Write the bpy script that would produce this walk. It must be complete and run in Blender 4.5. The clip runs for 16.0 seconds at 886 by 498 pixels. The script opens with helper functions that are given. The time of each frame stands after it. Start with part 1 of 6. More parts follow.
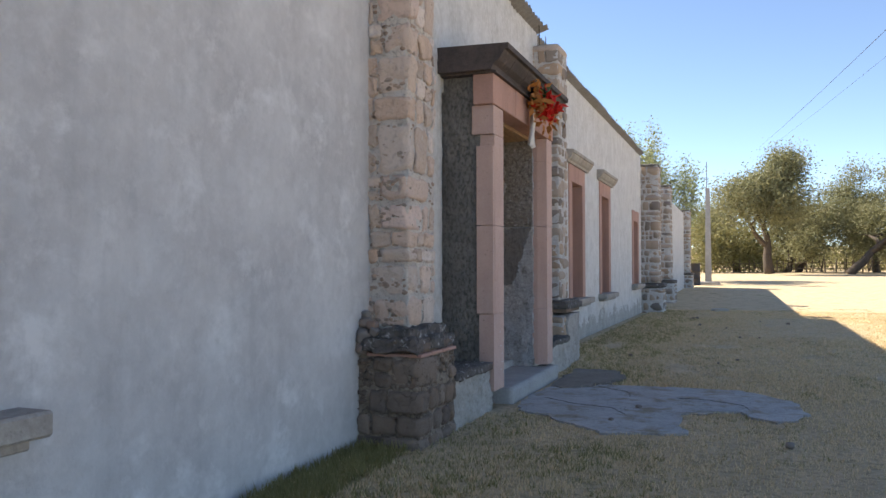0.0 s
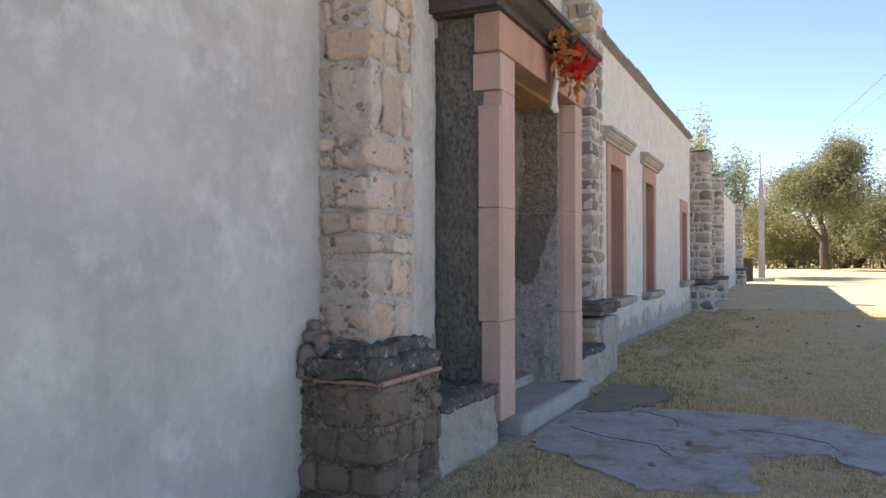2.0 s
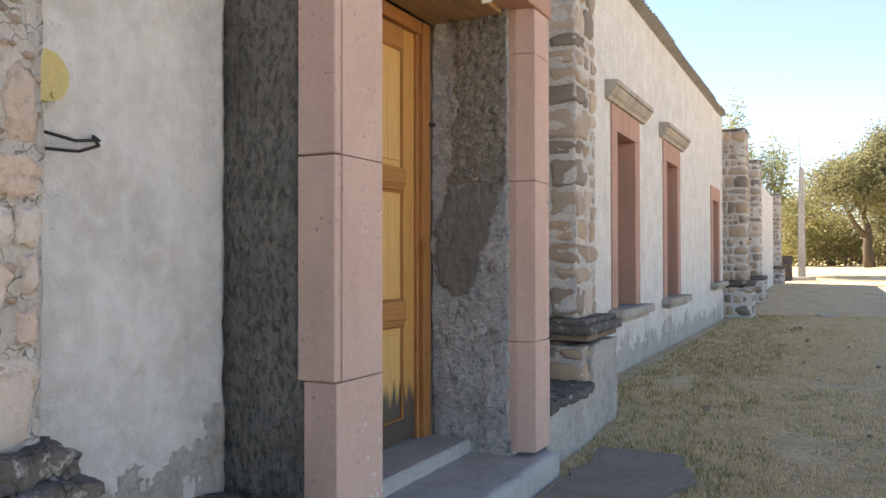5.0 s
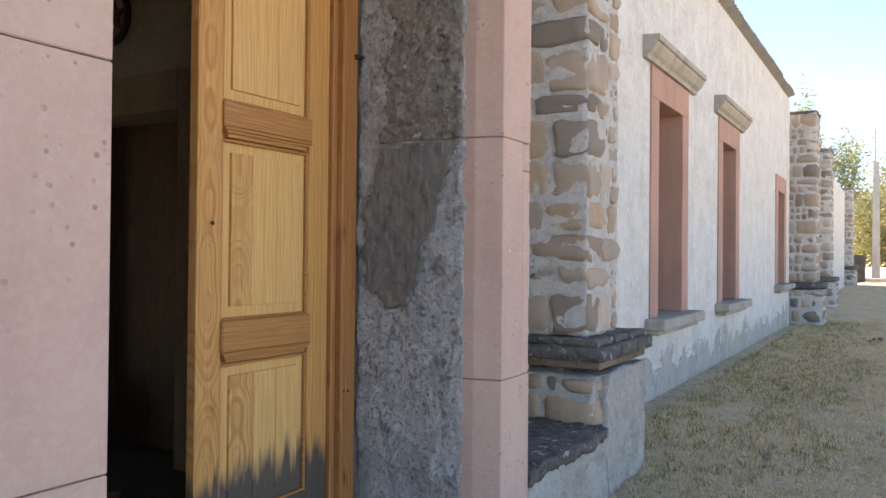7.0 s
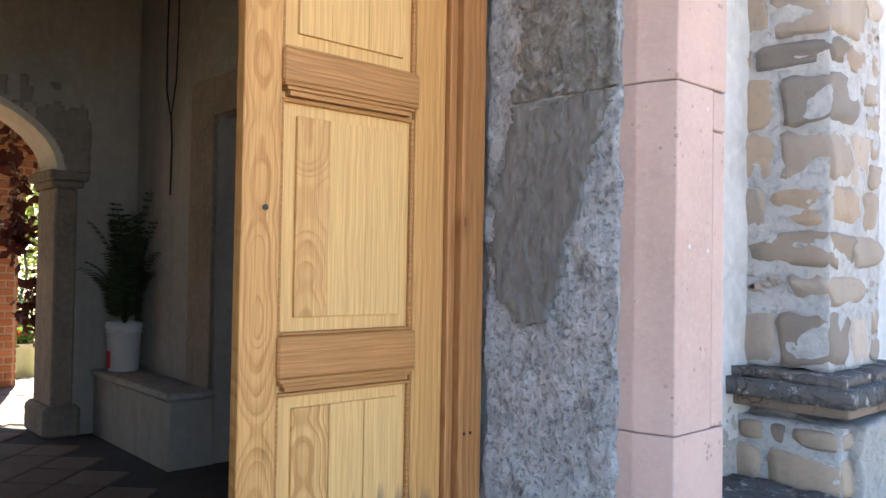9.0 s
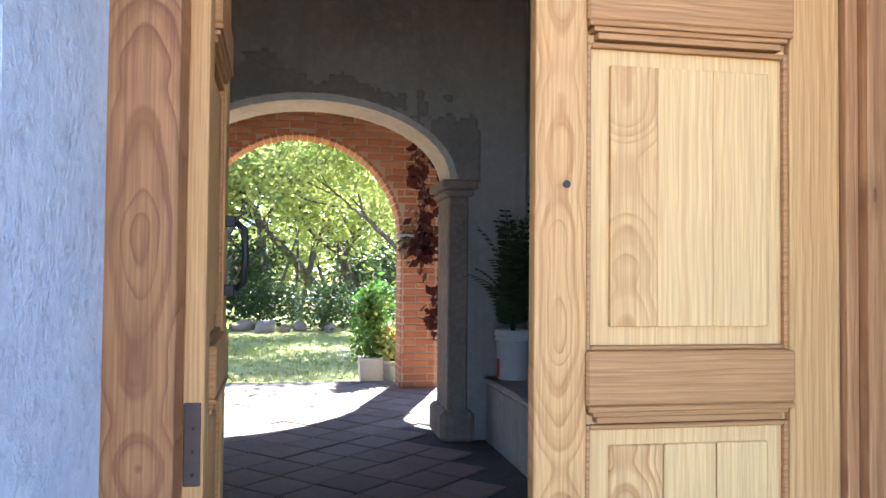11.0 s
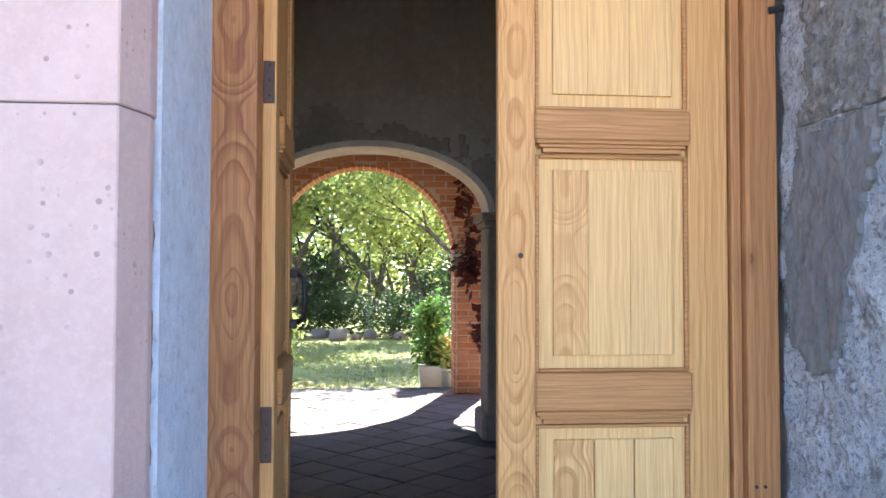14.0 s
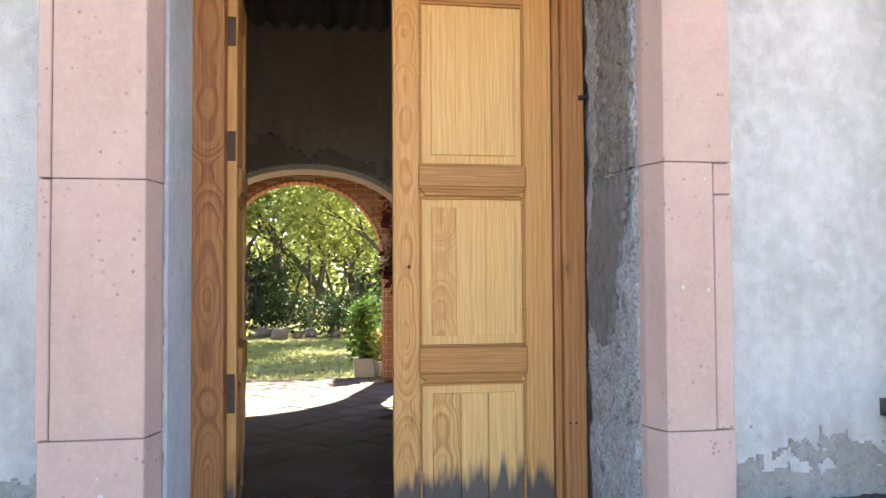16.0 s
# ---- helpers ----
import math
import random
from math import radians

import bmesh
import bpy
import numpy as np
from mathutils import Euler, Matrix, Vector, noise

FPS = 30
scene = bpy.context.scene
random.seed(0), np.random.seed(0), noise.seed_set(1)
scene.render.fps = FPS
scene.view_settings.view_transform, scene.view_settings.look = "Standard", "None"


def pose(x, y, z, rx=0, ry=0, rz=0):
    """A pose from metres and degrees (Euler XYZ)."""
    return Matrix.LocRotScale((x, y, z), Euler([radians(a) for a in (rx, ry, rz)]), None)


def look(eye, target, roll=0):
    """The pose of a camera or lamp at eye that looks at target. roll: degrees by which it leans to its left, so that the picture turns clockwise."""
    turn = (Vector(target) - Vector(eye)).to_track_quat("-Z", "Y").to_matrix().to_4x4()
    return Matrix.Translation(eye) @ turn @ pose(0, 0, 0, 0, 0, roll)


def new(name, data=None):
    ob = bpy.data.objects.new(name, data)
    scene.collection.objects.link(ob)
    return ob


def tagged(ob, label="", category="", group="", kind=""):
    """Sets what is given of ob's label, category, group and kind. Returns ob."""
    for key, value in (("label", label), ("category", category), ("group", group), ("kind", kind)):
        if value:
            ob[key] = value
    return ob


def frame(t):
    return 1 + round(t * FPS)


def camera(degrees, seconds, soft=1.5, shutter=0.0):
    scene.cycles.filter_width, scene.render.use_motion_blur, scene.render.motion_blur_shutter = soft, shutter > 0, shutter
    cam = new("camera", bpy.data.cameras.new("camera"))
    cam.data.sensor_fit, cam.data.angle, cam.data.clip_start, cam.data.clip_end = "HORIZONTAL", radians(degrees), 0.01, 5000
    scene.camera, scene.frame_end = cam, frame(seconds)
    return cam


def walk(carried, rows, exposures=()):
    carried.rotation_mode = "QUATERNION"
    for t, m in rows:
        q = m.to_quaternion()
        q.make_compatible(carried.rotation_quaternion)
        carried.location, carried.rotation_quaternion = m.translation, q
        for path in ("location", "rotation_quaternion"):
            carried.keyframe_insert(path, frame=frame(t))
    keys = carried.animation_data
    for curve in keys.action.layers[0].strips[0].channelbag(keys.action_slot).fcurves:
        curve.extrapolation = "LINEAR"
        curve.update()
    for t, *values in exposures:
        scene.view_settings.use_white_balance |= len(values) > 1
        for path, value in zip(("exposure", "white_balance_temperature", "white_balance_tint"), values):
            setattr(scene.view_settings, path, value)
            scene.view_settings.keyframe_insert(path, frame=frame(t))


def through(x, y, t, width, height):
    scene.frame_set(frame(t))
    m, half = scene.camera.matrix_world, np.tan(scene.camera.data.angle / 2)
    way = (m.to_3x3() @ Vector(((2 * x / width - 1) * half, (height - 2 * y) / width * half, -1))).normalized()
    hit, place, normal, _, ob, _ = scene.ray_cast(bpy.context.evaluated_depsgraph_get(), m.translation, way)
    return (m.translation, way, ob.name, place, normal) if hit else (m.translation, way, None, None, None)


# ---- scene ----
import math, random
import bmesh
import numpy as np
from mathutils import Matrix, Vector
cam = camera(58.8, 16.0)
PATH = [
    (0, (0.194, -0.234, 1.451), (-0.526, 1.631, 1.499), -0.1),
    (0.5, (0.125, 0.169, 1.452), (-0.592, 2.036, 1.496), -0.2),
    (1, (0.083, 0.615, 1.437), (-0.643, 2.478, 1.478), -0.1),
    (1.5, (0.012, 1.096, 1.436), (-0.761, 2.94, 1.469), 0.2),
    (2, (-0.062, 1.585, 1.445), (-0.886, 3.407, 1.48), 0.0),
    (2.5, (-0.064, 2.118, 1.448), (-0.929, 3.921, 1.479), 0.1),
    (3, (-0.134, 2.615, 1.452), (-1.013, 4.411, 1.482), 0.0),
    (3.5, (-0.226, 3.155, 1.471), (-1.111, 4.948, 1.503), -0.2),
    (4, (-0.309, 3.754, 1.453), (-1.203, 5.543, 1.481), 0.0),
    (4.5, (-0.397, 4.311, 1.438), (-1.293, 6.099, 1.469), 0.0),
    (5, (-0.455, 4.857, 1.46), (-1.347, 6.647, 1.49), -0.1),
    (5.2, (-0.468, 5.099, 1.447), (-1.359, 6.889, 1.473), 0.1),
    (7.3, (-0.723, 6.88, 1.464), (-1.807, 8.56, 1.481), 0.68),
    (7.5, (-0.733, 7.008, 1.453), (-1.876, 8.649, 1.475), 0.68),
    (8, (-0.834, 7.297, 1.448), (-2.088, 8.856, 1.471), 0.66),
    (8.5, (-0.896, 7.484, 1.43), (-2.24, 8.965, 1.467), 0.56),
    (9, (-0.943, 7.691, 1.422), (-2.433, 9.022, 1.462), 0.95),
    (9.5, (-0.965, 7.848, 1.432), (-2.668, 8.895, 1.465), 1.24),
    (10, (-1.08, 7.988, 1.377), (-2.95, 8.697, 1.414), 1.16),
    (10.2, (-1.149, 8.073, 1.385), (-3.055, 8.675, 1.417), 0.95),
    (12.3, (-1.335, 8.274, 1.366), (-3.319, 8.522, 1.435), 0.68),
    (12.5, (-1.288, 8.27, 1.404), (-3.274, 8.499, 1.462), 0.58),
    (13, (-1.059, 8.215, 1.466), (-3.047, 8.43, 1.526), 0.34),
    (13.5, (-0.803, 8.284, 1.521), (-2.792, 8.477, 1.586), 0.18),
    (14, (-0.471, 8.351, 1.517), (-2.462, 8.529, 1.584), 0.12),
    (14.5, (-0.147, 8.353, 1.545), (-2.137, 8.545, 1.613), 0.0),
    (15, (0.174, 8.294, 1.551), (-1.81, 8.535, 1.62), -0.3),
    (15.5, (0.408, 8.316, 1.57), (-1.57, 8.607, 1.635), -0.26),
    (16, (0.688, 8.39, 1.541), (-1.284, 8.713, 1.608), -0.32),
]
EXPOSURES = [(0, 1.78, 7050, 10), (2, 2.05, 7500, 11), (3.5, 2.31, 8300, 11), (5, 2.45, 8300, 11), (7.3, 2.77, 7400, 10), (8, 3.2, 7000, 10), (9, 3.46, 6850, 10), (9.5, 3.58, 6600, 10), (10, 3.9, 5700, 10), (12.5, 3.84, 5550, 10), (14, 3.62, 5750, 10), (16, 3.27, 7050, 10)]
walk(cam, [(t, look(eye, target, roll)) for t, eye, target, roll in PATH], EXPOSURES)

# ---------------------------------------------------------------- light
SUN_AZ, SUN_EL = 19.0, 42.5      # degrees: turn from -x towards +y, height
sun_way = Vector((-math.cos(math.radians(SUN_AZ)) * math.cos(math.radians(SUN_EL)),
                  math.sin(math.radians(SUN_AZ)) * math.cos(math.radians(SUN_EL)),
                  math.sin(math.radians(SUN_EL))))
world = bpy.data.worlds.new("sky")
scene.world = world
world.use_nodes = True
wn = world.node_tree
for n in list(wn.nodes):
    wn.nodes.remove(n)
sky = wn.nodes.new("ShaderNodeTexSky")
sky.sky_type = "NISHITA"
sky.sun_disc = False
sky.sun_elevation = math.radians(SUN_EL)
sky.sun_rotation = math.atan2(sun_way.x, sun_way.y)
sky.altitude = 1800
sky.air_density = 0.7
sky.dust_density = 0.0
sky.ozone_density = 1.6
bg = wn.nodes.new("ShaderNodeBackground")
bg.inputs["Strength"].default_value = 0.085
wo = wn.nodes.new("ShaderNodeOutputWorld")
wn.links.new(sky.outputs[0], bg.inputs[0])
wn.links.new(bg.outputs[0], wo.inputs[0])
sun_data = bpy.data.lights.new("sun", "SUN")
sun_data.energy = 3.5
sun_data.angle = math.radians(0.53)
sun_data.color = (1.0, 0.95, 0.86)
sun = new("sun", sun_data)
sun.matrix_world = look((0, 0, 30), Vector((0, 0, 30)) - sun_way)

# ---------------------------------------------------------------- materials
def material(name, colors, big=1.2, small=22.0, rough=0.9, bump=0.3, bump_scale=None, streak=0.0, pits=0.0,
             vary=0.0, stain=None, stain_at=0.58, stain_scale=0.8, stain_soft=0.12, island=0.0, spec=0.3, squash=(1, 1, 1), mix_small=0.35, cracks=0.0, crack_width=0.05, speckle=0.0, speckle_scale=30.0, speckle_at=(0.52, 0.74), deep=0.03):
    """Mottled surface: two colours by a large noise, a third by a fine one, stains, pits, and a bump."""
    m = bpy.data.materials.new(name)
    m.use_nodes = True
    nt = m.node_tree
    N, L = nt.nodes, nt.links
    bsdf = N["Principled BSDF"]
    geo = N.new("ShaderNodeNewGeometry")
    mp = N.new("ShaderNodeMapping")
    mp.inputs["Scale"].default_value = squash
    L.new(geo.outputs["Position"], mp.inputs["Vector"])

    def noise(scale, detail=5.0, rgh=0.6, dist=0.0):
        n = N.new("ShaderNodeTexNoise")
        n.inputs["Scale"].default_value = scale
        n.inputs["Detail"].default_value = detail
        n.inputs["Roughness"].default_value = rgh
        n.inputs["Distortion"].default_value = dist
        L.new(mp.outputs[0], n.inputs["Vector"])
        return n.outputs["Fac"]

    def ramp(fac, lo, hi):
        r = N.new("ShaderNodeMapRange")
        r.inputs["From Min"].default_value = lo
        r.inputs["From Max"].default_value = hi
        L.new(fac, r.inputs["Value"])
        return r.outputs[0]

    def mix(fac, a, b, kind="MIX"):
        x = N.new("ShaderNodeMix")
        x.data_type = "RGBA"
        x.blend_type = kind
        if hasattr(fac, "is_linked"):
            L.new(fac, x.inputs[0])
        else:
            x.inputs[0].default_value = fac
        for k, v in ((6, a), (7, b)):
            if hasattr(v, "is_linked"):
                L.new(v, x.inputs[k])
            else:
                x.inputs[k].default_value = (*v, 1)
        return x.outputs[2]

    def scaled(fac, k):
        q = N.new("ShaderNodeMath")
        q.operation = "MULTIPLY"
        L.new(fac, q.inputs[0])
        q.inputs[1].default_value = k
        return q.outputs[0]

    col = mix(ramp(noise(big), 0.32, 0.68), colors[0], colors[1])
    fine = noise(small, 6.0, 0.7)
    col = mix(scaled(ramp(fine, 0.45, 0.75), mix_small * 2), col, colors[2 % len(colors)])
    if vary or island:
        if vary:
            rnd = N.new("ShaderNodeObjectInfo").outputs["Random"]
        else:
            rnd = geo.outputs["Random Per Island"]
        k = vary or island
        cr = N.new("ShaderNodeValToRGB")
        els = cr.color_ramp.elements
        more = colors[3:] or [colors[0], colors[1]]
        els[0].color = (*more[0], 1)
        els[1].color = (*more[-1], 1)
        for i in range(1, len(more) - 1):
            e = els.new(i / (len(more) - 1))
            e.color = (*more[i], 1)
        L.new(rnd, cr.inputs[0])
        col = mix(k, col, cr.outputs[0])
    if streak:
        s = N.new("ShaderNodeMapping")
        s.inputs["Scale"].default_value = (3.0, 3.0, 0.35)
        L.new(geo.outputs["Position"], s.inputs["Vector"])
        n = N.new("ShaderNodeTexNoise")
        n.inputs["Scale"].default_value = 2.2
        n.inputs["Detail"].default_value = 6
        L.new(s.outputs[0], n.inputs["Vector"])
        dark = tuple(c * 0.6 for c in colors[1])
        col = mix(scaled(ramp(n.outputs["Fac"], 0.5, 0.75), streak), col, dark)
    if stain:
        col = mix(ramp(noise(stain_scale, 7.0, 0.68, 0.15), stain_at, stain_at + stain_soft), col, stain)
    height = fine
    if pits:
        v = N.new("ShaderNodeTexVoronoi")
        v.inputs["Scale"].default_value = 46.0
        L.new(mp.outputs[0], v.inputs["Vector"])
        cell = N.new("ShaderNodeSeparateXYZ")
        L.new(v.outputs["Color"], cell.inputs[0])
        sz = N.new("ShaderNodeMath")
        sz.operation = "POWER"
        L.new(cell.outputs[0], sz.inputs[0])
        sz.inputs[1].default_value = 3.0
        df = N.new("ShaderNodeMath")
        df.operation = "MULTIPLY_ADD"
        L.new(sz.outputs[0], df.inputs[0])
        df.inputs[1].default_value = -0.30
        L.new(v.outputs["Distance"], df.inputs[2])
        sel = ramp(df.outputs[0], 0.0, 0.10)
        gate = ramp(noise(6.0, 4.0), 0.50, 0.60)
        g = N.new("ShaderNodeMath")
        g.operation = "MAXIMUM"
        L.new(sel, g.inputs[0])
        inv = N.new("ShaderNodeMath")
        inv.operation = "SUBTRACT"
        inv.inputs[0].default_value = 1.0
        L.new(gate, inv.inputs[1])
        L.new(inv.outputs[0], g.inputs[1])
        col = mix(g.outputs[0], tuple(c * 0.58 for c in colors[0]), col)
        h = N.new("ShaderNodeMath")
        h.operation = "MULTIPLY_ADD"
        L.new(g.outputs[0], h.inputs[0])
        h.inputs[1].default_value = pits
        L.new(fine, h.inputs[2])
        height = h.outputs[0]
    # specks darken the sunken spots: cavity shade put into the colour
    if speckle:
        sp = noise(speckle_scale, 4.0, 0.6)
        spot = ramp(sp, *speckle_at)
        col = mix(scaled(spot, speckle), col, tuple(c * 0.35 for c in colors[1]))
        sq = N.new("ShaderNodeMath")
        sq.operation = "MULTIPLY_ADD"
        L.new(spot, sq.inputs[0])
        sq.inputs[1].default_value = -0.36
        L.new(height, sq.inputs[2])
        height = sq.outputs[0]
    if cracks:
        wob = N.new("ShaderNodeTexNoise")
        wob.inputs["Scale"].default_value = cracks * 1.3
        wob.inputs["Detail"].default_value = 4
        L.new(geo.outputs["Position"], wob.inputs["Vector"])
        va = N.new("ShaderNodeVectorMath")
        va.operation = "MULTIPLY_ADD"
        L.new(wob.outputs["Color"], va.inputs[0])
        va.inputs[1].default_value = (0.9 / cracks,) * 3
        L.new(geo.outputs["Position"], va.inputs[2])
        vc = N.new("ShaderNodeTexVoronoi")
        vc.feature = "DISTANCE_TO_EDGE"
        vc.inputs["Scale"].default_value = cracks
        L.new(va.outputs[0], vc.inputs["Vector"])
        line = ramp(vc.outputs["Distance"], crack_width, 0.0)
        gate = ramp(noise(cracks * 0.45, 4.0), 0.42, 0.56)
        mu = N.new("ShaderNodeMath")
        mu.operation = "MULTIPLY"
        L.new(line, mu.inputs[0])
        L.new(gate, mu.inputs[1])
        col = mix(scaled(mu.outputs[0], 0.6), col, tuple(c * 0.22 for c in colors[1]))
        sb = N.new("ShaderNodeMath")
        sb.operation = "MULTIPLY_ADD"
        L.new(mu.outputs[0], sb.inputs[0])
        sb.inputs[1].default_value = -0.9
        L.new(height, sb.inputs[2])
        height = sb.outputs[0]
    L.new(col, bsdf.inputs["Base Color"])
    bsdf.inputs["Roughness"].default_value = rough
    bsdf.inputs["Specular IOR Level"].default_value = spec
    if bump:
        if bump_scale:
            height = noise(bump_scale, 7.0, 0.65)
        b = N.new("ShaderNodeBump")
        b.inputs["Strength"].default_value = bump
        b.inputs["Distance"].default_value = deep
        L.new(height, b.inputs["Height"])
        L.new(b.outputs[0], bsdf.inputs["Normal"])
    return m


def wood(name, light, dark, knots=1.0, along="z", scale=9.0, rough=0.55, burn=None, offset=0.0):
    """Pine with long cathedral grain along one axis, and a fine one across it; burn: height below which it is blackened."""
    m = bpy.data.materials.new(name)
    m.use_nodes = True
    nt = m.node_tree
    N, L = nt.nodes, nt.links
    bsdf = N["Principled BSDF"]
    geo = N.new("ShaderNodeNewGeometry")
    mp = N.new("ShaderNodeMapping")
    mp.inputs["Scale"].default_value = {"z": (1, 1, 0.09), "y": (1, 0.09, 1), "x": (0.09, 1, 1)}[along]
    mp.inputs["Location"].default_value = (offset, offset * 0.7, offset * 0.31)
    L.new(geo.outputs["Position"], mp.inputs["Vector"])
    info = N.new("ShaderNodeObjectInfo")
    add = N.new("ShaderNodeVectorMath")
    add.operation = "ADD"
    mul = N.new("ShaderNodeVectorMath")
    mul.operation = "SCALE"
    mul.inputs[0].default_value = (3.1, 1.7, 2.3)
    L.new(info.outputs["Random"], mul.inputs["Scale"])
    L.new(mp.outputs[0], add.inputs[0])
    L.new(mul.outputs[0], add.inputs[1])
    n1 = N.new("ShaderNodeTexNoise")
    n1.inputs["Scale"].default_value = 3.2
    n1.inputs["Detail"].default_value = 1.5
    n1.inputs["Distortion"].default_value = 0.25
    L.new(add.outputs[0], n1.inputs["Vector"])
    k = N.new("ShaderNodeMath")
    k.operation = "MULTIPLY"
    k.inputs[1].default_value = scale * 3.4
    L.new(n1.outputs["Fac"], k.inputs[0])
    fr = N.new("ShaderNodeMath")
    fr.operation = "FRACT"
    L.new(k.outputs[0], fr.inputs[0])
    cr = N.new("ShaderNodeValToRGB")
    e = cr.color_ramp.elements
    e[0].position, e[0].color = 0.0, (*light, 1)
    e[1].position, e[1].color = 1.0, (*light, 1)
    mid = e.new(0.72)
    mid.color = tuple(0.55 * a + 0.45 * b for a, b in zip(light, dark)) + (1,)
    top = e.new(0.9)
    top.color = (*dark, 1)
    L.new(fr.outputs[0], cr.inputs[0])
    fm = N.new("ShaderNodeMapping")
    fm.inputs["Scale"].default_value = {"z": (90, 90, 2.5), "y": (90, 2.5, 90), "x": (2.5, 90, 90)}[along]
    L.new(geo.outputs["Position"], fm.inputs["Vector"])
    n2 = N.new("ShaderNodeTexNoise")
    n2.inputs["Scale"].default_value = 1.0
    n2.inputs["Detail"].default_value = 4
    L.new(fm.outputs[0], n2.inputs["Vector"])
    mx = N.new("ShaderNodeMix")
    mx.data_type = "RGBA"
    mx.blend_type = "MULTIPLY"
    mx.inputs[0].default_value = 0.55
    g = N.new("ShaderNodeValToRGB")
    g.color_ramp.elements[0].position, g.color_ramp.elements[0].color = 0.3, (0.55, 0.45, 0.36, 1)
    g.color_ramp.elements[1].position, g.color_ramp.elements[1].color = 0.62, (1, 1, 1, 1)
    L.new(n2.outputs["Fac"], g.inputs[0])
    L.new(cr.outputs[0], mx.inputs[6])
    L.new(g.outputs[0], mx.inputs[7])
    out = mx.outputs[2]
    # weathering in broad patches
    n3 = N.new("ShaderNodeTexNoise")
    n3.inputs["Scale"].default_value = 2.1
    n3.inputs["Detail"].default_value = 5
    L.new(add.outputs[0], n3.inputs["Vector"])
    r3 = N.new("ShaderNodeMapRange")
    r3.inputs["From Min"].default_value, r3.inputs["From Max"].default_value = 0.45, 0.75
    r3.inputs["To Max"].default_value = 0.45
    L.new(n3.outputs["Fac"], r3.inputs["Value"])
    m3 = N.new("ShaderNodeMix")
    m3.data_type = "RGBA"
    L.new(r3.outputs[0], m3.inputs[0])
    L.new(out, m3.inputs[6])
    m3.inputs[7].default_value = tuple(c * 0.75 for c in dark) + (1,)
    out = m3.outputs[2]
    # knots, few and far apart
    if knots:
        kv = N.new("ShaderNodeMapping")
        kv.inputs["Scale"].default_value = {"z": (0, 5.2, 2.1), "y": (0, 2.1, 5.2), "x": (2.1, 5.2, 0)}[along]
        kv.inputs["Location"].default_value = (offset + 0.3, offset + 0.1, offset)
        L.new(geo.outputs["Position"], kv.inputs["Vector"])
        vo = N.new("ShaderNodeTexVoronoi")
        vo.inputs["Scale"].default_value = 1.0
        L.new(kv.outputs[0], vo.inputs["Vector"])
        rk = N.new("ShaderNodeMapRange")
        rk.inputs["From Min"].default_value, rk.inputs["From Max"].default_value = 0.10, 0.06
        rk.inputs["To Max"].default_value = 0.8 * knots
        L.new(vo.outputs["Distance"], rk.inputs["Value"])
        sel = N.new("ShaderNodeSeparateXYZ")
        L.new(vo.outputs["Color"], sel.inputs[0])
        few = N.new("ShaderNodeMath")
        few.operation = "GREATER_THAN"
        few.inputs[1].default_value = 0.55
        L.new(sel.outputs[0], few.inputs[0])
        both = N.new("ShaderNodeMath")
        both.operation = "MULTIPLY"
        L.new(rk.outputs[0], both.inputs[0])
        L.new(few.outputs[0], both.inputs[1])
        mk = N.new("ShaderNodeMix")
        mk.data_type = "RGBA"
        L.new(both.outputs[0], mk.inputs[0])
        L.new(out, mk.inputs[6])
        mk.inputs[7].default_value = (dark[0] * 0.35, dark[1] * 0.3, dark[2] * 0.3, 1)
        out = mk.outputs[2]
    if burn:
        sep = N.new("ShaderNodeSeparateXYZ")
        L.new(geo.outputs["Position"], sep.inputs[0])
        fine = N.new("ShaderNodeMapping")
        fine.inputs["Scale"].default_value = (22, 22, 2)
        L.new(geo.outputs["Position"], fine.inputs["Vector"])
        nb = N.new("ShaderNodeTexNoise")
        nb.inputs["Scale"].default_value = 1.0
        nb.inputs["Detail"].default_value = 4
        L.new(fine.outputs[0], nb.inputs["Vector"])
        ma = N.new("ShaderNodeMath")
        ma.operation = "MULTIPLY_ADD"
        L.new(nb.outputs["Fac"], ma.inputs[0])
        ma.inputs[1].default_value = -0.34
        L.new(sep.outputs["Z"], ma.inputs[2])
        rb = N.new("ShaderNodeMapRange")
        rb.inputs["From Min"].default_value, rb.inputs["From Max"].default_value = burn - 0.17, burn - 0.25
        rb.inputs["To Max"].default_value = 0.92
        L.new(ma.outputs[0], rb.inputs["Value"])
        mb = N.new("ShaderNodeMix")
        mb.data_type = "RGBA"
        L.new(rb.outputs[0], mb.inputs[0])
        L.new(out, mb.inputs[6])
        mb.inputs[7].default_value = (0.045, 0.05, 0.055, 1)
        out = mb.outputs[2]
    L.new(out, bsdf.inputs["Base Color"])
    bsdf.inputs["Roughness"].default_value = rough
    bsdf.inputs["Specular IOR Level"].default_value = 0.35
    b = N.new("ShaderNodeBump")
    b.inputs["Strength"].default_value = 0.25
    b.inputs["Distance"].default_value = 0.006
    L.new(n2.outputs["Fac"], b.inputs["Height"])
    L.new(b.outputs[0], bsdf.inputs["Normal"])
    return m


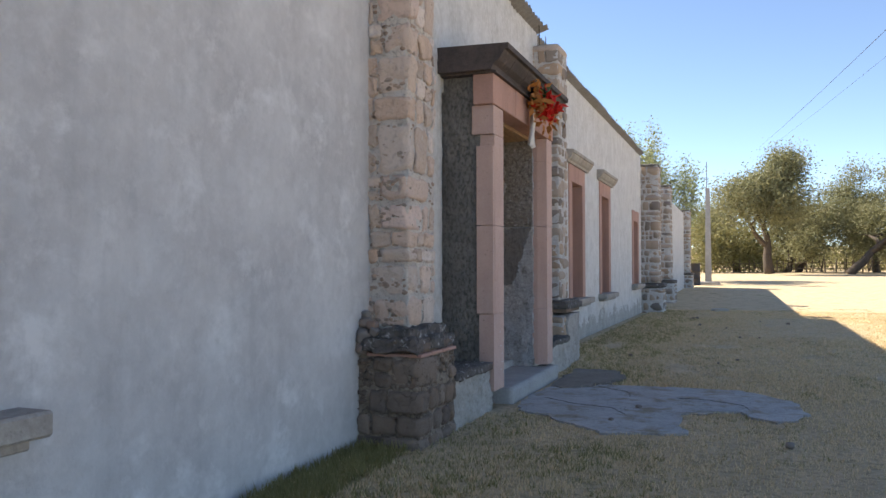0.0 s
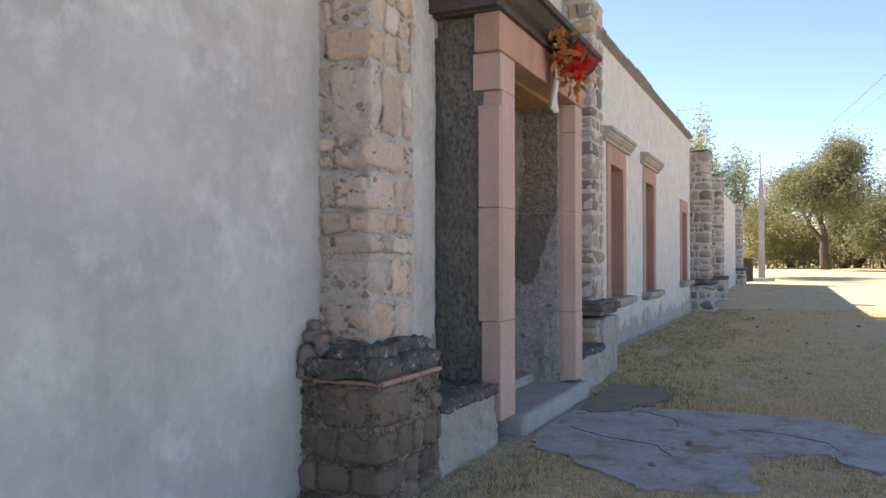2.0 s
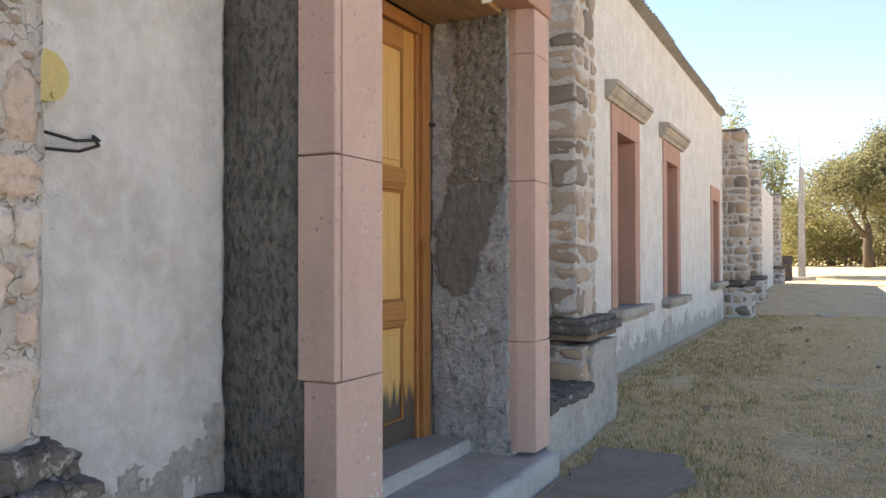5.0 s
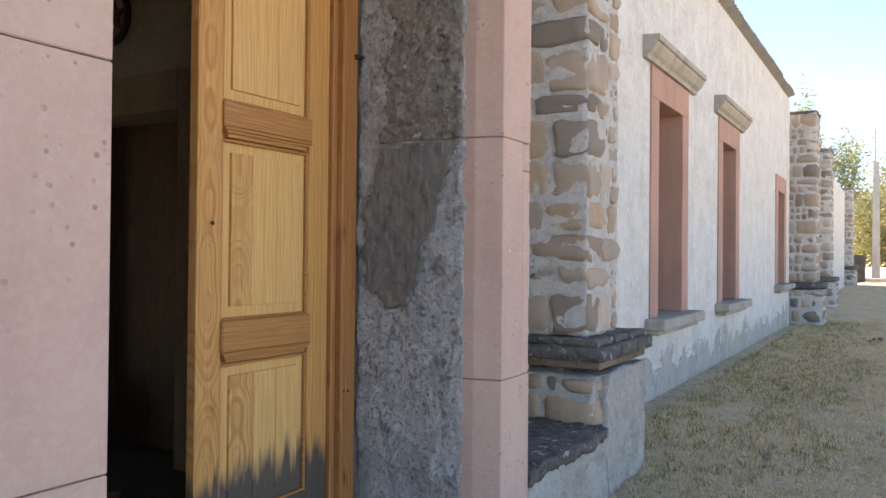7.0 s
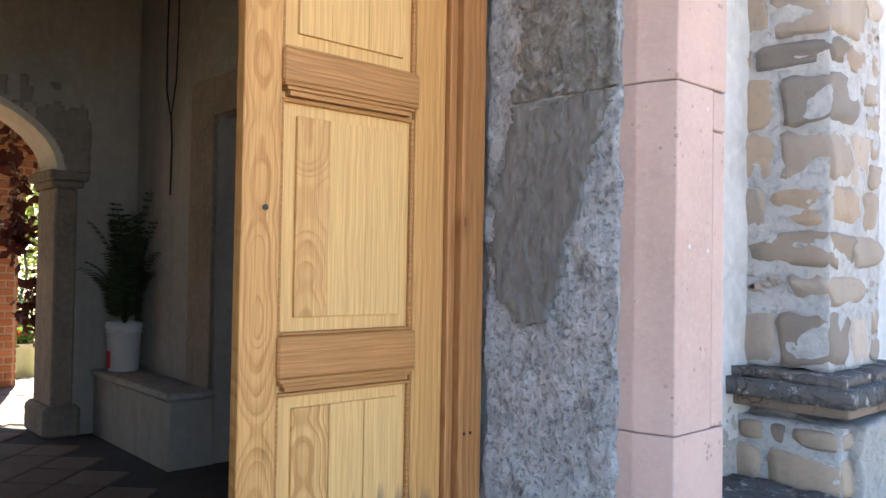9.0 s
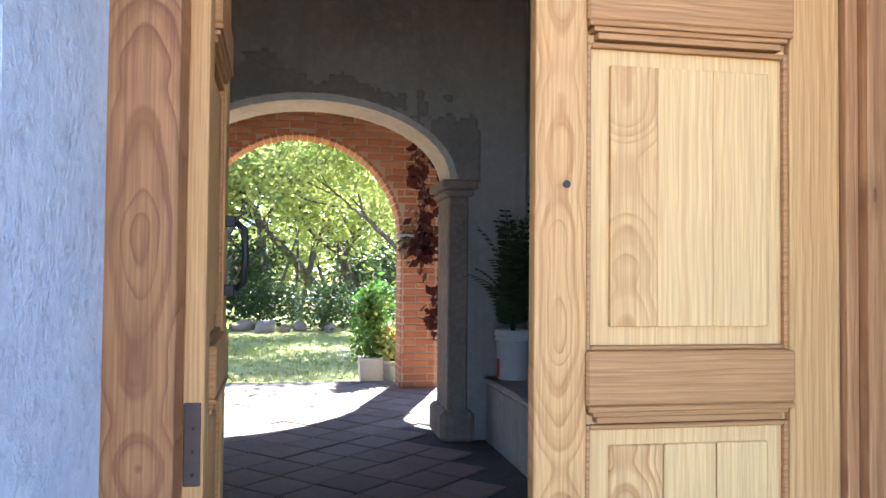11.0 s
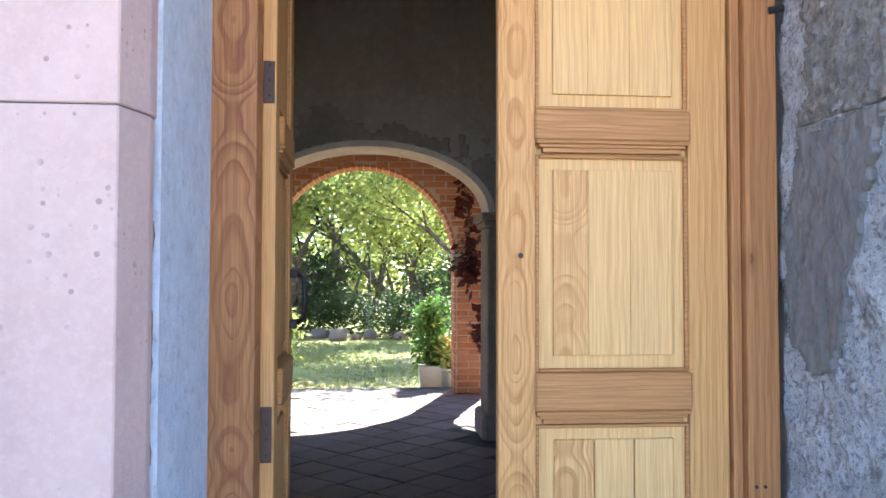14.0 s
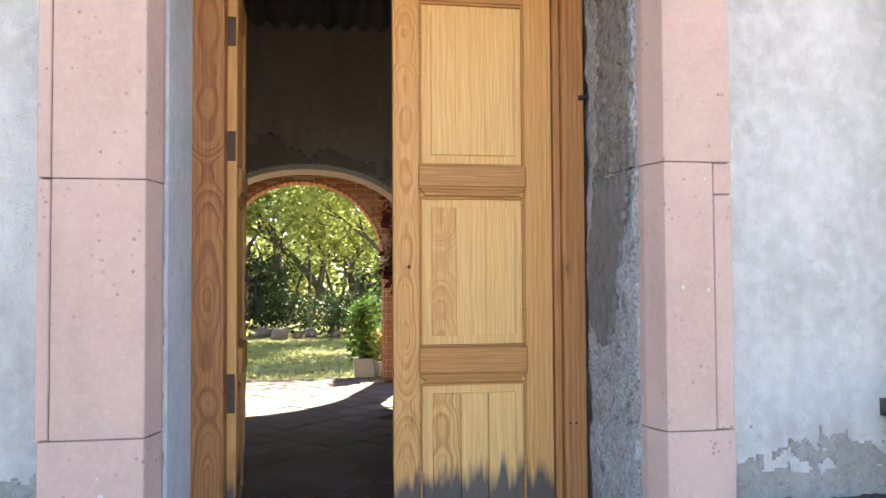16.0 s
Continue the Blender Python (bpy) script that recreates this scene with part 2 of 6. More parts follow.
def pine(name, light, dark, pith, depth, swing, ring=0.0075, along="z", across="y", knots=0.7, burn=None):
    """Sawn pine: year rings round a pith line that runs at a varying depth behind the face, with knots and fine fibres."""
    m = bpy.data.materials.new(name)
    m.use_nodes = True
    N, L = m.node_tree.nodes, m.node_tree.links
    bsdf = N["Principled BSDF"]
    geo = N.new("ShaderNodeNewGeometry")
    sep = N.new("ShaderNodeSeparateXYZ")
    L.new(geo.outputs["Position"], sep.inputs[0])
    rnd = N.new("ShaderNodeObjectInfo").outputs["Random"]

    def put(socket, v):
        if hasattr(v, "is_linked"):
            L.new(v, socket)
        else:
            socket.default_value = v

    def calc(op, a, b=0.0, c=0.0):
        q = N.new("ShaderNodeMath")
        q.operation = op
        for k, v in enumerate((a, b, c)):
            put(q.inputs[k], v)
        return q.outputs[0]

    def noise(vec, scale, detail=2.0, rough=0.5):
        q = N.new("ShaderNodeTexNoise")
        put(q.inputs["Vector"], vec)
        q.inputs["Scale"].default_value = scale
        q.inputs["Detail"].default_value = detail
        q.inputs["Roughness"].default_value = rough
        return q.outputs["Fac"]

    def stretch(k, small):
        q = N.new("ShaderNodeMapping")
        q.inputs["Scale"].default_value = tuple(small if a == along else k for a in "xyz")
        L.new(geo.outputs["Position"], q.inputs["Vector"])
        return q.outputs[0]

    def blend(fac, a, b, kind="MIX"):
        q = N.new("ShaderNodeMix")
        q.data_type = "RGBA"
        q.blend_type = kind
        put(q.inputs[0], fac)
        for k, v in ((6, a), (7, b)):
            put(q.inputs[k], v if hasattr(v, "is_linked") else (*v, 1))
        return q.outputs[2]

    def span(v, lo, hi, top=1.0):
        q = N.new("ShaderNodeMapRange")
        q.inputs["From Min"].default_value, q.inputs["From Max"].default_value = lo, hi
        q.inputs["To Max"].default_value = top
        L.new(v, q.inputs["Value"])
        return q.outputs[0]

    u, v = sep.outputs[across.upper()], sep.outputs[along.upper()]
    line = N.new("ShaderNodeCombineXYZ")
    L.new(calc("MULTIPLY_ADD", rnd, 17.0, v), line.inputs[0])
    deep = calc("MULTIPLY_ADD", noise(line.outputs[0], 1.5, 3.0, 0.45), swing * 4.0, depth - swing * 2.0)
    side = calc("MULTIPLY_ADD", noise(line.outputs[0], 2.3, 2.0), 0.05, calc("SUBTRACT", u, pith + 0.025))
    ripple = calc("MULTIPLY_ADD", noise(stretch(26.0, 5.0), 1.0, 3.0), 0.012, side)
    r = calc("SQRT", calc("ADD", calc("MULTIPLY", ripple, ripple), calc("MULTIPLY", deep, deep)))
    beat = N.new("ShaderNodeCombineXYZ")
    L.new(r, beat.inputs[0])
    uneven = calc("MULTIPLY_ADD", noise(beat.outputs[0], 0.55 / ring, 2.0), ring * 2.6, r)
    ph = calc("FRACT", calc("DIVIDE", uneven, ring))
    cr = N.new("ShaderNodeValToRGB")
    e = cr.color_ramp.elements
    e[0].position, e[0].color = 0.0, (*light, 1)
    e[1].position, e[1].color = 1.0, (*light, 1)
    for at, k in ((0.45, 0.12), (0.72, 0.55), (0.86, 1.0)):
        x = e.new(at)
        x.color = tuple((1 - k) * a + k * b for a, b in zip(light, dark)) + (1,)
    L.new(ph, cr.inputs[0])
    faint = span(noise(stretch(16.0, 1.2), 1.0, 3.0), 0.36, 0.62)
    col = blend(calc("MULTIPLY_ADD", faint, -0.65, 1.0), tuple(0.75 * a + 0.25 * b for a, b in zip(light, dark)), cr.outputs[0])
    fibre = noise(stretch(190.0, 5.0), 1.0, 4.0)
    col = blend(span(fibre, 0.66, 0.36, 0.5), col, tuple(c * 0.72 for c in dark))
    worn = noise(stretch(7.0, 2.0), 1.0, 5.0, 0.65)
    col = blend(span(worn, 0.52, 0.78, 0.5), col, tuple(0.5 * a + 0.4 * b for a, b in zip(light, dark)))
    if knots:
        kv = N.new("ShaderNodeMapping")
        kv.inputs["Scale"].default_value = tuple(2.3 if a == along else (6.5 if a == across else 0.0) for a in "xyz")
        L.new(geo.outputs["Position"], kv.inputs["Vector"])
        vo = N.new("ShaderNodeTexVoronoi")
        vo.inputs["Scale"].default_value = 1.0
        L.new(kv.outputs[0], vo.inputs["Vector"])
        cell = N.new("ShaderNodeSeparateXYZ")
        L.new(vo.outputs["Color"], cell.inputs[0])
        few = calc("GREATER_THAN", cell.outputs[0], 0.5)
        wob = calc("MULTIPLY_ADD", noise(geo.outputs["Position"], 60.0), 0.05, vo.outputs["Distance"])
        col = blend(calc("MULTIPLY", span(wob, 0.20, 0.07, 0.55 * knots), few), col, tuple(c * 0.62 for c in dark))
        col = blend(calc("MULTIPLY", span(wob, 0.085, 0.06, 0.85 * knots), few), col, tuple(c * 0.28 for c in dark))
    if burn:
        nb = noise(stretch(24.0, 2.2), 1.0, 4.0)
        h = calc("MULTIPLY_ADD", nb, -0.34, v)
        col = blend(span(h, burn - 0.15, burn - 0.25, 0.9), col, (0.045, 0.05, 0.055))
    L.new(col, bsdf.inputs["Base Color"])
    bsdf.inputs["Roughness"].default_value = 0.58
    bsdf.inputs["Specular IOR Level"].default_value = 0.3
    b = N.new("ShaderNodeBump")
    b.inputs["Strength"].default_value = 0.3
    b.inputs["Distance"].default_value = 0.005
    L.new(calc("ADD", fibre, calc("MULTIPLY", ph, 0.5)), b.inputs["Height"])
    L.new(b.outputs[0], bsdf.inputs["Normal"])
    return m


def plain(name, color, rough=0.6, metal=0.0):
    m = material(name, [color, tuple(c * 0.8 for c in color), tuple(min(1, c * 1.12) for c in color)], 3, 40, rough, 0.12)
    m.node_tree.nodes["Principled BSDF"].inputs["Metallic"].default_value = metal
    return m


def leafy(name, colors, island=0.8, through=0.35):
    m = material(name, [colors[0], colors[1], colors[2]] + list(colors), 0.9, 8, 0.6, 0.0, island=island)
    nt = m.node_tree
    bsdf = nt.nodes["Principled BSDF"]
    src = bsdf.inputs["Base Color"].links[0].from_socket
    tr = nt.nodes.new("ShaderNodeBsdfTranslucent")
    nt.links.new(src, tr.inputs["Color"])
    mx = nt.nodes.new("ShaderNodeMixShader")
    mx.inputs[0].default_value = through
    out = nt.nodes["Material Output"]
    nt.links.new(bsdf.outputs[0], mx.inputs[1])
    nt.links.new(tr.outputs[0], mx.inputs[2])
    nt.links.new(mx.outputs[0], out.inputs["Surface"])
    return m


PLASTER = material("old_lime_plaster", [(0.57, 0.55, 0.535), (0.44, 0.42, 0.41), (0.65, 0.63, 0.615)], 1.7, 10, 0.92, 0.35,
                   streak=0.22, stain=(0.65, 0.63, 0.615), stain_at=0.54, stain_scale=2.2, stain_soft=0.14, mix_small=0.25, speckle=0.12, speckle_scale=9.0)
PLASTER_FAR = material("weathered_white_plaster", [(0.67, 0.645, 0.62), (0.51, 0.485, 0.455), (0.76, 0.74, 0.715)], 3.0, 17, 0.92, 0.8,
                       streak=0.22, stain=(0.42, 0.395, 0.36), stain_at=0.60, stain_scale=4.2, stain_soft=0.2, mix_small=0.5, speckle=0.22, speckle_scale=34.0)
DADO = material("damp_grey_plaster", [(0.41, 0.38, 0.34), (0.54, 0.51, 0.47), (0.31, 0.28, 0.24)], 2.8, 26, 0.95, 0.8, streak=0.3, stain=(0.26, 0.22, 0.175), stain_at=0.55, stain_scale=4.0, stain_soft=0.2, speckle=0.3, speckle_scale=40.0)
DADO_PALE = material("damp_stained_plaster", [(0.47, 0.44, 0.405), (0.38, 0.35, 0.315), (0.56, 0.535, 0.50)], 3.4, 26, 0.95, 0.8, streak=0.3, stain=(0.31, 0.275, 0.23), stain_at=0.55, stain_scale=5.0, stain_soft=0.2, speckle=0.35, speckle_scale=36.0)
CEMENT = material("dark_rough_cement", [(0.20, 0.185, 0.165), (0.29, 0.27, 0.24), (0.10, 0.094, 0.085)], 3.5, 26, 0.95, 1.0, mix_small=0.5,
                  stain=(0.21, 0.20, 0.185), stain_at=0.62, stain_scale=1.4, stain_soft=0.15, squash=(1, 1, 0.6), speckle=0.75, speckle_scale=36.0, speckle_at=(0.50, 0.66), deep=0.04)
REVEAL = material("peeling_reveal_plaster", [(0.46, 0.455, 0.455), (0.36, 0.35, 0.345), (0.60, 0.595, 0.59)], 4.0, 22, 0.95, 1.0, mix_small=0.5,
                  stain=(0.21, 0.20, 0.19), stain_at=0.55, stain_scale=7.0, stain_soft=0.12, speckle=0.7, speckle_scale=60.0)
SMOOTH = material("smooth_blue_grey_plaster", [(0.60, 0.62, 0.645), (0.49, 0.51, 0.545), (0.70, 0.72, 0.735)], 5.0, 26, 0.88, 0.6, streak=0.25, speckle=0.3, speckle_scale=30.0)
PINK = material("pink_cantera_stone", [(0.55, 0.385, 0.325), (0.45, 0.305, 0.255), (0.59, 0.435, 0.38)], 3.2, 48, 0.87, 0.2, pits=0.8,
                vary=0.25, mix_small=0.35, streak=0.2, stain=(0.43, 0.30, 0.25), stain_at=0.60, stain_scale=4.5, stain_soft=0.25)
PINK_DARK = material("weathered_pink_stone", [(0.46, 0.27, 0.21), (0.38, 0.22, 0.175), (0.54, 0.33, 0.27)], 1.8, 40, 0.9, 0.25, streak=0.4)
CORNICE = material("soot_dark_stone", [(0.055, 0.045, 0.042), (0.11, 0.085, 0.075), (0.03, 0.027, 0.026)], 2.4, 22, 0.85, 0.5,
                   stain=(0.22, 0.16, 0.14), stain_at=0.66, stain_scale=3.0)
GREYSTONE = material("grey_moulded_stone", [(0.40, 0.36, 0.31), (0.31, 0.27, 0.235), (0.48, 0.44, 0.39)], 2.4, 26, 0.9, 0.35, streak=0.5, speckle=0.3, speckle_scale=24.0)
MORTAR = material("rubble_lime_mortar", [(0.66, 0.60, 0.54), (0.52, 0.45, 0.385), (0.78, 0.73, 0.68)], 6.0, 30, 0.97, 1.0,
                  stain=(0.20, 0.15, 0.115), stain_at=0.62, stain_scale=13.0, stain_soft=0.08, mix_small=0.5, cracks=26.0, crack_width=0.035, speckle=0.5, speckle_scale=30.0)
MORTAR_BROWN = material("brown_earth_mortar", [(0.30, 0.235, 0.18), (0.21, 0.155, 0.115), (0.42, 0.36, 0.30)], 5.0, 24, 0.97, 1.0,
                        stain=(0.10, 0.075, 0.06), stain_at=0.56, stain_scale=8.0, stain_soft=0.1, mix_small=0.5, cracks=17.0, crack_width=0.09)
DARKPLASTER = material("dark_grey_smoothed_plaster", [(0.17, 0.16, 0.15), (0.22, 0.21, 0.195), (0.12, 0.112, 0.105)], 3.0, 30, 0.93, 0.7, squash=(1, 1, 0.35), mix_small=0.5, speckle=0.35, speckle_scale=30.0)
COARSE = material("coarse_brown_rubble_plaster", [(0.27, 0.245, 0.215), (0.20, 0.18, 0.155), (0.40, 0.375, 0.345)], 4.0, 30, 0.97, 1.0,
                  stain=(0.10, 0.09, 0.078), stain_at=0.60, stain_scale=14.0, stain_soft=0.08, mix_small=0.5, speckle=0.8, speckle_scale=22.0)
MORTAR_WHITE = material("white_lime_mortar", [(0.60, 0.575, 0.55), (0.47, 0.44, 0.41), (0.68, 0.66, 0.64)], 6.0, 26, 0.95, 1.0, stain=(0.32, 0.28, 0.24), stain_at=0.62, stain_scale=7.0, speckle=0.35, speckle_scale=24.0)
STONE = material("pale_field_stone", [(0.66, 0.52, 0.43), (0.50, 0.375, 0.29), (0.78, 0.68, 0.60),
                                      (0.74, 0.565, 0.49), (0.54, 0.39, 0.285), (0.78, 0.68, 0.61), (0.42, 0.325, 0.255), (0.70, 0.54, 0.44), (0.57, 0.385, 0.27)],
                 9.0, 26, 0.92, 0.7, vary=0.75, streak=0.2, stain=(0.33, 0.24, 0.175), stain_at=0.62, stain_scale=5.0, stain_soft=0.16, mix_small=0.5, speckle=0.35, speckle_scale=30.0)
CHIP = material("brown_rubble_chip", [(0.34, 0.26, 0.20), (0.26, 0.19, 0.145), (0.42, 0.33, 0.265), (0.20, 0.15, 0.12), (0.46, 0.36, 0.29), (0.36, 0.24, 0.17), (0.30, 0.25, 0.21)],
                9.0, 30, 0.93, 0.4, island=0.8)
STONE_DARK = material("dark_plinth_stone", [(0.20, 0.14, 0.10), (0.14, 0.10, 0.078), (0.30, 0.23, 0.175),
                                            (0.22, 0.155, 0.11), (0.15, 0.115, 0.095), (0.30, 0.23, 0.18), (0.11, 0.085, 0.075)],
                      5.0, 22, 0.93, 0.6, vary=0.6, streak=0.4, pits=0.5, cracks=8.0, crack_width=0.03)
STONE_GREY = material("mixed_grey_stone", [(0.43, 0.36, 0.29), (0.34, 0.28, 0.225), (0.53, 0.46, 0.385),
                                           (0.50, 0.385, 0.30), (0.29, 0.235, 0.19), (0.57, 0.455, 0.375), (0.13, 0.11, 0.10), (0.46, 0.32, 0.215), (0.38, 0.31, 0.255)],
                      5.0, 24, 0.92, 0.6, vary=0.75, streak=0.3, mix_small=0.5, speckle=0.3, speckle_scale=24.0)
SLATE = material("dark_cap_stone", [(0.10, 0.095, 0.09), (0.16, 0.145, 0.13), (0.055, 0.052, 0.05), (0.10, 0.09, 0.085), (0.20, 0.15, 0.125), (0.13, 0.12, 0.115)],
                 4.0, 18, 0.85, 0.7, vary=0.5, streak=0.3, stain=(0.46, 0.43, 0.41), stain_at=0.56, stain_scale=16.0, stain_soft=0.1, speckle=0.6, speckle_scale=26.0, cracks=13.0, crack_width=0.07)
CONCRETE = material("worn_concrete", [(0.40, 0.385, 0.365), (0.31, 0.295, 0.28), (0.48, 0.47, 0.45)], 2.6, 30, 0.92, 0.35,
                    stain=(0.24, 0.225, 0.21), stain_at=0.60, stain_scale=2.2)
PATCH = material("cracked_concrete_apron", [(0.45, 0.435, 0.42), (0.34, 0.325, 0.31), (0.54, 0.53, 0.515)], 2.6, 24, 0.95, 0.5,
                 stain=(0.29, 0.24, 0.17), stain_at=0.50, stain_scale=3.1, stain_soft=0.14, cracks=3.5, crack_width=0.016, speckle=0.3, speckle_scale=20.0)
GROUND = material("dry_grass_ground", [(0.66, 0.505, 0.32), (0.48, 0.36, 0.22), (0.74, 0.60, 0.42)], 2.6, 34.0, 0.97, 1.0, mix_small=0.5,
                  stain=(0.25, 0.215, 0.115), stain_at=0.56, stain_scale=1.9, stain_soft=0.14, speckle=0.6, speckle_scale=17.0, speckle_at=(0.50, 0.68))
LAWN = material("green_lawn", [(0.25, 0.26, 0.07), (0.30, 0.28, 0.10), (0.33, 0.29, 0.15)], 0.8, 14, 0.95, 0.6,
                stain=(0.28, 0.225, 0.14), stain_at=0.56, stain_scale=0.35, stain_soft=0.15)
SOIL = material("dry_garden_soil", [(0.27, 0.22, 0.16), (0.20, 0.16, 0.11), (0.33, 0.28, 0.21)], 0.7, 12, 0.97, 0.7)
SOIL_DARK = material("dark_trodden_earth", [(0.25, 0.215, 0.18), (0.19, 0.16, 0.13), (0.32, 0.28, 0.24)], 3.0, 26, 0.97, 0.5, stain=(0.36, 0.30, 0.21), stain_at=0.62, stain_scale=5.0)
TERRACOTTA = material("worn_terracotta_tile", [(0.25, 0.165, 0.125), (0.18, 0.12, 0.095), (0.31, 0.225, 0.18),
                                               (0.27, 0.18, 0.14), (0.18, 0.12, 0.098), (0.32, 0.24, 0.20)], 4.0, 24, 0.8, 0.4, vary=0.5)
GROUT = material("grey_grout", [(0.10, 0.085, 0.075), (0.07, 0.06, 0.055), (0.13, 0.115, 0.10)], 4.0, 24, 0.95, 0.4)
BRICK = material("orange_brick", [(0.49, 0.205, 0.092), (0.41, 0.16, 0.07), (0.55, 0.27, 0.14),
                                  (0.51, 0.215, 0.095), (0.40, 0.15, 0.068), (0.57, 0.28, 0.145), (0.46, 0.19, 0.10)], 6.0, 30, 0.9, 0.35, vary=0.7)
BRICK_ISLAND = material("orange_brick_far", [(0.49, 0.205, 0.092), (0.41, 0.16, 0.07), (0.55, 0.27, 0.14),
                                             (0.51, 0.215, 0.095), (0.40, 0.15, 0.068), (0.57, 0.28, 0.145)], 6.0, 30, 0.9, 0.35, island=0.7)
JOINT = material("sandy_brick_joint", [(0.60, 0.47, 0.35), (0.52, 0.40, 0.29), (0.66, 0.54, 0.42)], 4.0, 30, 0.95, 0.4)
INNER = material("dull_grey_room_plaster", [(0.34, 0.31, 0.265), (0.27, 0.245, 0.21), (0.41, 0.375, 0.325)], 1.2, 16, 0.92, 0.3, streak=0.4)
SOOT = material("soot_stained_plaster", [(0.22, 0.195, 0.165), (0.28, 0.25, 0.21), (0.16, 0.14, 0.12)], 3.0, 22, 0.95, 0.4, streak=0.4)
# one trim stone in two tones: sun bounce and room shade in the colour
LIT_TRIM = material("lit_stone_voussoir", [(0.66, 0.58, 0.48), (0.54, 0.46, 0.37), (0.74, 0.66, 0.56)], 3.0, 26, 0.9, 0.4, streak=0.3)
SHADED_TRIM = material("shaded_stone_trim", [(0.28, 0.22, 0.165), (0.19, 0.145, 0.11), (0.36, 0.295, 0.235)], 2.6, 26, 0.9, 0.4, streak=0.4)
TIN = material("galvanised_roof_sheet", [(0.20, 0.195, 0.19), (0.14, 0.13, 0.12), (0.26, 0.25, 0.245)], 1.5, 30, 0.55, 0.1,
               stain=(0.20, 0.11, 0.06), stain_at=0.60, stain_scale=0.9)
TIN.node_tree.nodes["Principled BSDF"].inputs["Metallic"].default_value = 0.3
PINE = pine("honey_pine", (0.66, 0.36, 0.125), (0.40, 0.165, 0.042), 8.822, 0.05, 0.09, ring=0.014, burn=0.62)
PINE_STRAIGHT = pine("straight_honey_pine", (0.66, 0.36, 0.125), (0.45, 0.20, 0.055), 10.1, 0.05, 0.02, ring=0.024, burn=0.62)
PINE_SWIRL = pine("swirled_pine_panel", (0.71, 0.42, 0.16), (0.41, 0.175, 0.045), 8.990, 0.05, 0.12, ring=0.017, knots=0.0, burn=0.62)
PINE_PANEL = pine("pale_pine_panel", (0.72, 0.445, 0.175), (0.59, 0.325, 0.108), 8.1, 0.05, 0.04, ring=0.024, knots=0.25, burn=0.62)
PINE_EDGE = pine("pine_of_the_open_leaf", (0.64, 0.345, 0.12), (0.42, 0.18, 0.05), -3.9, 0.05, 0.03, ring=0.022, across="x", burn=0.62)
PINE_RAIL = pine("brown_pine_rail", (0.50, 0.245, 0.082), (0.31, 0.125, 0.036), 0.6, 0.05, 0.06, ring=0.018, along="y", across="z", knots=0.2)
PINE_FRAME = pine("weathered_pine_frame", (0.45, 0.20, 0.07), (0.22, 0.08, 0.025), 7.925, 0.05, 0.10, ring=0.018, knots=1.0)
PINE_POST = pine("straight_pine_frame", (0.48, 0.225, 0.078), (0.27, 0.10, 0.03), 9.0, 0.05, 0.04, ring=0.024, knots=0.8)
OLDWOOD = wood("old_dark_shutter_wood", (0.10, 0.06, 0.038), (0.05, 0.03, 0.02), 0.5)
BEAM = wood("pale_lintel_plank", (0.42, 0.29, 0.165), (0.25, 0.155, 0.08), 0.5, along="y")
BARK = material("rough_grey_bark", [(0.10, 0.078, 0.06), (0.065, 0.05, 0.04), (0.15, 0.12, 0.095)], 3.0, 20, 0.95, 0.9, squash=(1, 1, 0.3))
FENCEWOOD = material("weathered_fence_wood", [(0.20, 0.155, 0.115), (0.13, 0.10, 0.075), (0.27, 0.22, 0.17)], 3.0, 24, 0.95, 0.6, vary=0.3)
IRON = plain("rusted_black_iron", (0.05, 0.042, 0.038), 0.55, 0.6)
HINGE = plain("worn_steel_hinge", (0.10, 0.065, 0.05), 0.75, 0.2)
CABLE = plain("black_cable", (0.02, 0.02, 0.022), 0.5)
PAPER = plain("yellowed_plastic_plate", (0.58, 0.47, 0.20), 0.6)
WHITEPOT = plain("white_plastic_bucket", (0.58, 0.57, 0.55), 0.45)
REDLABEL = plain("red_bucket_label", (0.60, 0.06, 0.07), 0.5)
CLOTH = plain("dirty_white_cloth", (0.66, 0.62, 0.56), 0.9)
DRUM = plain("dark_steel_drum", (0.055, 0.05, 0.05), 0.6, 0.2)
ROCK = material("pale_rock", [(0.50, 0.45, 0.38), (0.40, 0.36, 0.30), (0.58, 0.53, 0.46)], 4.0, 20, 0.93, 0.6, vary=0.3)
COBBLE = material("brown_grey_cobble", [(0.25, 0.20, 0.165), (0.18, 0.145, 0.12), (0.31, 0.265, 0.225), (0.25, 0.205, 0.17), (0.18, 0.155, 0.14), (0.32, 0.17, 0.11)],
                  5.0, 24, 0.85, 0.3, vary=0.6)
YELLOWSTONE = plain("pale_yellow_stone", (0.72, 0.58, 0.28), 0.85)
LEAF_MESQ = leafy("mesquite_leaf", [(0.22, 0.22, 0.115), (0.29, 0.28, 0.15), (0.15, 0.155, 0.085), (0.34, 0.315, 0.18)])
LEAF_PALE = leafy("pale_green_leaf", [(0.24, 0.27, 0.15), (0.30, 0.32, 0.17), (0.18, 0.20, 0.12), (0.40, 0.42, 0.13)])
LEAF_DUST = leafy("dusty_shrub_leaf", [(0.22, 0.21, 0.09), (0.28, 0.26, 0.11), (0.16, 0.155, 0.07), (0.33, 0.30, 0.15)])
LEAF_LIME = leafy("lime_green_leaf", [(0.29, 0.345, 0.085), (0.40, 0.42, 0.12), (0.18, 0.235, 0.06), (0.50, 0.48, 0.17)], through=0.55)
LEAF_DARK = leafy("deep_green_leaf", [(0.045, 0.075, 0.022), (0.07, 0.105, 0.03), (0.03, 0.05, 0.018)])
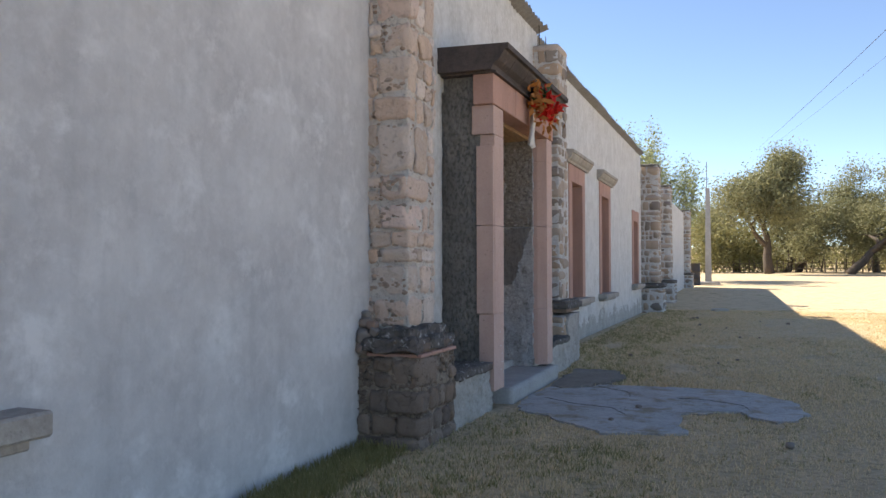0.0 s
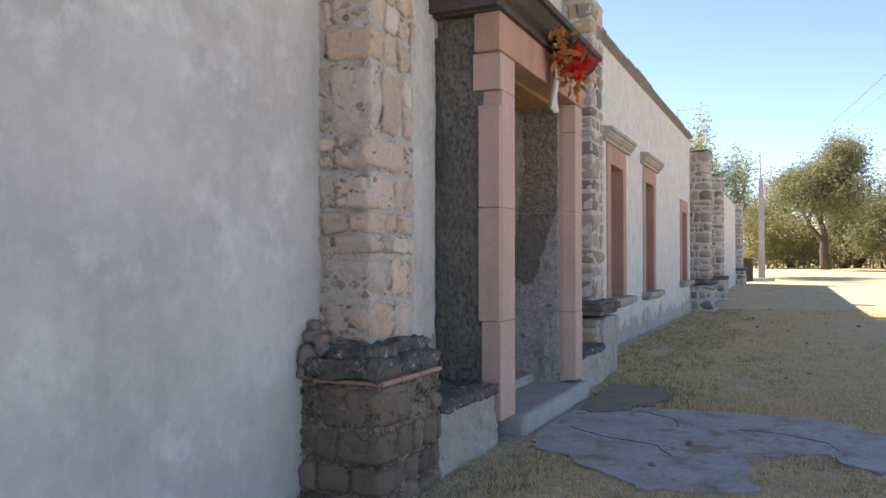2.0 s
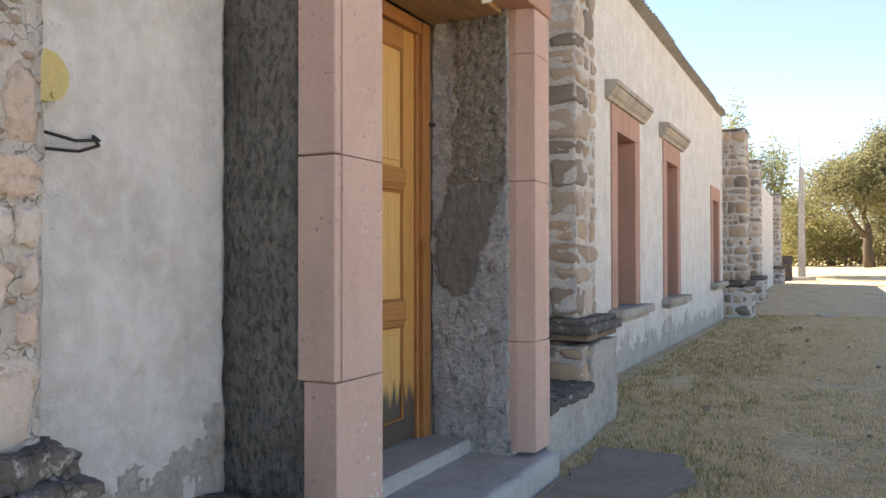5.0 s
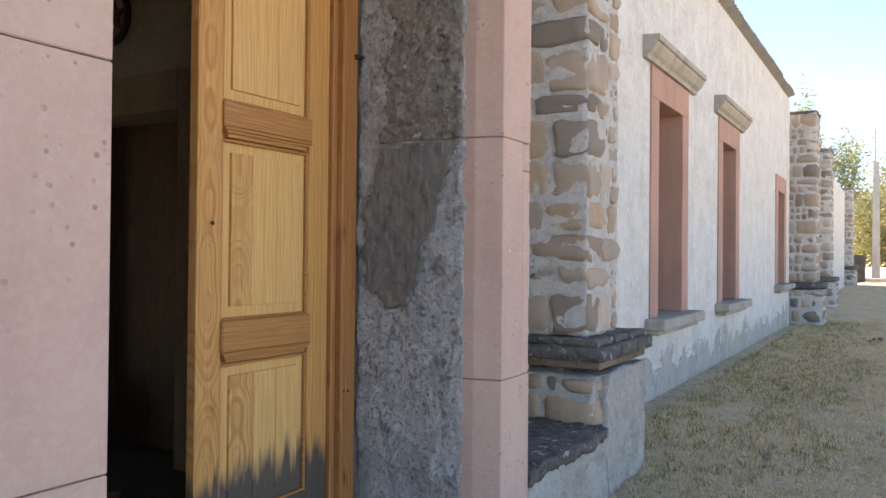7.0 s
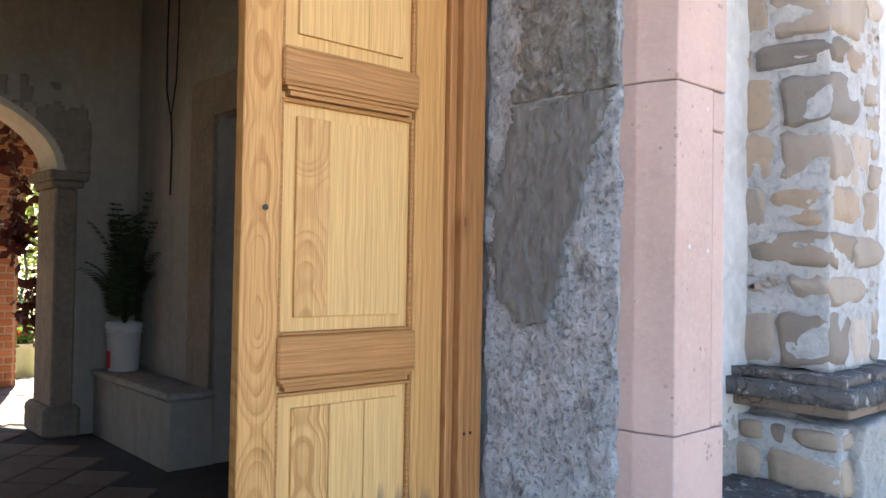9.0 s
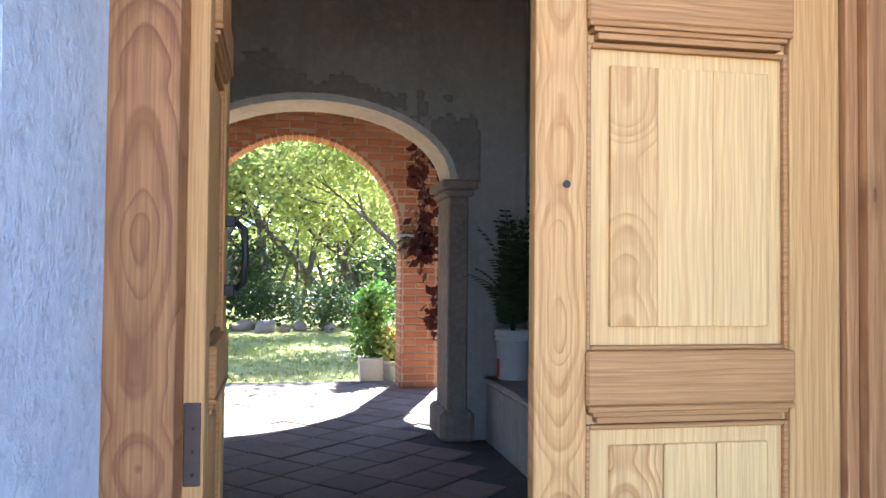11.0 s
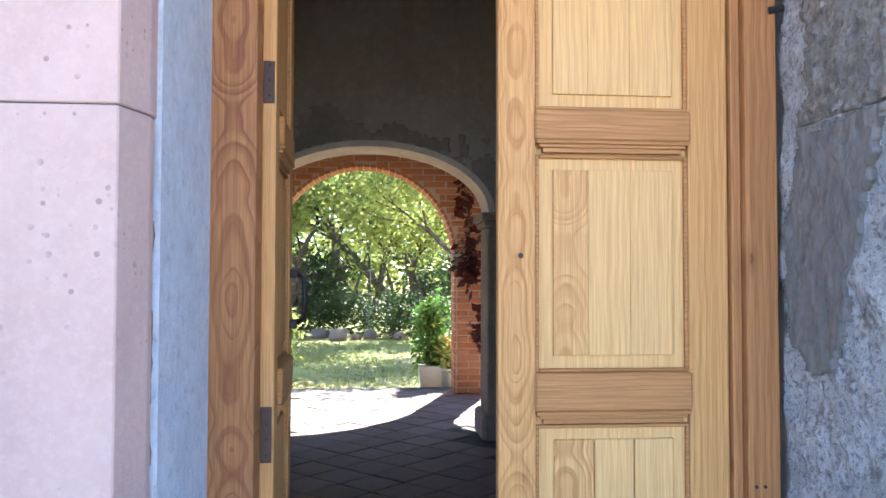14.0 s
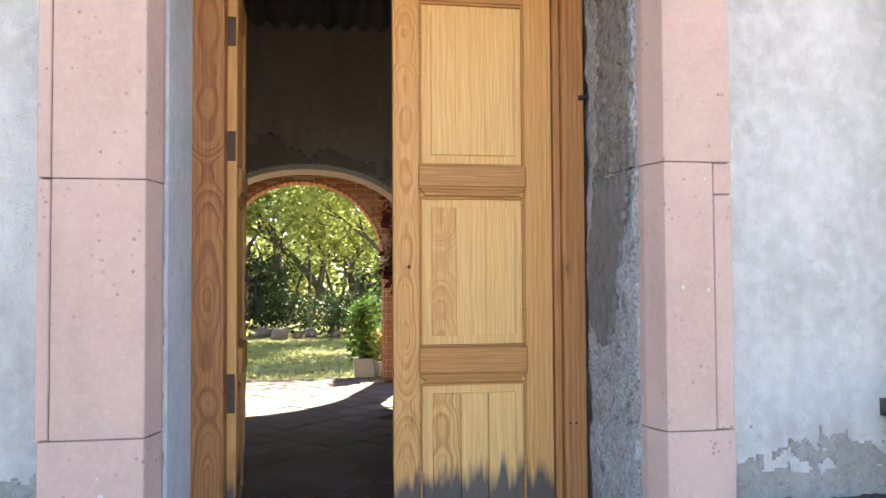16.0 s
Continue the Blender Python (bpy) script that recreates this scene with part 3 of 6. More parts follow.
LEAF_POT = leafy("bright_green_leaf", [(0.07, 0.16, 0.03), (0.10, 0.21, 0.04), (0.05, 0.11, 0.025), (0.28, 0.32, 0.05)])
LEAF_RED = leafy("dark_red_leaf", [(0.09, 0.022, 0.02), (0.14, 0.035, 0.025), (0.05, 0.02, 0.018)])
LEAF_FERN = leafy("dark_fern_leaf", [(0.03, 0.06, 0.022), (0.045, 0.08, 0.03), (0.02, 0.04, 0.016)])
PETAL_RED = leafy("red_petal", [(0.60, 0.02, 0.015), (0.70, 0.04, 0.02), (0.48, 0.015, 0.015)])
PETAL_DRY = leafy("dry_orange_leaf", [(0.50, 0.20, 0.05), (0.40, 0.17, 0.05), (0.58, 0.28, 0.09)])
GRASS = leafy("dry_grass_blade", [(0.78, 0.59, 0.35), (0.86, 0.68, 0.43), (0.62, 0.46, 0.26), (0.38, 0.31, 0.15)])
GRASS_GREEN = leafy("green_grass_blade", [(0.22, 0.21, 0.075), (0.30, 0.265, 0.10), (0.40, 0.33, 0.155)])
TWIG = plain("dry_twig", (0.22, 0.17, 0.12), 0.9)

# ---------------------------------------------------------------- mesh tools
class Shape:
    """Collects vertices and faces for one mesh."""

    def __init__(self):
        self.v, self.f = [], []

    def add(self, verts, faces):
        n = len(self.v)
        self.v += [tuple(p) for p in verts]
        self.f += [tuple(i + n for i in q) for q in faces]
        return self

    def box(self, x0, x1, y0, y1, z0, z1, c=0.0):
        """A box; c: width of the chamfer along its edges."""
        if c <= 0:
            p = [(x, y, z) for x in (x0, x1) for y in (y0, y1) for z in (z0, z1)]
            return self.add(p, [(0, 1, 3, 2), (4, 6, 7, 5), (0, 4, 5, 1), (2, 3, 7, 6), (0, 2, 6, 4), (1, 5, 7, 3)])
        lo, hi, p, idx = (x0, y0, z0), (x1, y1, z1), [], {}
        for i in (0, 1):
            for j in (0, 1):
                for k in (0, 1):
                    s = (i, j, k)
                    for a in range(3):
                        q = [0, 0, 0]
                        for d in range(3):
                            e = hi[d] if s[d] else lo[d]
                            q[d] = e if d == a else e + (-c if s[d] else c)
                        idx[(s, a)] = len(p)
                        p.append(tuple(q))
        f = []
        for a in range(3):
            b, d = (a + 1) % 3, (a + 2) % 3
            for side in (0, 1):
                loop = []
                for u, w in ((0, 0), (1, 0), (1, 1), (0, 1)):
                    s = [0, 0, 0]
                    s[a], s[b], s[d] = side, u, w
                    loop.append(idx[(tuple(s), a)])
                f.append(tuple(loop if side else loop[::-1]))
            for u in (0, 1):
                for w in (0, 1):
                    s0, s1 = [0, 0, 0], [0, 0, 0]
                    s0[b] = s1[b] = u
                    s0[d] = s1[d] = w
                    s1[a] = 1
                    q = [idx[(tuple(s0), b)], idx[(tuple(s1), b)], idx[(tuple(s1), d)], idx[(tuple(s0), d)]]
                    f.append(tuple(q if u == w else q[::-1]))
        for i in (0, 1):
            for j in (0, 1):
                for k in (0, 1):
                    q = [idx[((i, j, k), a)] for a in range(3)]
                    f.append(tuple(q if (i + j + k) % 2 else q[::-1]))
        return self.add(p, f)

    def prism(self, loop, a0, a1, axis="x"):
        """Extrudes an outline along an axis. Outline in (y, z) for x, (x, z) for y, (x, y) for z."""
        n = len(loop)
        put = {"x": lambda a, u, w: (a, u, w), "y": lambda a, u, w: (u, a, w), "z": lambda a, u, w: (u, w, a)}[axis]
        p = [put(a0, *q) for q in loop] + [put(a1, *q) for q in loop]
        f = [(i, (i + 1) % n, n + (i + 1) % n, n + i) for i in range(n)]
        return self.add(p, f + [tuple(range(n))[::-1], tuple(range(n, 2 * n))])

    def tube(self, path, radii, n=6):
        path = [Vector(p) for p in path]
        p, f = [], []
        for i, c in enumerate(path):
            d = (path[min(i + 1, len(path) - 1)] - path[max(i - 1, 0)]).normalized()
            u = d.cross(Vector((0.31, 0.2, 0.93)))
            if u.length < 0.05:
                u = d.cross(Vector((1, 0, 0)))
            u.normalize()
            w = d.cross(u)
            for k in range(n):
                a = 2 * math.pi * k / n
                p.append(c + (u * math.cos(a) + w * math.sin(a)) * radii[i])
        for i in range(len(path) - 1):
            for k in range(n):
                f.append((i * n + k, i * n + (k + 1) % n, (i + 1) * n + (k + 1) % n, (i + 1) * n + k))
        f.append(tuple(range(n))[::-1])
        f.append(tuple(range((len(path) - 1) * n, len(path) * n)))
        return self.add(p, f)

    def lathe(self, c, profile, n=20):
        """Turns a profile of (radius, z) about the upright line through c."""
        p = [(c[0] + r * math.cos(2 * math.pi * k / n), c[1] + r * math.sin(2 * math.pi * k / n), c[2] + z) for r, z in profile for k in range(n)]
        f = [(i * n + k, i * n + (k + 1) % n, (i + 1) * n + (k + 1) % n, (i + 1) * n + k) for i in range(len(profile) - 1) for k in range(n)]
        f += [tuple(range(n))[::-1], tuple(range((len(profile) - 1) * n, len(profile) * n))]
        return self.add(p, f)

    def mesh(self, name, mat, smooth=False):
        me = bpy.data.meshes.new(name)
        me.from_pydata(self.v, [], self.f)
        bm = bmesh.new()
        bm.from_mesh(me)
        if len(bm.faces) < 60000:
            bmesh.ops.recalc_face_normals(bm, faces=bm.faces)
        bm.to_mesh(me)
        bm.free()
        if smooth:
            me.polygons.foreach_set("use_smooth", [True] * len(me.polygons))
        me.materials.append(mat)
        return me


def part(name, shape, mat, parent=None, label="", smooth=False):
    ob = new(name, shape.mesh(name, mat, smooth) if isinstance(shape, Shape) else shape)
    if parent is not None:
        ob.parent = parent
    if label:
        tagged(ob, label)
    return ob


def thing(name, label, category, group="", kind="", at=(0, 0, 0)):
    ob = new(name)
    ob.empty_display_size = 0.1
    return tagged(ob, label, category, group, kind)


def structure(name, shape, mat, label="", category="", smooth=False):
    ob = new(name, shape.mesh(name, mat, smooth))
    return tagged(ob, label, category, kind="structure")


def leaves(rng, centers, count, spread, size, flat=0.5, shape_long=2.0, droop=0.0):
    """Many small pointed leaves round the given centres. Returns a Shape."""
    s = Shape()
    c = np.array(centers)
    idx = rng.integers(0, len(c), count)
    pos = c[idx] + rng.normal(0, 1, (count, 3)) * np.array(spread)
    d = rng.normal(0, 1, (count, 3))
    d[:, 2] = d[:, 2] * flat - droop
    d /= np.linalg.norm(d, axis=1)[:, None]
    e = np.cross(d, rng.normal(0, 1, (count, 3)))
    e /= np.linalg.norm(e, axis=1)[:, None]
    ln = size * rng.uniform(0.6, 1.4, (count, 1))
    a, b = pos, pos + d * ln * shape_long
    m = pos + d * ln * shape_long * 0.5
    v = np.stack([a, m + e * ln * 0.5, b, m - e * ln * 0.5], 1).reshape(-1, 3)
    s.v = [tuple(p) for p in v.tolist()]
    s.f = [(4 * i, 4 * i + 1, 4 * i + 2, 4 * i + 3) for i in range(count)]
    return s


def ground_z(y):
    """Height of the yard: level by the door, rising gently towards the fence."""
    if y < 33:
        return 0.0
    if y < 86:
        return 0.0175 * (y - 33)
    return 0.9275 + 0.002 * (y - 86)


# unit stones, shared by all masonry
def unit_stone(seed, cuts, rounding, rough):
    rnd = random.Random(seed)
    bm = bmesh.new()
    bmesh.ops.create_cube(bm, size=1.0)
    bmesh.ops.subdivide_edges(bm, edges=bm.edges, cuts=cuts, use_grid_fill=True)
    off = Vector((seed * 3.7, seed * 1.3, seed * 2.1))
    for v in bm.verts:
        p = v.co.copy()
        e = 2.0 + 9.0 * (1 - rounding)
        q = (abs(2 * p.x) ** e + abs(2 * p.y) ** e + abs(2 * p.z) ** e) ** (1 / e)
        v.co = p / max(q, 1e-6) * max(abs(2 * p.x), abs(2 * p.y), abs(2 * p.z))
        v.co += (mnoise.noise_vector(p * 1.7 + off)) * rough + mnoise.noise_vector(p * 4.0 + off) * rough * 0.45 + mnoise.noise_vector(p * 9.0 + off) * rough * 0.2
    me = bpy.data.meshes.new("stone")
    bm.to_mesh(me)
    bm.free()
    me.polygons.foreach_set("use_smooth", [True] * len(me.polygons))
    return me


from mathutils import noise as mnoise
STONES = {}
def stone_mesh(seed, mat, cuts, rounding, rough):
    key = (seed, mat.name, cuts, rounding, rough)
    if key not in STONES:
        STONES[key] = unit_stone(seed, cuts, rounding, rough)
        STONES[key].materials.append(mat)
    return STONES[key]


def stone(name, parent, mat, b, rnd, cuts=3, rounding=0.6, rough=0.09, tilt=2.0, label=""):
    """One stone in the box b = (x0, x1, y0, y1, z0, z1), as a piece of its thing."""
    me = stone_mesh(rnd.randrange(9), mat, cuts, rounding, rough)
    ob = new(name, me)
    ob.parent = parent
    x0, x1, y0, y1, z0, z1 = b
    ob.matrix_world = pose((x0 + x1) / 2, (y0 + y1) / 2, (z0 + z1) / 2, rnd.uniform(-tilt, tilt), rnd.uniform(-tilt, tilt), rnd.uniform(-tilt, tilt)) \
        @ Matrix.Diagonal((x1 - x0, y1 - y0, z1 - z0, 1))
    if label:
        tagged(ob, label)
    return ob


def rough_block(x0, x1, y0, y1, z0, z1, step, amp, seed):
    """A block with finely uneven faces."""
    s = Shape()
    bm = bmesh.new()
    nx, ny, nz = (max(1, int(round((b - a) / step))) for a, b in ((x0, x1), (y0, y1), (z0, z1)))
    def sheet(o, u, w, nu, nw):
        vs = [[bm.verts.new(o + u * (i / nu) + w * (j / nw)) for j in range(nw + 1)] for i in range(nu + 1)]
        for i in range(nu):
            for j in range(nw):
                bm.faces.new((vs[i][j], vs[i + 1][j], vs[i + 1][j + 1], vs[i][j + 1]))
    X, Y, Z = Vector((x1 - x0, 0, 0)), Vector((0, y1 - y0, 0)), Vector((0, 0, z1 - z0))
    o = Vector((x0, y0, z0))
    sheet(o, Y, Z, ny, nz); sheet(o + X, Y, Z, ny, nz)
    sheet(o, X, Z, nx, nz); sheet(o + Y, X, Z, nx, nz)
    sheet(o, X, Y, nx, ny); sheet(o + Z, X, Y, nx, ny)
    bmesh.ops.remove_doubles(bm, verts=bm.verts, dist=step * 0.05)
    off = Vector((seed, seed * 2.3, seed * 0.7))
    for v in bm.verts:
        v.co += mnoise.noise_vector(v.co * 7 + off) * amp + mnoise.noise_vector(v.co * 19 + off) * amp * 0.5 + mnoise.noise_vector(v.co * 43 + off) * amp * 0.3
    bm.verts.index_update()
    s.v = [tuple(v.co) for v in bm.verts]
    s.f = [tuple(v.index for v in f.verts) for f in bm.faces]
    bm.free()
    return s


def masonry(parent, rnd, x0, x1, y0, y1, z0, z1, mat, mortar, rows=(0.14, 0.34), cuts=3, gap=0.018, fill=True, corner=(0.22, 0.36), proud=0.018, rounding=0.55, rough=0.08, plan=(), recess=-0.001):
    """Stones on the south and the front face of a pillar whose back is at x0, with its mortar core."""
    part("mortar_core", rough_block(x0, x1 - recess, y0 + recess, y1, z0, z1, 0.03 if cuts > 1 else 0.2, 0.011 if cuts > 1 else 0.008, rnd.uniform(0, 50)), mortar, parent, "rough lime mortar core", smooth=True)
    z, flip, bits = z0, rnd.random() < 0.5, Shape()
    dx, dy = x1 - x0, y1 - y0
    while z < z1 - 0.06:
        h = min(rnd.uniform(*rows), z1 - z)
        if z1 - z - h < 0.08:
            h = z1 - z
        flip = not flip
        a = min(rnd.uniform(*corner) * (1.25 if flip else 0.85), dx * 0.92)
        b = min(rnd.uniform(*corner) * (0.85 if flip else 1.25), dy * 0.8)
        if plan:
            h, a, b = plan[0][1] - z, plan[0][2], plan[0][3]
            plan = plan[1:]
        g = gap * rnd.uniform(0.5, 1.5)
        stone("stone", parent, mat, (x1 - a, x1 + proud * rnd.uniform(0.7, 1.4), y0 - proud * rnd.uniform(0.7, 1.4), y0 + b, z + g, z + h - g), rnd, cuts, rounding * 0.7, rough * 0.75, 2.5)
        # south face, back to the wall
        u = x1 - a - g
        while u - x0 > 0.05:
            w = min(rnd.uniform(0.09, 0.24), u - x0)
            n = 2 if h > 0.24 and w < 0.17 else 1
            for k in range(n):
                if rnd.random() < 0.85:
                    stone("stone", parent, mat, (u - w + g, u, y0 - proud * rnd.uniform(0.6, 1.5), y0 + 0.1, z + h * k / n + g, z + h * (k + 1) / n - g), rnd, cuts, rounding, rough, 7)
                else:
                    pebbles(bits, rnd, u - w, u, y0 - 0.008, z + h * k / n, z + h * (k + 1) / n, "y")
            u -= w + g
        u = y0 + b + g
        while y1 - u > 0.05:
            w = min(rnd.uniform(0.13, 0.32), y1 - u)
            if y1 - u - w < 0.07:
                w = y1 - u
            n = 2 if h > 0.26 and w < 0.2 else 1
            for k in range(n):
                if rnd.random() < 0.88:
                    stone("stone", parent, mat, (x1 - 0.12, x1 + proud * rnd.uniform(0.6, 1.5), u, u + w - g, z + h * k / n + g, z + h * (k + 1) / n - g), rnd, cuts, rounding, rough, 6)
                else:
                    pebbles(bits, rnd, u, u + w, x1 + 0.004, z + h * k / n, z + h * (k + 1) / n, "x")
            u += w + g
        if fill and cuts > 1:
            pebbles(bits, rnd, x0 + 0.02, x1, y0 + max(recess, 0) * 0.6 - 0.003, z, z + h, "y", 24)
            pebbles(bits, rnd, y0, y1, x1 - max(recess, 0) * 0.6 + 0.003, z, z + h, "x", 14)
        z += h
    if bits.v:
        tagged(part("pebble_fill", bits, CHIP if mat is STONE else mat, parent, "small rubble chips in the mortar", True), kind="stuff")


def pebbles(s, rnd, a0, a1, face, z0, z1, axis, n=None):
    """Flat chips bedded in the joints."""
    for i in range(n or rnd.randint(5, 9)):
        r = rnd.uniform(0.010, 0.030)
        a, z = rnd.uniform(a0 + r, max(a1 - r, a0 + r)), rnd.uniform(z0 + r, max(z1 - r, z0 + r))
        turn, k = rnd.uniform(0, 6.283), rnd.choice((5, 6, 7))
        out = -1 if axis == "y" else 1
        ring, top = [], []
        for q in range(k):
            t = turn + 6.283 * q / k
            m = rnd.uniform(0.7, 1.25)
            u, w = r * 1.25 * m * math.cos(t), r * 0.8 * m * math.sin(t)
            for lst, sc, d in ((ring, 1.0, -0.004), (top, 0.72, 0.005)):
                p = (a + u * sc, face + out * d, z + w * sc)
                lst.append(p if axis == "y" else (p[1], p[0], p[2]))
        s.add(ring + top, [(q, (q + 1) % k, k + (q + 1) % k, k + q) for q in range(k)] + [tuple(range(k, 2 * k))])


# ---------------------------------------------------------------- ground
def build_ground():
    s = Shape()
    xs = sorted(set([-400, -200, -120, -80, -60] + [round(-40 + 2 * i, 2) for i in range(14)] + [round(-12 + 0.5 * i, 2) for i in range(48)] + [13, 16, 20, 26, 34, 45, 60, 90, 140, 220, 400]))
    ys = sorted(set([-300, -120, -60, -30, -15] + [round(-8 + 0.5 * i, 2) for i in range(76)] + [30 + i for i in range(0, 62, 2)] + [95, 105, 120, 150, 200, 300, 450]))
    for x in xs:
        for y in ys:
            n = mnoise.noise(Vector((x * 0.35, y * 0.35, 3))) * 0.025 + mnoise.noise(Vector((x * 1.3, y * 1.3, 7))) * 0.012
            if x < -2.6:
                n = -0.02
            s.v.append((x, y, ground_z(y) + n - (0.0 if abs(x) < 60 else 0.3)))
    m = len(ys)
    for i in range(len(xs) - 1):
        for j in range(m - 1):
            s.f.append((i * m + j, (i + 1) * m + j, (i + 1) * m + j + 1, i * m + j + 1))
    structure("ground", s, GROUND, "dry mown grass yard with bare tan earth", "ground", True)


build_ground()
rng = np.random.default_rng(5)


def grass_field(name, label, mat, n, x0, x1, y0, y1, h, seed, keep=None, base=None):
    g = np.random.default_rng(seed)
    s = Shape()
    done = 0
    for i in range(n):
        x, y = g.uniform(x0, x1), y0 + (y1 - y0) * g.random() ** 1.5
        d = mnoise.noise(Vector((x * 0.7, y * 0.7, 11))) + 0.5 * mnoise.noise(Vector((x * 2.1, y * 2.1, 5)))
        if d < -0.35 - 0.3 * g.random() or (keep and not keep(x, y)):
            continue
        z = (base if base is not None else ground_z(y)) - 0.005
        for k in range(5):
            a, t = g.uniform(0, 6.283), g.uniform(0.25, 1.1)
            hh = h * g.uniform(0.5, 1.3)
            px, py = x + g.normal(0, 0.025), y + g.normal(0, 0.025)
            w = 0.0055
            ca, sa = math.cos(a), math.sin(a)
            s.add([(px - w * sa, py + w * ca, z), (px + w * sa, py - w * ca, z), (px + ca * hh * t, py + sa * hh * t, z + hh)], [(0, 1, 2)])
    tagged(new(name, s.mesh(name, mat)), label, "grass", kind="stuff")


APRON = [(-2.05, 9.12), (-1.83, 9.0), (-1.37, 9.48), (-0.71, 9.56), (0.10, 9.6), (0.60, 8.95), (0.73, 8.2), (0.42, 7.6), (0.07, 8.1), (-0.39, 7.8), (-0.36, 6.9), (-1.0, 6.62), (-1.45, 7.05), (-2.05, 7.65)]
DIRT = [(-2.08, 9.16), (-2.08, 10.85), (-1.48, 10.9), (-1.27, 10.1), (-1.42, 9.53), (-1.84, 9.06)]
def inside_loop(loop, x, y):
    odd = False
    for (a, b), (c, d) in zip(loop, loop[1:] + loop[:1]):
        if (b > y) != (d > y) and x < a + (y - b) * (c - a) / (d - b):
            odd = not odd
    return odd


def off_patch(x, y):
    n = mnoise.noise_vector(Vector((x * 3, y * 3, 7))) * 0.16
    return not inside_loop(APRON, x + n.x, y + n.y) and not inside_loop(DIRT, x + n.x, y + n.y) and not (7.2 < y < 10.1 and x < -2.0)


grass_field("dry_grass", "short dry straw-coloured grass on the yard", GRASS, 62000, -2.7, 4.5, 1.0, 28, 0.034, 1, off_patch)
grass_field("green_patches", "patches of green weeds in the dry yard", GRASS_GREEN, 12000, -2.7, 4.0, 2.0, 30, 0.035, 9,
            lambda x, y: off_patch(x, y) and mnoise.noise(Vector((x * 0.9, y * 0.45, 21))) + 0.5 * mnoise.noise(Vector((x * 3, y * 2, 4))) > 0.22)
grass_field("green_grass", "greener weeds along the foot of the wall", GRASS_GREEN, 5200, -2.75, -0.6, 2.5, 27, 0.05, 2,
            lambda x, y: off_patch(x, y) and x < -1.2 + 0.9 * mnoise.noise(Vector((x, y * 0.6, 2))) and not (5.4 < y < 12.2 and x < -2.2))
grass_field("wall_weeds", "taller green weeds at the foot of the wall", GRASS_GREEN, 1500, -2.76, -2.3, 2.8, 5.6, 0.085, 3)
# concrete apron before the door
def ragged_slab(edge, amp, z1):
    pts = []
    for i, (x, y) in enumerate(edge):
        x2, y2 = edge[(i + 1) % len(edge)]
        for k in range(9):
            q = Vector((x + (x2 - x) * k / 9, y + (y2 - y) * k / 9, 4))
            n = mnoise.noise_vector(q * 3) * amp + mnoise.noise_vector(q * 11) * amp * 0.5
            pts.append((q.x + n.x, q.y + n.y))
    return Shape().prism(pts, -0.05, z1, "z")


def build_apron():
    structure("bare_ground", ragged_slab(DIRT, 0.12, 0.026), SOIL_DARK, "dark trodden earth beside the doorstep", "bare earth")
    s = ragged_slab(APRON, 0.09, 0.022)
    structure("pavement", s, PATCH, "worn cracked concrete apron flush with the grass", "concrete apron")
    c = Shape()
    for path in ([(-0.55, 8.75, 0.023), (-0.2, 8.72, 0.023), (0.15, 8.5, 0.023), (0.2, 8.2, 0.023)], [(-1.5, 9.3, 0.023), (-1.1, 9.0, 0.023), (-1.0, 8.6, 0.023)], [(-1.9, 8.3, 0.023), (-1.5, 8.0, 0.023), (-1.1, 7.9, 0.023), (-0.9, 7.5, 0.023)]):
        fine = [Vector(path[i]).lerp(Vector(path[i + 1]), k / 6) + mnoise.noise_vector(Vector(path[i]) * 9 + Vector((k, 0, 0))) * 0.02 * Vector((1, 1, 0)).length for i in range(len(path) - 1) for k in range(6)]
        c.tube([(p.x, p.y, 0.022) for p in fine], [0.0045] * len(fine), 4)
    structure("pavement_crack", c, GROUT, "dark open cracks in the concrete apron", "crack")


build_apron()

def skin(name, inside, u0, u1, w0, w1, step, axis, face, rise, relief, mat, label, seed=0.0):
    """A thin uneven coat with a ragged edge: cells of a grid for which inside(u, w) is positive. face, rise: its foot, and how far it stands out."""
    nu, nw = int((u1 - u0) / step), int((w1 - w0) / step)
    s, idx = Shape(), {}

    def corner(i, j, back):
        if (i, j, back) not in idx:
            u, w = u0 + i * step, w0 + j * step
            q = Vector((u, w, seed))
            k = mnoise.noise_vector(q * 31) * step * 0.5
            d = 0.0 if back else rise + relief * (mnoise.noise(q * 17) + 0.8 * mnoise.noise(q * 41) + 0.5 * mnoise.noise(q * 90))
            idx[(i, j, back)] = len(s.v)
            s.v.append((face + d, u + k.x, w + k.y) if axis == "x" else (u + k.x, face + d, w + k.y))
        return idx[(i, j, back)]
    kept = {(i, j) for i in range(nu) for j in range(nw) if inside(u0 + (i + 0.5) * step, w0 + (j + 0.5) * step) > 0}
    for i, j in kept:
        s.f.append((corner(i, j, 0), corner(i + 1, j, 0), corner(i + 1, j + 1, 0), corner(i, j + 1, 0)))
        for di, dj, a, b in ((-1, 0, (i, j), (i, j + 1)), (1, 0, (i + 1, j), (i + 1, j + 1)), (0, -1, (i, j), (i + 1, j)), (0, 1, (i, j + 1), (i + 1, j + 1))):
            if (i + di, j + dj) not in kept:
                s.f.append((corner(*a, 0), corner(*b, 0), corner(*b, 1), corner(*a, 1)))
    return structure(name, s, mat, label, "plaster patch", True)


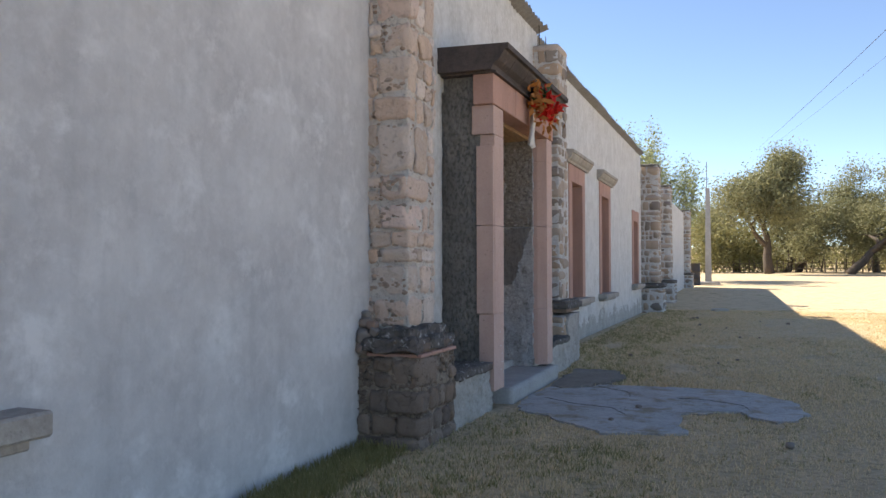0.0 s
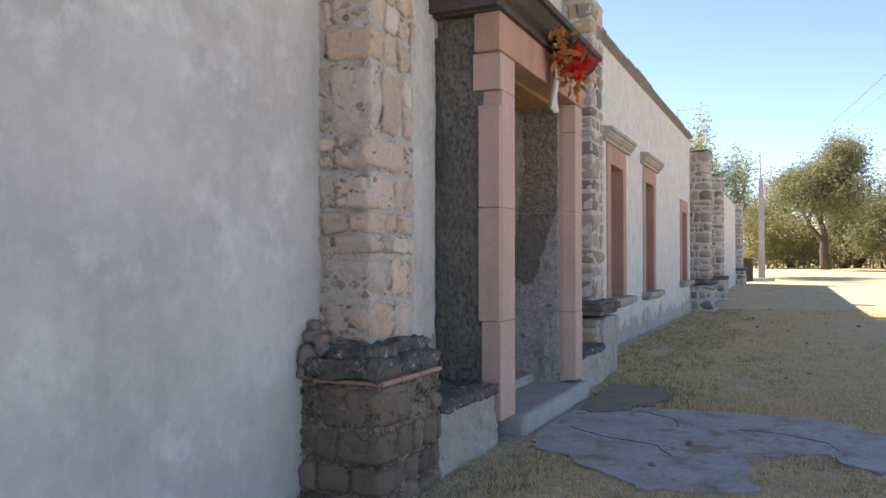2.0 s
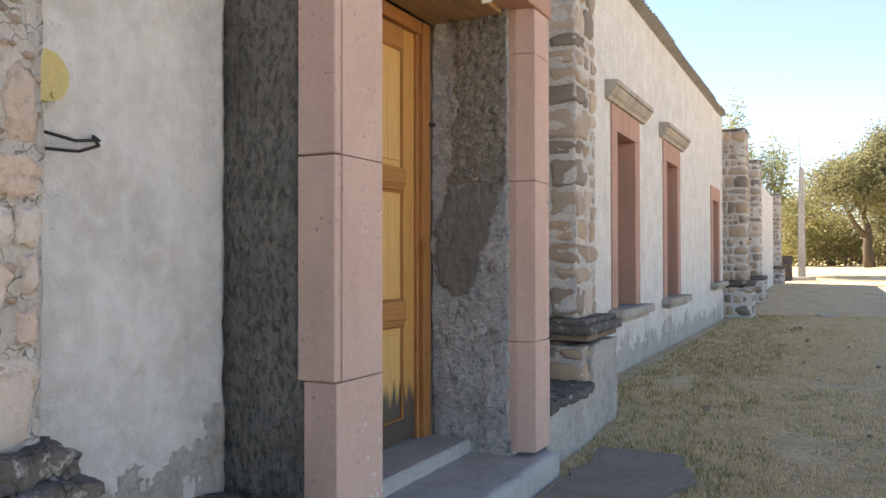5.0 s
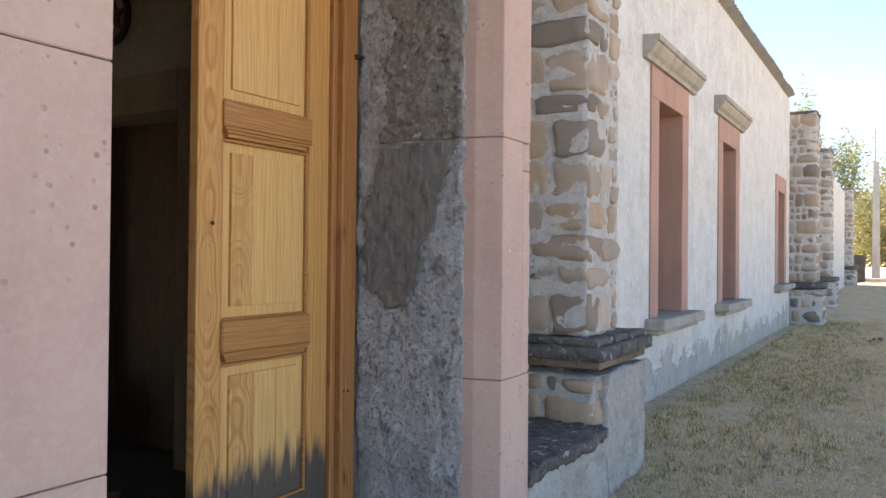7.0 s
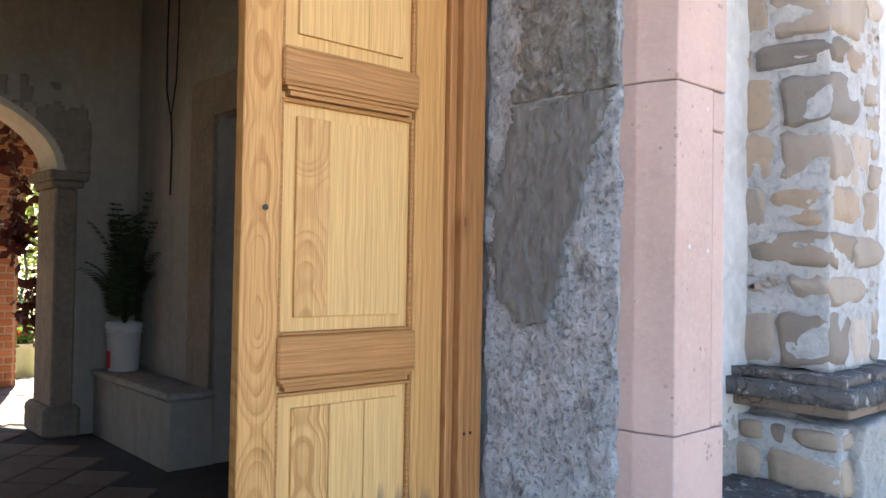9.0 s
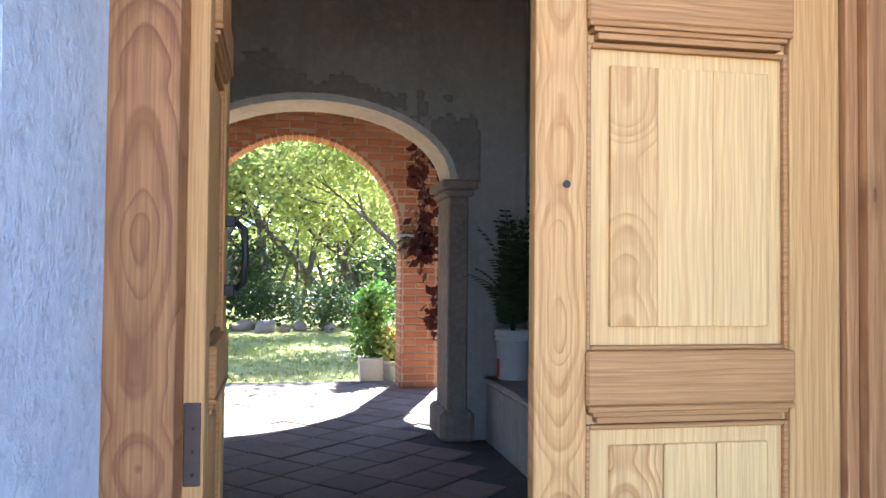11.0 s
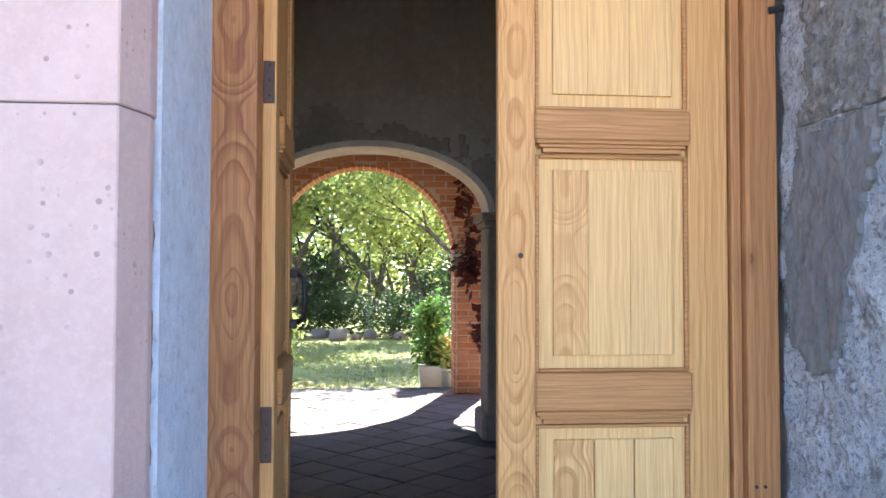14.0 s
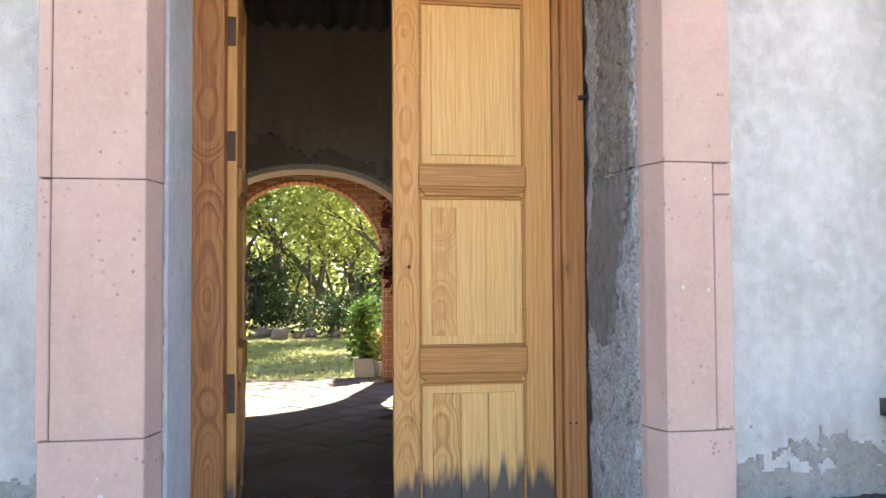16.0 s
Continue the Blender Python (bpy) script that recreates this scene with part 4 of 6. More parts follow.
def within(loop):
    """Signed reach into an outline, for skin(): positive inside, with a ragged border."""
    def reach(u, w):
        q = Vector((u, w, 1.7))
        n = mnoise.noise_vector(q * 8) * 0.035 + mnoise.noise_vector(q * 27) * 0.022 + mnoise.noise_vector(q * 70) * 0.010
        u, w, odd = u + n.x, w + n.y, -1
        for (a, b), (c, d) in zip(loop, loop[1:] + loop[:1]):
            if (b > w) != (d > w) and u < a + (w - b) * (c - a) / (d - b):
                odd = -odd
        return odd
    return reach


def damp(top, seed, gap=0.0):
    """Rising damp for skin(): fills up to an uneven height, with holes and islands."""
    def reach(u, w):
        q = Vector((u, w, seed))
        return top - w + 0.30 * mnoise.noise(Vector((u * 1.1, seed, 0))) + 0.22 * mnoise.noise(q * 3.2) + 0.16 * mnoise.noise(q * 9) + 0.10 * mnoise.noise(q * 24) - gap
    return reach


# ---------------------------------------------------------------- house walls
XL, XR = -2.77, -3.0            # wall face beside the portal, and beyond the second pillar
TOP = 5.08
def wall_with(openings, x0, x1, y0, y1, z0, z1):
    """A wall along y with rectangular openings (ya, yb, za, zb)."""
    s = Shape()
    y = y0
    for ya, yb, za, zb in sorted(openings):
        s.box(x0, x1, y, ya, z0, z1)
        s.box(x0, x1, ya, yb, z0, za)
        s.box(x0, x1, ya, yb, zb, z1)
        y = yb
    s.box(x0, x1, y, y1, z0, z1)
    return s


structure("wall_south", wall_with([(0.80, 1.95, 0.80, 3.17)], -3.4, XL, -9.0, 6.1, -0.3, TOP), PLASTER, "grey-white patchy lime plaster wall", "wall")
structure("wall_beside_portal", rough_block(-3.4, XL, 6.1, 7.42, -0.3, TOP, 0.02, 0.008, 33), PLASTER_FAR, "rough flaking white plaster wall", "wall", True)
s = Shape().box(-3.4, XL, 7.42, 10.04, 3.3, TOP)
structure("wall_over_portal", s, PLASTER_FAR, "weathered white plaster wall over the doorway", "wall")
structure("wall_middle", Shape().box(-3.4, XL - 0.03, 10.04, 11.6, -0.3, TOP), PLASTER_FAR, "weathered white plaster wall", "wall")
structure("wall_north", wall_with([(14.98, 16.1, 0.80, 3.19), (18.35, 19.45, 0.80, 3.19), (23.95, 25.0, 0.91, 2.91)], -3.62, XR, 11.6, 25.9, -0.3, TOP), PLASTER_FAR, "weathered white plaster wall with tall windows", "wall")
structure("wall_far", Shape().prism([(-3.05, 25.9), (-3.25, 49.0), (-3.85, 49.0), (-3.7, 25.9)], -0.3, 4.62, "z"), PLASTER_FAR, "weathered wall of the long far wing", "wall")
structure("wall_far_end", Shape().box(-9.4, -3.85, 48.5, 49.0, -0.3, 4.6), PLASTER_FAR, "end wall of the far wing", "wall")
s = Shape()
s.box(-9.4, -9.0, -9.0, 3.3, 0, 3.4)
s.box(-9.4, -9.0, 13.0, 49.0, 0, 3.3)
s.box(-9.0, -3.4, -9.4, -9.0, 0, 4.4)
structure("wall_back", s, INNER, "plain back walls of the house", "wall")


def corrugated(name, label, x0, z0, x1, z1, y0, y1, period=0.16, amp=0.03):
    """Wavy roof sheets with a real thickness, sloping from (x0, z0) to (x1, z1)."""
    s = Shape()
    n = int((y1 - y0) / period * 8)
    nx = 2
    for t in (0.0, -0.006):
        for i in range(n + 1):
            y = y0 + (y1 - y0) * i / n
            w = amp * math.sin(2 * math.pi * (y - y0) / period)
            sheet = math.floor((y - y0) / 0.86)
            lift = 0.012 * mnoise.noise(Vector((sheet * 1.7, 3, 1)))
            out = 0.05 * mnoise.noise(Vector((sheet * 2.9, 8, 2)))
            for k in range(nx):
                q = k / (nx - 1)
                s.v.append((x0 + (x1 - x0) * q + out * (1 - q), y, z0 + (z1 - z0) * q + w + t + lift))
    m = (n + 1) * nx
    for i in range(n):
        s.f.append((i * nx, i * nx + 1, (i + 1) * nx + 1, (i + 1) * nx))
        s.f.append((m + i * nx, m + (i + 1) * nx, m + (i + 1) * nx + 1, m + i * nx + 1))
        s.f.append((i * nx, (i + 1) * nx, m + (i + 1) * nx, m + i * nx))
    structure(name, s, TIN, label, "roof", True)


corrugated("roof", "corrugated galvanised roof sheets along the wall top", -2.64, 5.15, -7.0, 3.72, -9.2, 11.6)
corrugated("roof_north", "corrugated galvanised roof sheets along the wall top", -2.86, 5.14, -7.2, 3.72, 11.6, 25.7)
corrugated("roof_porch", "corrugated metal roof of the courtyard porch", -6.9, 3.62, -9.75, 3.1, -9, 13.2)
structure("roof_far", Shape().prism([(-3.32, 4.56), (-3.32, 4.6), (-9.2, 3.6), (-9.2, 3.5)], 25.95, 48.9, "y"), TIN, "low roof of the far wing", "roof")
# rods that stick up behind the second pillar
for k, (y, h) in enumerate(((11.35, 0.55), (11.7, 0.35))):
    ob = part("rebar_rod", Shape().tube([(-2.7, y, 4.7), (-2.71 + 0.02 * k, y, 4.7 + h)], [0.008, 0.007], 5), IRON)
    tagged(ob, "thin rusty rod sticking up from the pillar top", "metal rod", "rods on the pillar")


def wall_flakes():
    skin("damp_patch", damp(0.32, 3.0), 12.1, 25.6, -0.05, 0.75, 0.03, "x", XR - 0.004, 0.008, 0.003, DADO, "damp grey-brown render at the wall foot", 2.0)
    skin("damp_patch", damp(0.78, 5.0), 6.32, 7.43, 0.42, 1.35, 0.014, "x", XL - 0.004, 0.007, 0.003, DADO_PALE, "damp brownish render low on the wall", 4.0)
    skin("damp_patch", damp(0.66, 8.0), 10.06, 11.31, 0.40, 1.2, 0.014, "x", XL - 0.034, 0.007, 0.003, DADO_PALE, "damp brownish render low on the wall", 6.0)


wall_flakes()


# ---------------------------------------------------------------- windows
def window(name, y0, y1, z0, z1, xw, cornice, sill, lab):
    w = thing(name, lab, "window", "windows of the facade", "structure")
    fw, xf, xb = 0.28, xw + 0.022, xw - 0.27
    f = Shape()
    f.box(xb, xf, y0 - fw, y0, z0, z1 + 0.0, 0.006)
    part("jamb_stone", f, PINK_DARK, w)
    part("jamb_stone", Shape().box(xb, xf, y1, y1 + fw, z0, z1, 0.006), PINK_DARK, w)
    part("lintel_stone", Shape().box(xb, xf, y0 - fw, y1 + fw, z1 + 0.002, z1 + 0.33, 0.006), PINK_DARK, w)
    if sill:
        part("window_sill", Shape().box(xb, xw + 0.20, y0 - 0.42, y1 + 0.42, z0 - 0.115, z0 - 0.002, 0.014), GREYSTONE, w, "grey stone sill with worn edges")
        part("sill_moulding", Shape().box(xb, xw + 0.13, y0 - 0.36, y1 + 0.36, z0 - 0.17, z0 - 0.117, 0.01), GREYSTONE, w)
    if cornice:
        zc = z1 + 0.335
        c0, c1 = y0 - 0.55, y1 + 0.55
        prof = [(xw - 0.05, zc), (xw + 0.05, zc), (xw + 0.06, zc + 0.04), (xw + 0.10, zc + 0.07), (xw + 0.14, zc + 0.13), (xw + 0.145, zc + 0.16), (xw + 0.17, zc + 0.165), (xw + 0.17, zc + 0.225), (xw - 0.05, zc + 0.24)]
        part("cornice", Shape().prism(prof, c0, c1, "y"), GREYSTONE, w, "projecting moulded grey stone cornice")
    ym = (y0 + y1) / 2
    for a, b in ((y0, ym - 0.004), (ym + 0.004, y1)):
        sh = part("shutter", Shape().box(xb - 0.05, xb, a, b, z0, z1, 0.004), OLDWOOD, w, "dark old wooden shutter")
        for q in range(3):
            za, zb = z0 + (z1 - z0) * q / 3 + 0.07, z0 + (z1 - z0) * (q + 1) / 3 - 0.05
            part("shutter_panel", Shape().box(xb, xb + 0.014, a + 0.08, b - 0.08, za, zb, 0.012), OLDWOOD, sh)
    return w


window("window_1", 0.85, 1.9, 0.85, 3.12, XL, True, True, "tall shuttered window with pink stone surround and grey sill")
window("window_2", 15.03, 16.05, 0.84, 3.14, XR, True, True, "tall deep window with pink stone surround and grey cornice")
window("window_3", 18.4, 19.4, 0.84, 3.14, XR, True, True, "tall deep window with pink stone surround and grey cornice")
window("window_4", 24.0, 24.95, 0.95, 2.86, XR, False, True, "smaller plain window with pink stone surround, without cornice")


# ---------------------------------------------------------------- stone pillars of the facade
def pillar_one():
    rnd = random.Random(11)
    p = thing("stone_pillar", "crumbling pale rubble stone pillar on a dark plinth", "pillar", "pillars of the facade")
    masonry(p, rnd, -2.8, -2.42, 5.72, 6.31, 0.93, 4.75, STONE, MORTAR, rows=(0.16, 0.40), corner=(0.20, 0.34), rough=0.17, gap=0.013, rounding=0.42, proud=0.016, cuts=5, recess=0.002,
            plan=((0.93, 1.215, 0.30, 0.30), (1.215, 1.49, 0.34, 0.24), (1.49, 1.62, 0.26, 0.14), (1.62, 1.76, 0.14, 0.16), (1.76, 2.0, 0.24, 0.30), (2.0, 2.24, 0.24, 0.42),
                  (2.24, 2.68, 0.27, 0.12), (2.68, 2.9, 0.30, 0.16), (2.9, 3.24, 0.27, 0.18), (3.24, 3.52, 0.22, 0.22)))
    masonry(p, rnd, -2.8, -2.235, 5.52, 6.34, -0.1, 0.74, STONE_DARK, MORTAR_BROWN, rows=(0.16, 0.28), corner=(0.22, 0.42), rough=0.12, gap=0.006, proud=0.018, recess=0.008, cuts=4)
    part("moulding", rough_block(-2.8, -2.25, 5.56, 6.36, 0.76, 0.83, 0.05, 0.02, 3), STONE_DARK, p, "eroded brick-red moulding", True)
    # eroded capping course
    for a, b, x1, z0, z1, sd in ((5.47, 5.80, -2.245, 0.775, 0.88, 1), (5.81, 6.09, -2.235, 0.775, 0.89, 2), (6.10, 6.37, -2.25, 0.775, 0.87, 3), (5.55, 5.93, -2.31, 0.87, 0.955, 4), (5.94, 6.36, -2.32, 0.865, 0.96, 5)):
        part("cap_stone", rough_block(-2.8, x1, a, b, z0, z1, 0.018, 0.034, sd * 7.0), SLATE, p, "eroded black lichen-spotted cap stone", True)
    for k, (a, b) in enumerate(((5.53, 5.75), (5.76, 6.0), (6.02, 6.33))):
        ob = part("tile_course", Shape().box(-2.7, -2.215, a, b, 0.735, 0.762, 0.006), PINK_DARK, p, "broken red tile course")
    return p


def cobbles():
    rnd = random.Random(4)
    for x, y, z, r in ((-2.73, 5.53, 0.90, 0.062), (-2.66, 5.56, 0.985, 0.040), (-2.73, 5.57, 1.005, 0.046), (-2.63, 5.53, 0.935, 0.036), (-2.74, 5.51, 0.80, 0.048), (-2.74, 5.60, 1.07, 0.034)):
        me = stone_mesh(rnd.randrange(9), COBBLE, 4, 0.7, 0.14)
        ob = new("cobble", me)
        ob.matrix_world = pose(x, y, z, rnd.uniform(0, 40), rnd.uniform(-20, 20), rnd.uniform(0, 90)) @ Matrix.Diagonal((r * 2.1, r * 2.1, r * 1.7, 1))
        tagged(ob, "rounded brown cobble stuck in the corner by the pillar", "stone", "cobbles beside the pillar")


def pillar_two():
    rnd = random.Random(23)
    p = thing("stone_pillar", "stone pillar of mixed boulders in white mortar with dark cap", "pillar", "pillars of the facade")
    masonry(p, rnd, -3.02, -2.42, 11.33, 11.92, 0.97, 4.75, STONE_GREY, MORTAR_WHITE, rows=(0.12, 0.30), corner=(0.18, 0.34), gap=0.010, rounding=0.6, rough=0.14, proud=0.015, fill=False, cuts=4)
    masonry(p, rnd, -3.02, -2.33, 11.25, 12.05, 0.40, 0.74, STONE_GREY, MORTAR_WHITE, rows=(0.14, 0.22), corner=(0.25, 0.42), gap=0.010, rough=0.07, proud=0.015, fill=False)
    part("plinth_render", rough_block(-3.02, -2.28, 11.35, 12.14, -0.1, 0.75, 0.03, 0.026, 9), DADO_PALE, p, "rough grey rendered plinth", True)
    for k, (a, b) in enumerate(((11.13, 11.47), (11.475, 11.80), (11.805, 12.17))):
        part("cap_stone", rough_block(-3.0, -2.235, a, b, 0.845, 0.925, 0.04, 0.008, 40.0 + k), SLATE, p, "dark weathered cap stone", True)
        part("cap_stone", rough_block(-3.0, -2.29, a + 0.05, b - 0.003, 0.922, 0.965, 0.04, 0.010, 50.0 + k), SLATE, p, "dark weathered cap stone", True)
    for a, b in ((11.2, 11.52), (11.53, 11.85), (11.86, 12.12)):
        part("brick_course", Shape().box(-3.0, -2.275, a, b, 0.79, 0.842, 0.008), STONE_DARK, p, "reddish brick course")
    stone("top_stone", p, STONE_GREY, (-2.98, -2.40, 11.31, 11.94, 4.70, 4.82), rnd, 3, 0.3, 0.06, 1)


def far_pillar(y0, y1, xf, xb, top, seed, zb):
    rnd = random.Random(seed)
    p = thing("stone_pillar", "square dark rubble stone pillar with pale joints and cap", "pillar", "pillars of the facade")
    masonry(p, rnd, xb, xf, y0, y1, zb + 0.95, top, STONE_GREY, MORTAR_WHITE, rows=(0.16, 0.34), corner=(0.2, 0.36), cuts=1, gap=0.014, fill=False)
    masonry(p, rnd, xb, xf + 0.14, y0 - 0.1, y1 + 0.1, zb - 0.2, zb + 0.78, STONE_GREY, MORTAR_WHITE, rows=(0.2, 0.34), corner=(0.25, 0.42), cuts=1, gap=0.02, fill=False)
    stone("cap_stone", p, SLATE, (xb, xf + 0.2, y0 - 0.16, y1 + 0.16, zb + 0.80, zb + 0.95), rnd, 3, 0.2, 0.03, 0)
    stone("top_stone", p, SLATE, (xb, xf + 0.03, y0 - 0.03, y1 + 0.03, top - 0.05, top + 0.06), rnd, 3, 0.3, 0.04, 0)
    return p


pillar_one()
cobbles()
pillar_two()
far_pillar(26.1, 26.9, -2.47, -3.2, 4.78, 31, 0.0)
far_pillar(33.0, 33.8, -2.69, -3.3, 4.78, 32, 0.0)
far_pillar(47.9, 48.9, -2.90, -3.5, 4.78, 33, 0.2)


# low stone benches at the foot of the portal
def low_bench(y0, y1, seed, top):
    rnd = random.Random(seed)
    b = thing("low_stone_bench", "low rendered rubble ledge with a dark uneven top", "stone ledge", "ledges beside the door")
    part("body", rough_block(-2.8, -2.235, y0, y1, -0.1, top - 0.05, 0.022, 0.03, seed), DADO, b, "flaking grey-white render", True)
    part("top_slab", rough_block(-2.8, -2.215, y0 + 0.004, y1 - 0.004, top - 0.07, top, 0.025, 0.02, seed + 3.0), SLATE, b, "dark blue-grey worn slab top", True)


low_bench(6.33, 7.40, 6, 0.50)
low_bench(10.06, 11.22, 8, 0.46)

# ---------------------------------------------------------------- the portal
def build_portal():
    s = Shape()
    s.box(-3.15, -2.36, 7.46, 7.86, -0.1, 3.5)
    structure("wall_portal_south", rough_block(-3.15, -2.37, 7.468, 7.83, -0.1, 3.5, 0.016, 0.013, 12), CEMENT, "dark rough cement side of the doorway", "wall", True)
    structure("wall_portal_north", Shape().box(-3.15, -2.37, 9.75, 10.03, -0.1, 3.5), PLASTER_FAR, "plastered side of the doorway", "wall")
    structure("wall_portal_head", Shape().box(-3.15, -2.37, 7.83, 9.75, 3.16, 3.5), CEMENT, "wall over the door opening", "wall")
    structure("reveal_north", rough_block(-2.955, -2.385, 9.70, 9.752, 0.1, 3.16, 0.012, 0.019, 21), REVEAL, "peeling grey plaster door reveal", "door reveal", True)
    structure("reveal_south", Shape().box(-2.957, -2.385, 7.80, 7.849, 0.1, 3.16), SMOOTH, "smooth blue-grey plaster door reveal", "door reveal")
    skin("plaster_patch", within([(-2.80, 1.98), (-2.41, 1.98), (-2.43, 1.88), (-2.53, 1.63), (-2.60, 1.37), (-2.69, 1.24), (-2.79, 1.22), (-2.88, 1.29), (-2.90, 1.44), (-2.91, 1.65), (-2.86, 1.84)]), -2.95, -2.39, 1.1, 1.98, 0.009, "y", 9.705, -0.026, 0.007, DARKPLASTER, "smoothed dark grey plaster patch in the reveal", 3.0)
    skin("plaster_patch", within([(-2.80, 1.982), (-2.36, 1.982), (-2.36, 3.2), (-2.75, 3.2), (-2.74, 2.7), (-2.78, 2.3)]), -2.95, -2.388, 1.985, 3.15, 0.009, "y", 9.705, -0.022, 0.011, COARSE, "coarse bare rubble plaster in the reveal", 5.0)
    door = thing("stone_portal", "pink carved stone door surround with dark sooty cornice", "door surround", "", "structure")
    # the jambs: blocks with a chamfered inner edge
    def block(y0, y1, z0, z1, side, back, lab=""):
        c = 0.055
        x1 = -2.215
        if side < 0:
            loop = [(back, y0), (x1, y0), (x1, y1 - 0.02), (x1 - c * 2.2, y1 + 0.015), (back, y1 + 0.015)]
        else:
            loop = [(back, y0 - 0.02), (x1 - c * 2.2, y0 - 0.02), (x1, y0 + 0.015), (x1, y1), (back, y1)]
        sh = Shape().prism([(x, y) for x, y in loop], z0 + 0.0015, z1 - 0.0015, "z")
        bm = bmesh.new()
        me = sh.mesh("jamb_block", PINK)
        bm.from_mesh(me)
        bmesh.ops.bevel(bm, geom=[e for e in bm.edges], offset=0.0035, segments=1, affect="EDGES")
        bm.to_mesh(me)
        bm.free()
        part("jamb_block", me, PINK, door)
    for z0, z1, back, split in ((0.19, 0.976, -2.375, 0.0), (0.976, 1.886, -2.37, 0.085), (1.886, 2.83, -2.39, 0.085), (2.83, 3.13, -2.45, 0.0)):
        if split:
            block(7.49, 7.822, z0, z1, -1, back)
            sh = Shape().box(-2.40, -2.218, 7.44, 7.486, z0 + 0.003, z1 - 0.12 * (z0 > 1.5) - 0.003, 0.005)
            part("jamb_strip", sh, PINK, door)
        else:
            block(7.45, 7.822, z0, z1, -1, back)
    for z0, z1, back, split in ((0.20, 0.925, -2.42, 0.0), (0.925, 1.985, -2.405, 0.08), (1.985, 2.83, -2.41, 0.0), (2.83, 3.13, -2.45, 0.0)):
        if split:
            block(9.735, 9.955, z0, z1, 1, back)
            part("jamb_strip", Shape().box(-2.40, -2.218, 9.959, 10.035, z0 + 0.003, 1.855, 0.005), PINK, door)
            part("jamb_strip", Shape().box(-2.40, -2.218, 9.959, 10.035, 1.858, z1 - 0.003, 0.005), PINK, door)
        else:
            block(9.735, 10.035, z0, z1, 1, back)
    rnd = random.Random(15)
    for k in range(16):
        y, z, r = (rnd.uniform(7.62, 7.79), rnd.uniform(0.35, 0.85), rnd.uniform(0.004, 0.011)) if k < 11 else (rnd.uniform(9.78, 9.93), rnd.uniform(0.4, 2.6), rnd.uniform(0.003, 0.008))
        part("paint_spot", Shape().tube([(-2.2152, y, z), (-2.2138, y, z)], [r, r * 0.9], 9), WHITEPOT, door, "dried white paint spatter")
    for a, b in ((7.40, 8.23), (8.235, 9.30), (9.305, 10.04)):
        part("lintel_stone", Shape().box(-2.42, -2.20, a, b, 3.132, 3.46, 0.007), PINK_DARK, door, "soot-streaked pink lintel stone")
    zc = 3.46
    prof = [(-2.8, zc), (-2.19, zc), (-2.17, zc + 0.05), (-2.11, zc + 0.09), (-2.06, zc + 0.16), (-2.05, zc + 0.19), (-2.01, zc + 0.195), (-2.01, zc + 0.25), (-2.8, zc + 0.27)]
    cuts = [7.29, 7.72, 8.25, 8.95, 9.55, 10.14]
    for a, b in zip(cuts[:-1], cuts[1:]):
        part("cornice_stone", Shape().prism(prof, a + 0.003, b - 0.003, "y"), CORNICE, door, "blackened moulded cornice stone")
    part("cornice_bed", Shape().box(-2.8, -2.16, 7.36, 10.08, 3.44, 3.462), CORNICE, door)
    # plank soffit behind the lintel
    for k, (a, b) in enumerate(((-2.95, -2.78), (-2.775, -2.60), (-2.595, -2.425))):
        part("soffit_plank", Shape().box(a, b, 7.80, 9.80, 3.10, 3.158, 0.004), BEAM, door, "pale rough lintel plank")


build_portal()
step = thing("door_step", "worn concrete doorstep at the entrance", "step", "", "structure")
part("lower_step", rough_block(-2.96, -2.13, 7.84, 9.98, -0.1, 0.175, 0.06, 0.006, 5), CONCRETE, step, "", True)
part("upper_step", Shape().box(-3.2, -2.66, 7.88, 9.70, 0.10, 0.262, 0.012), CONCRETE, step)


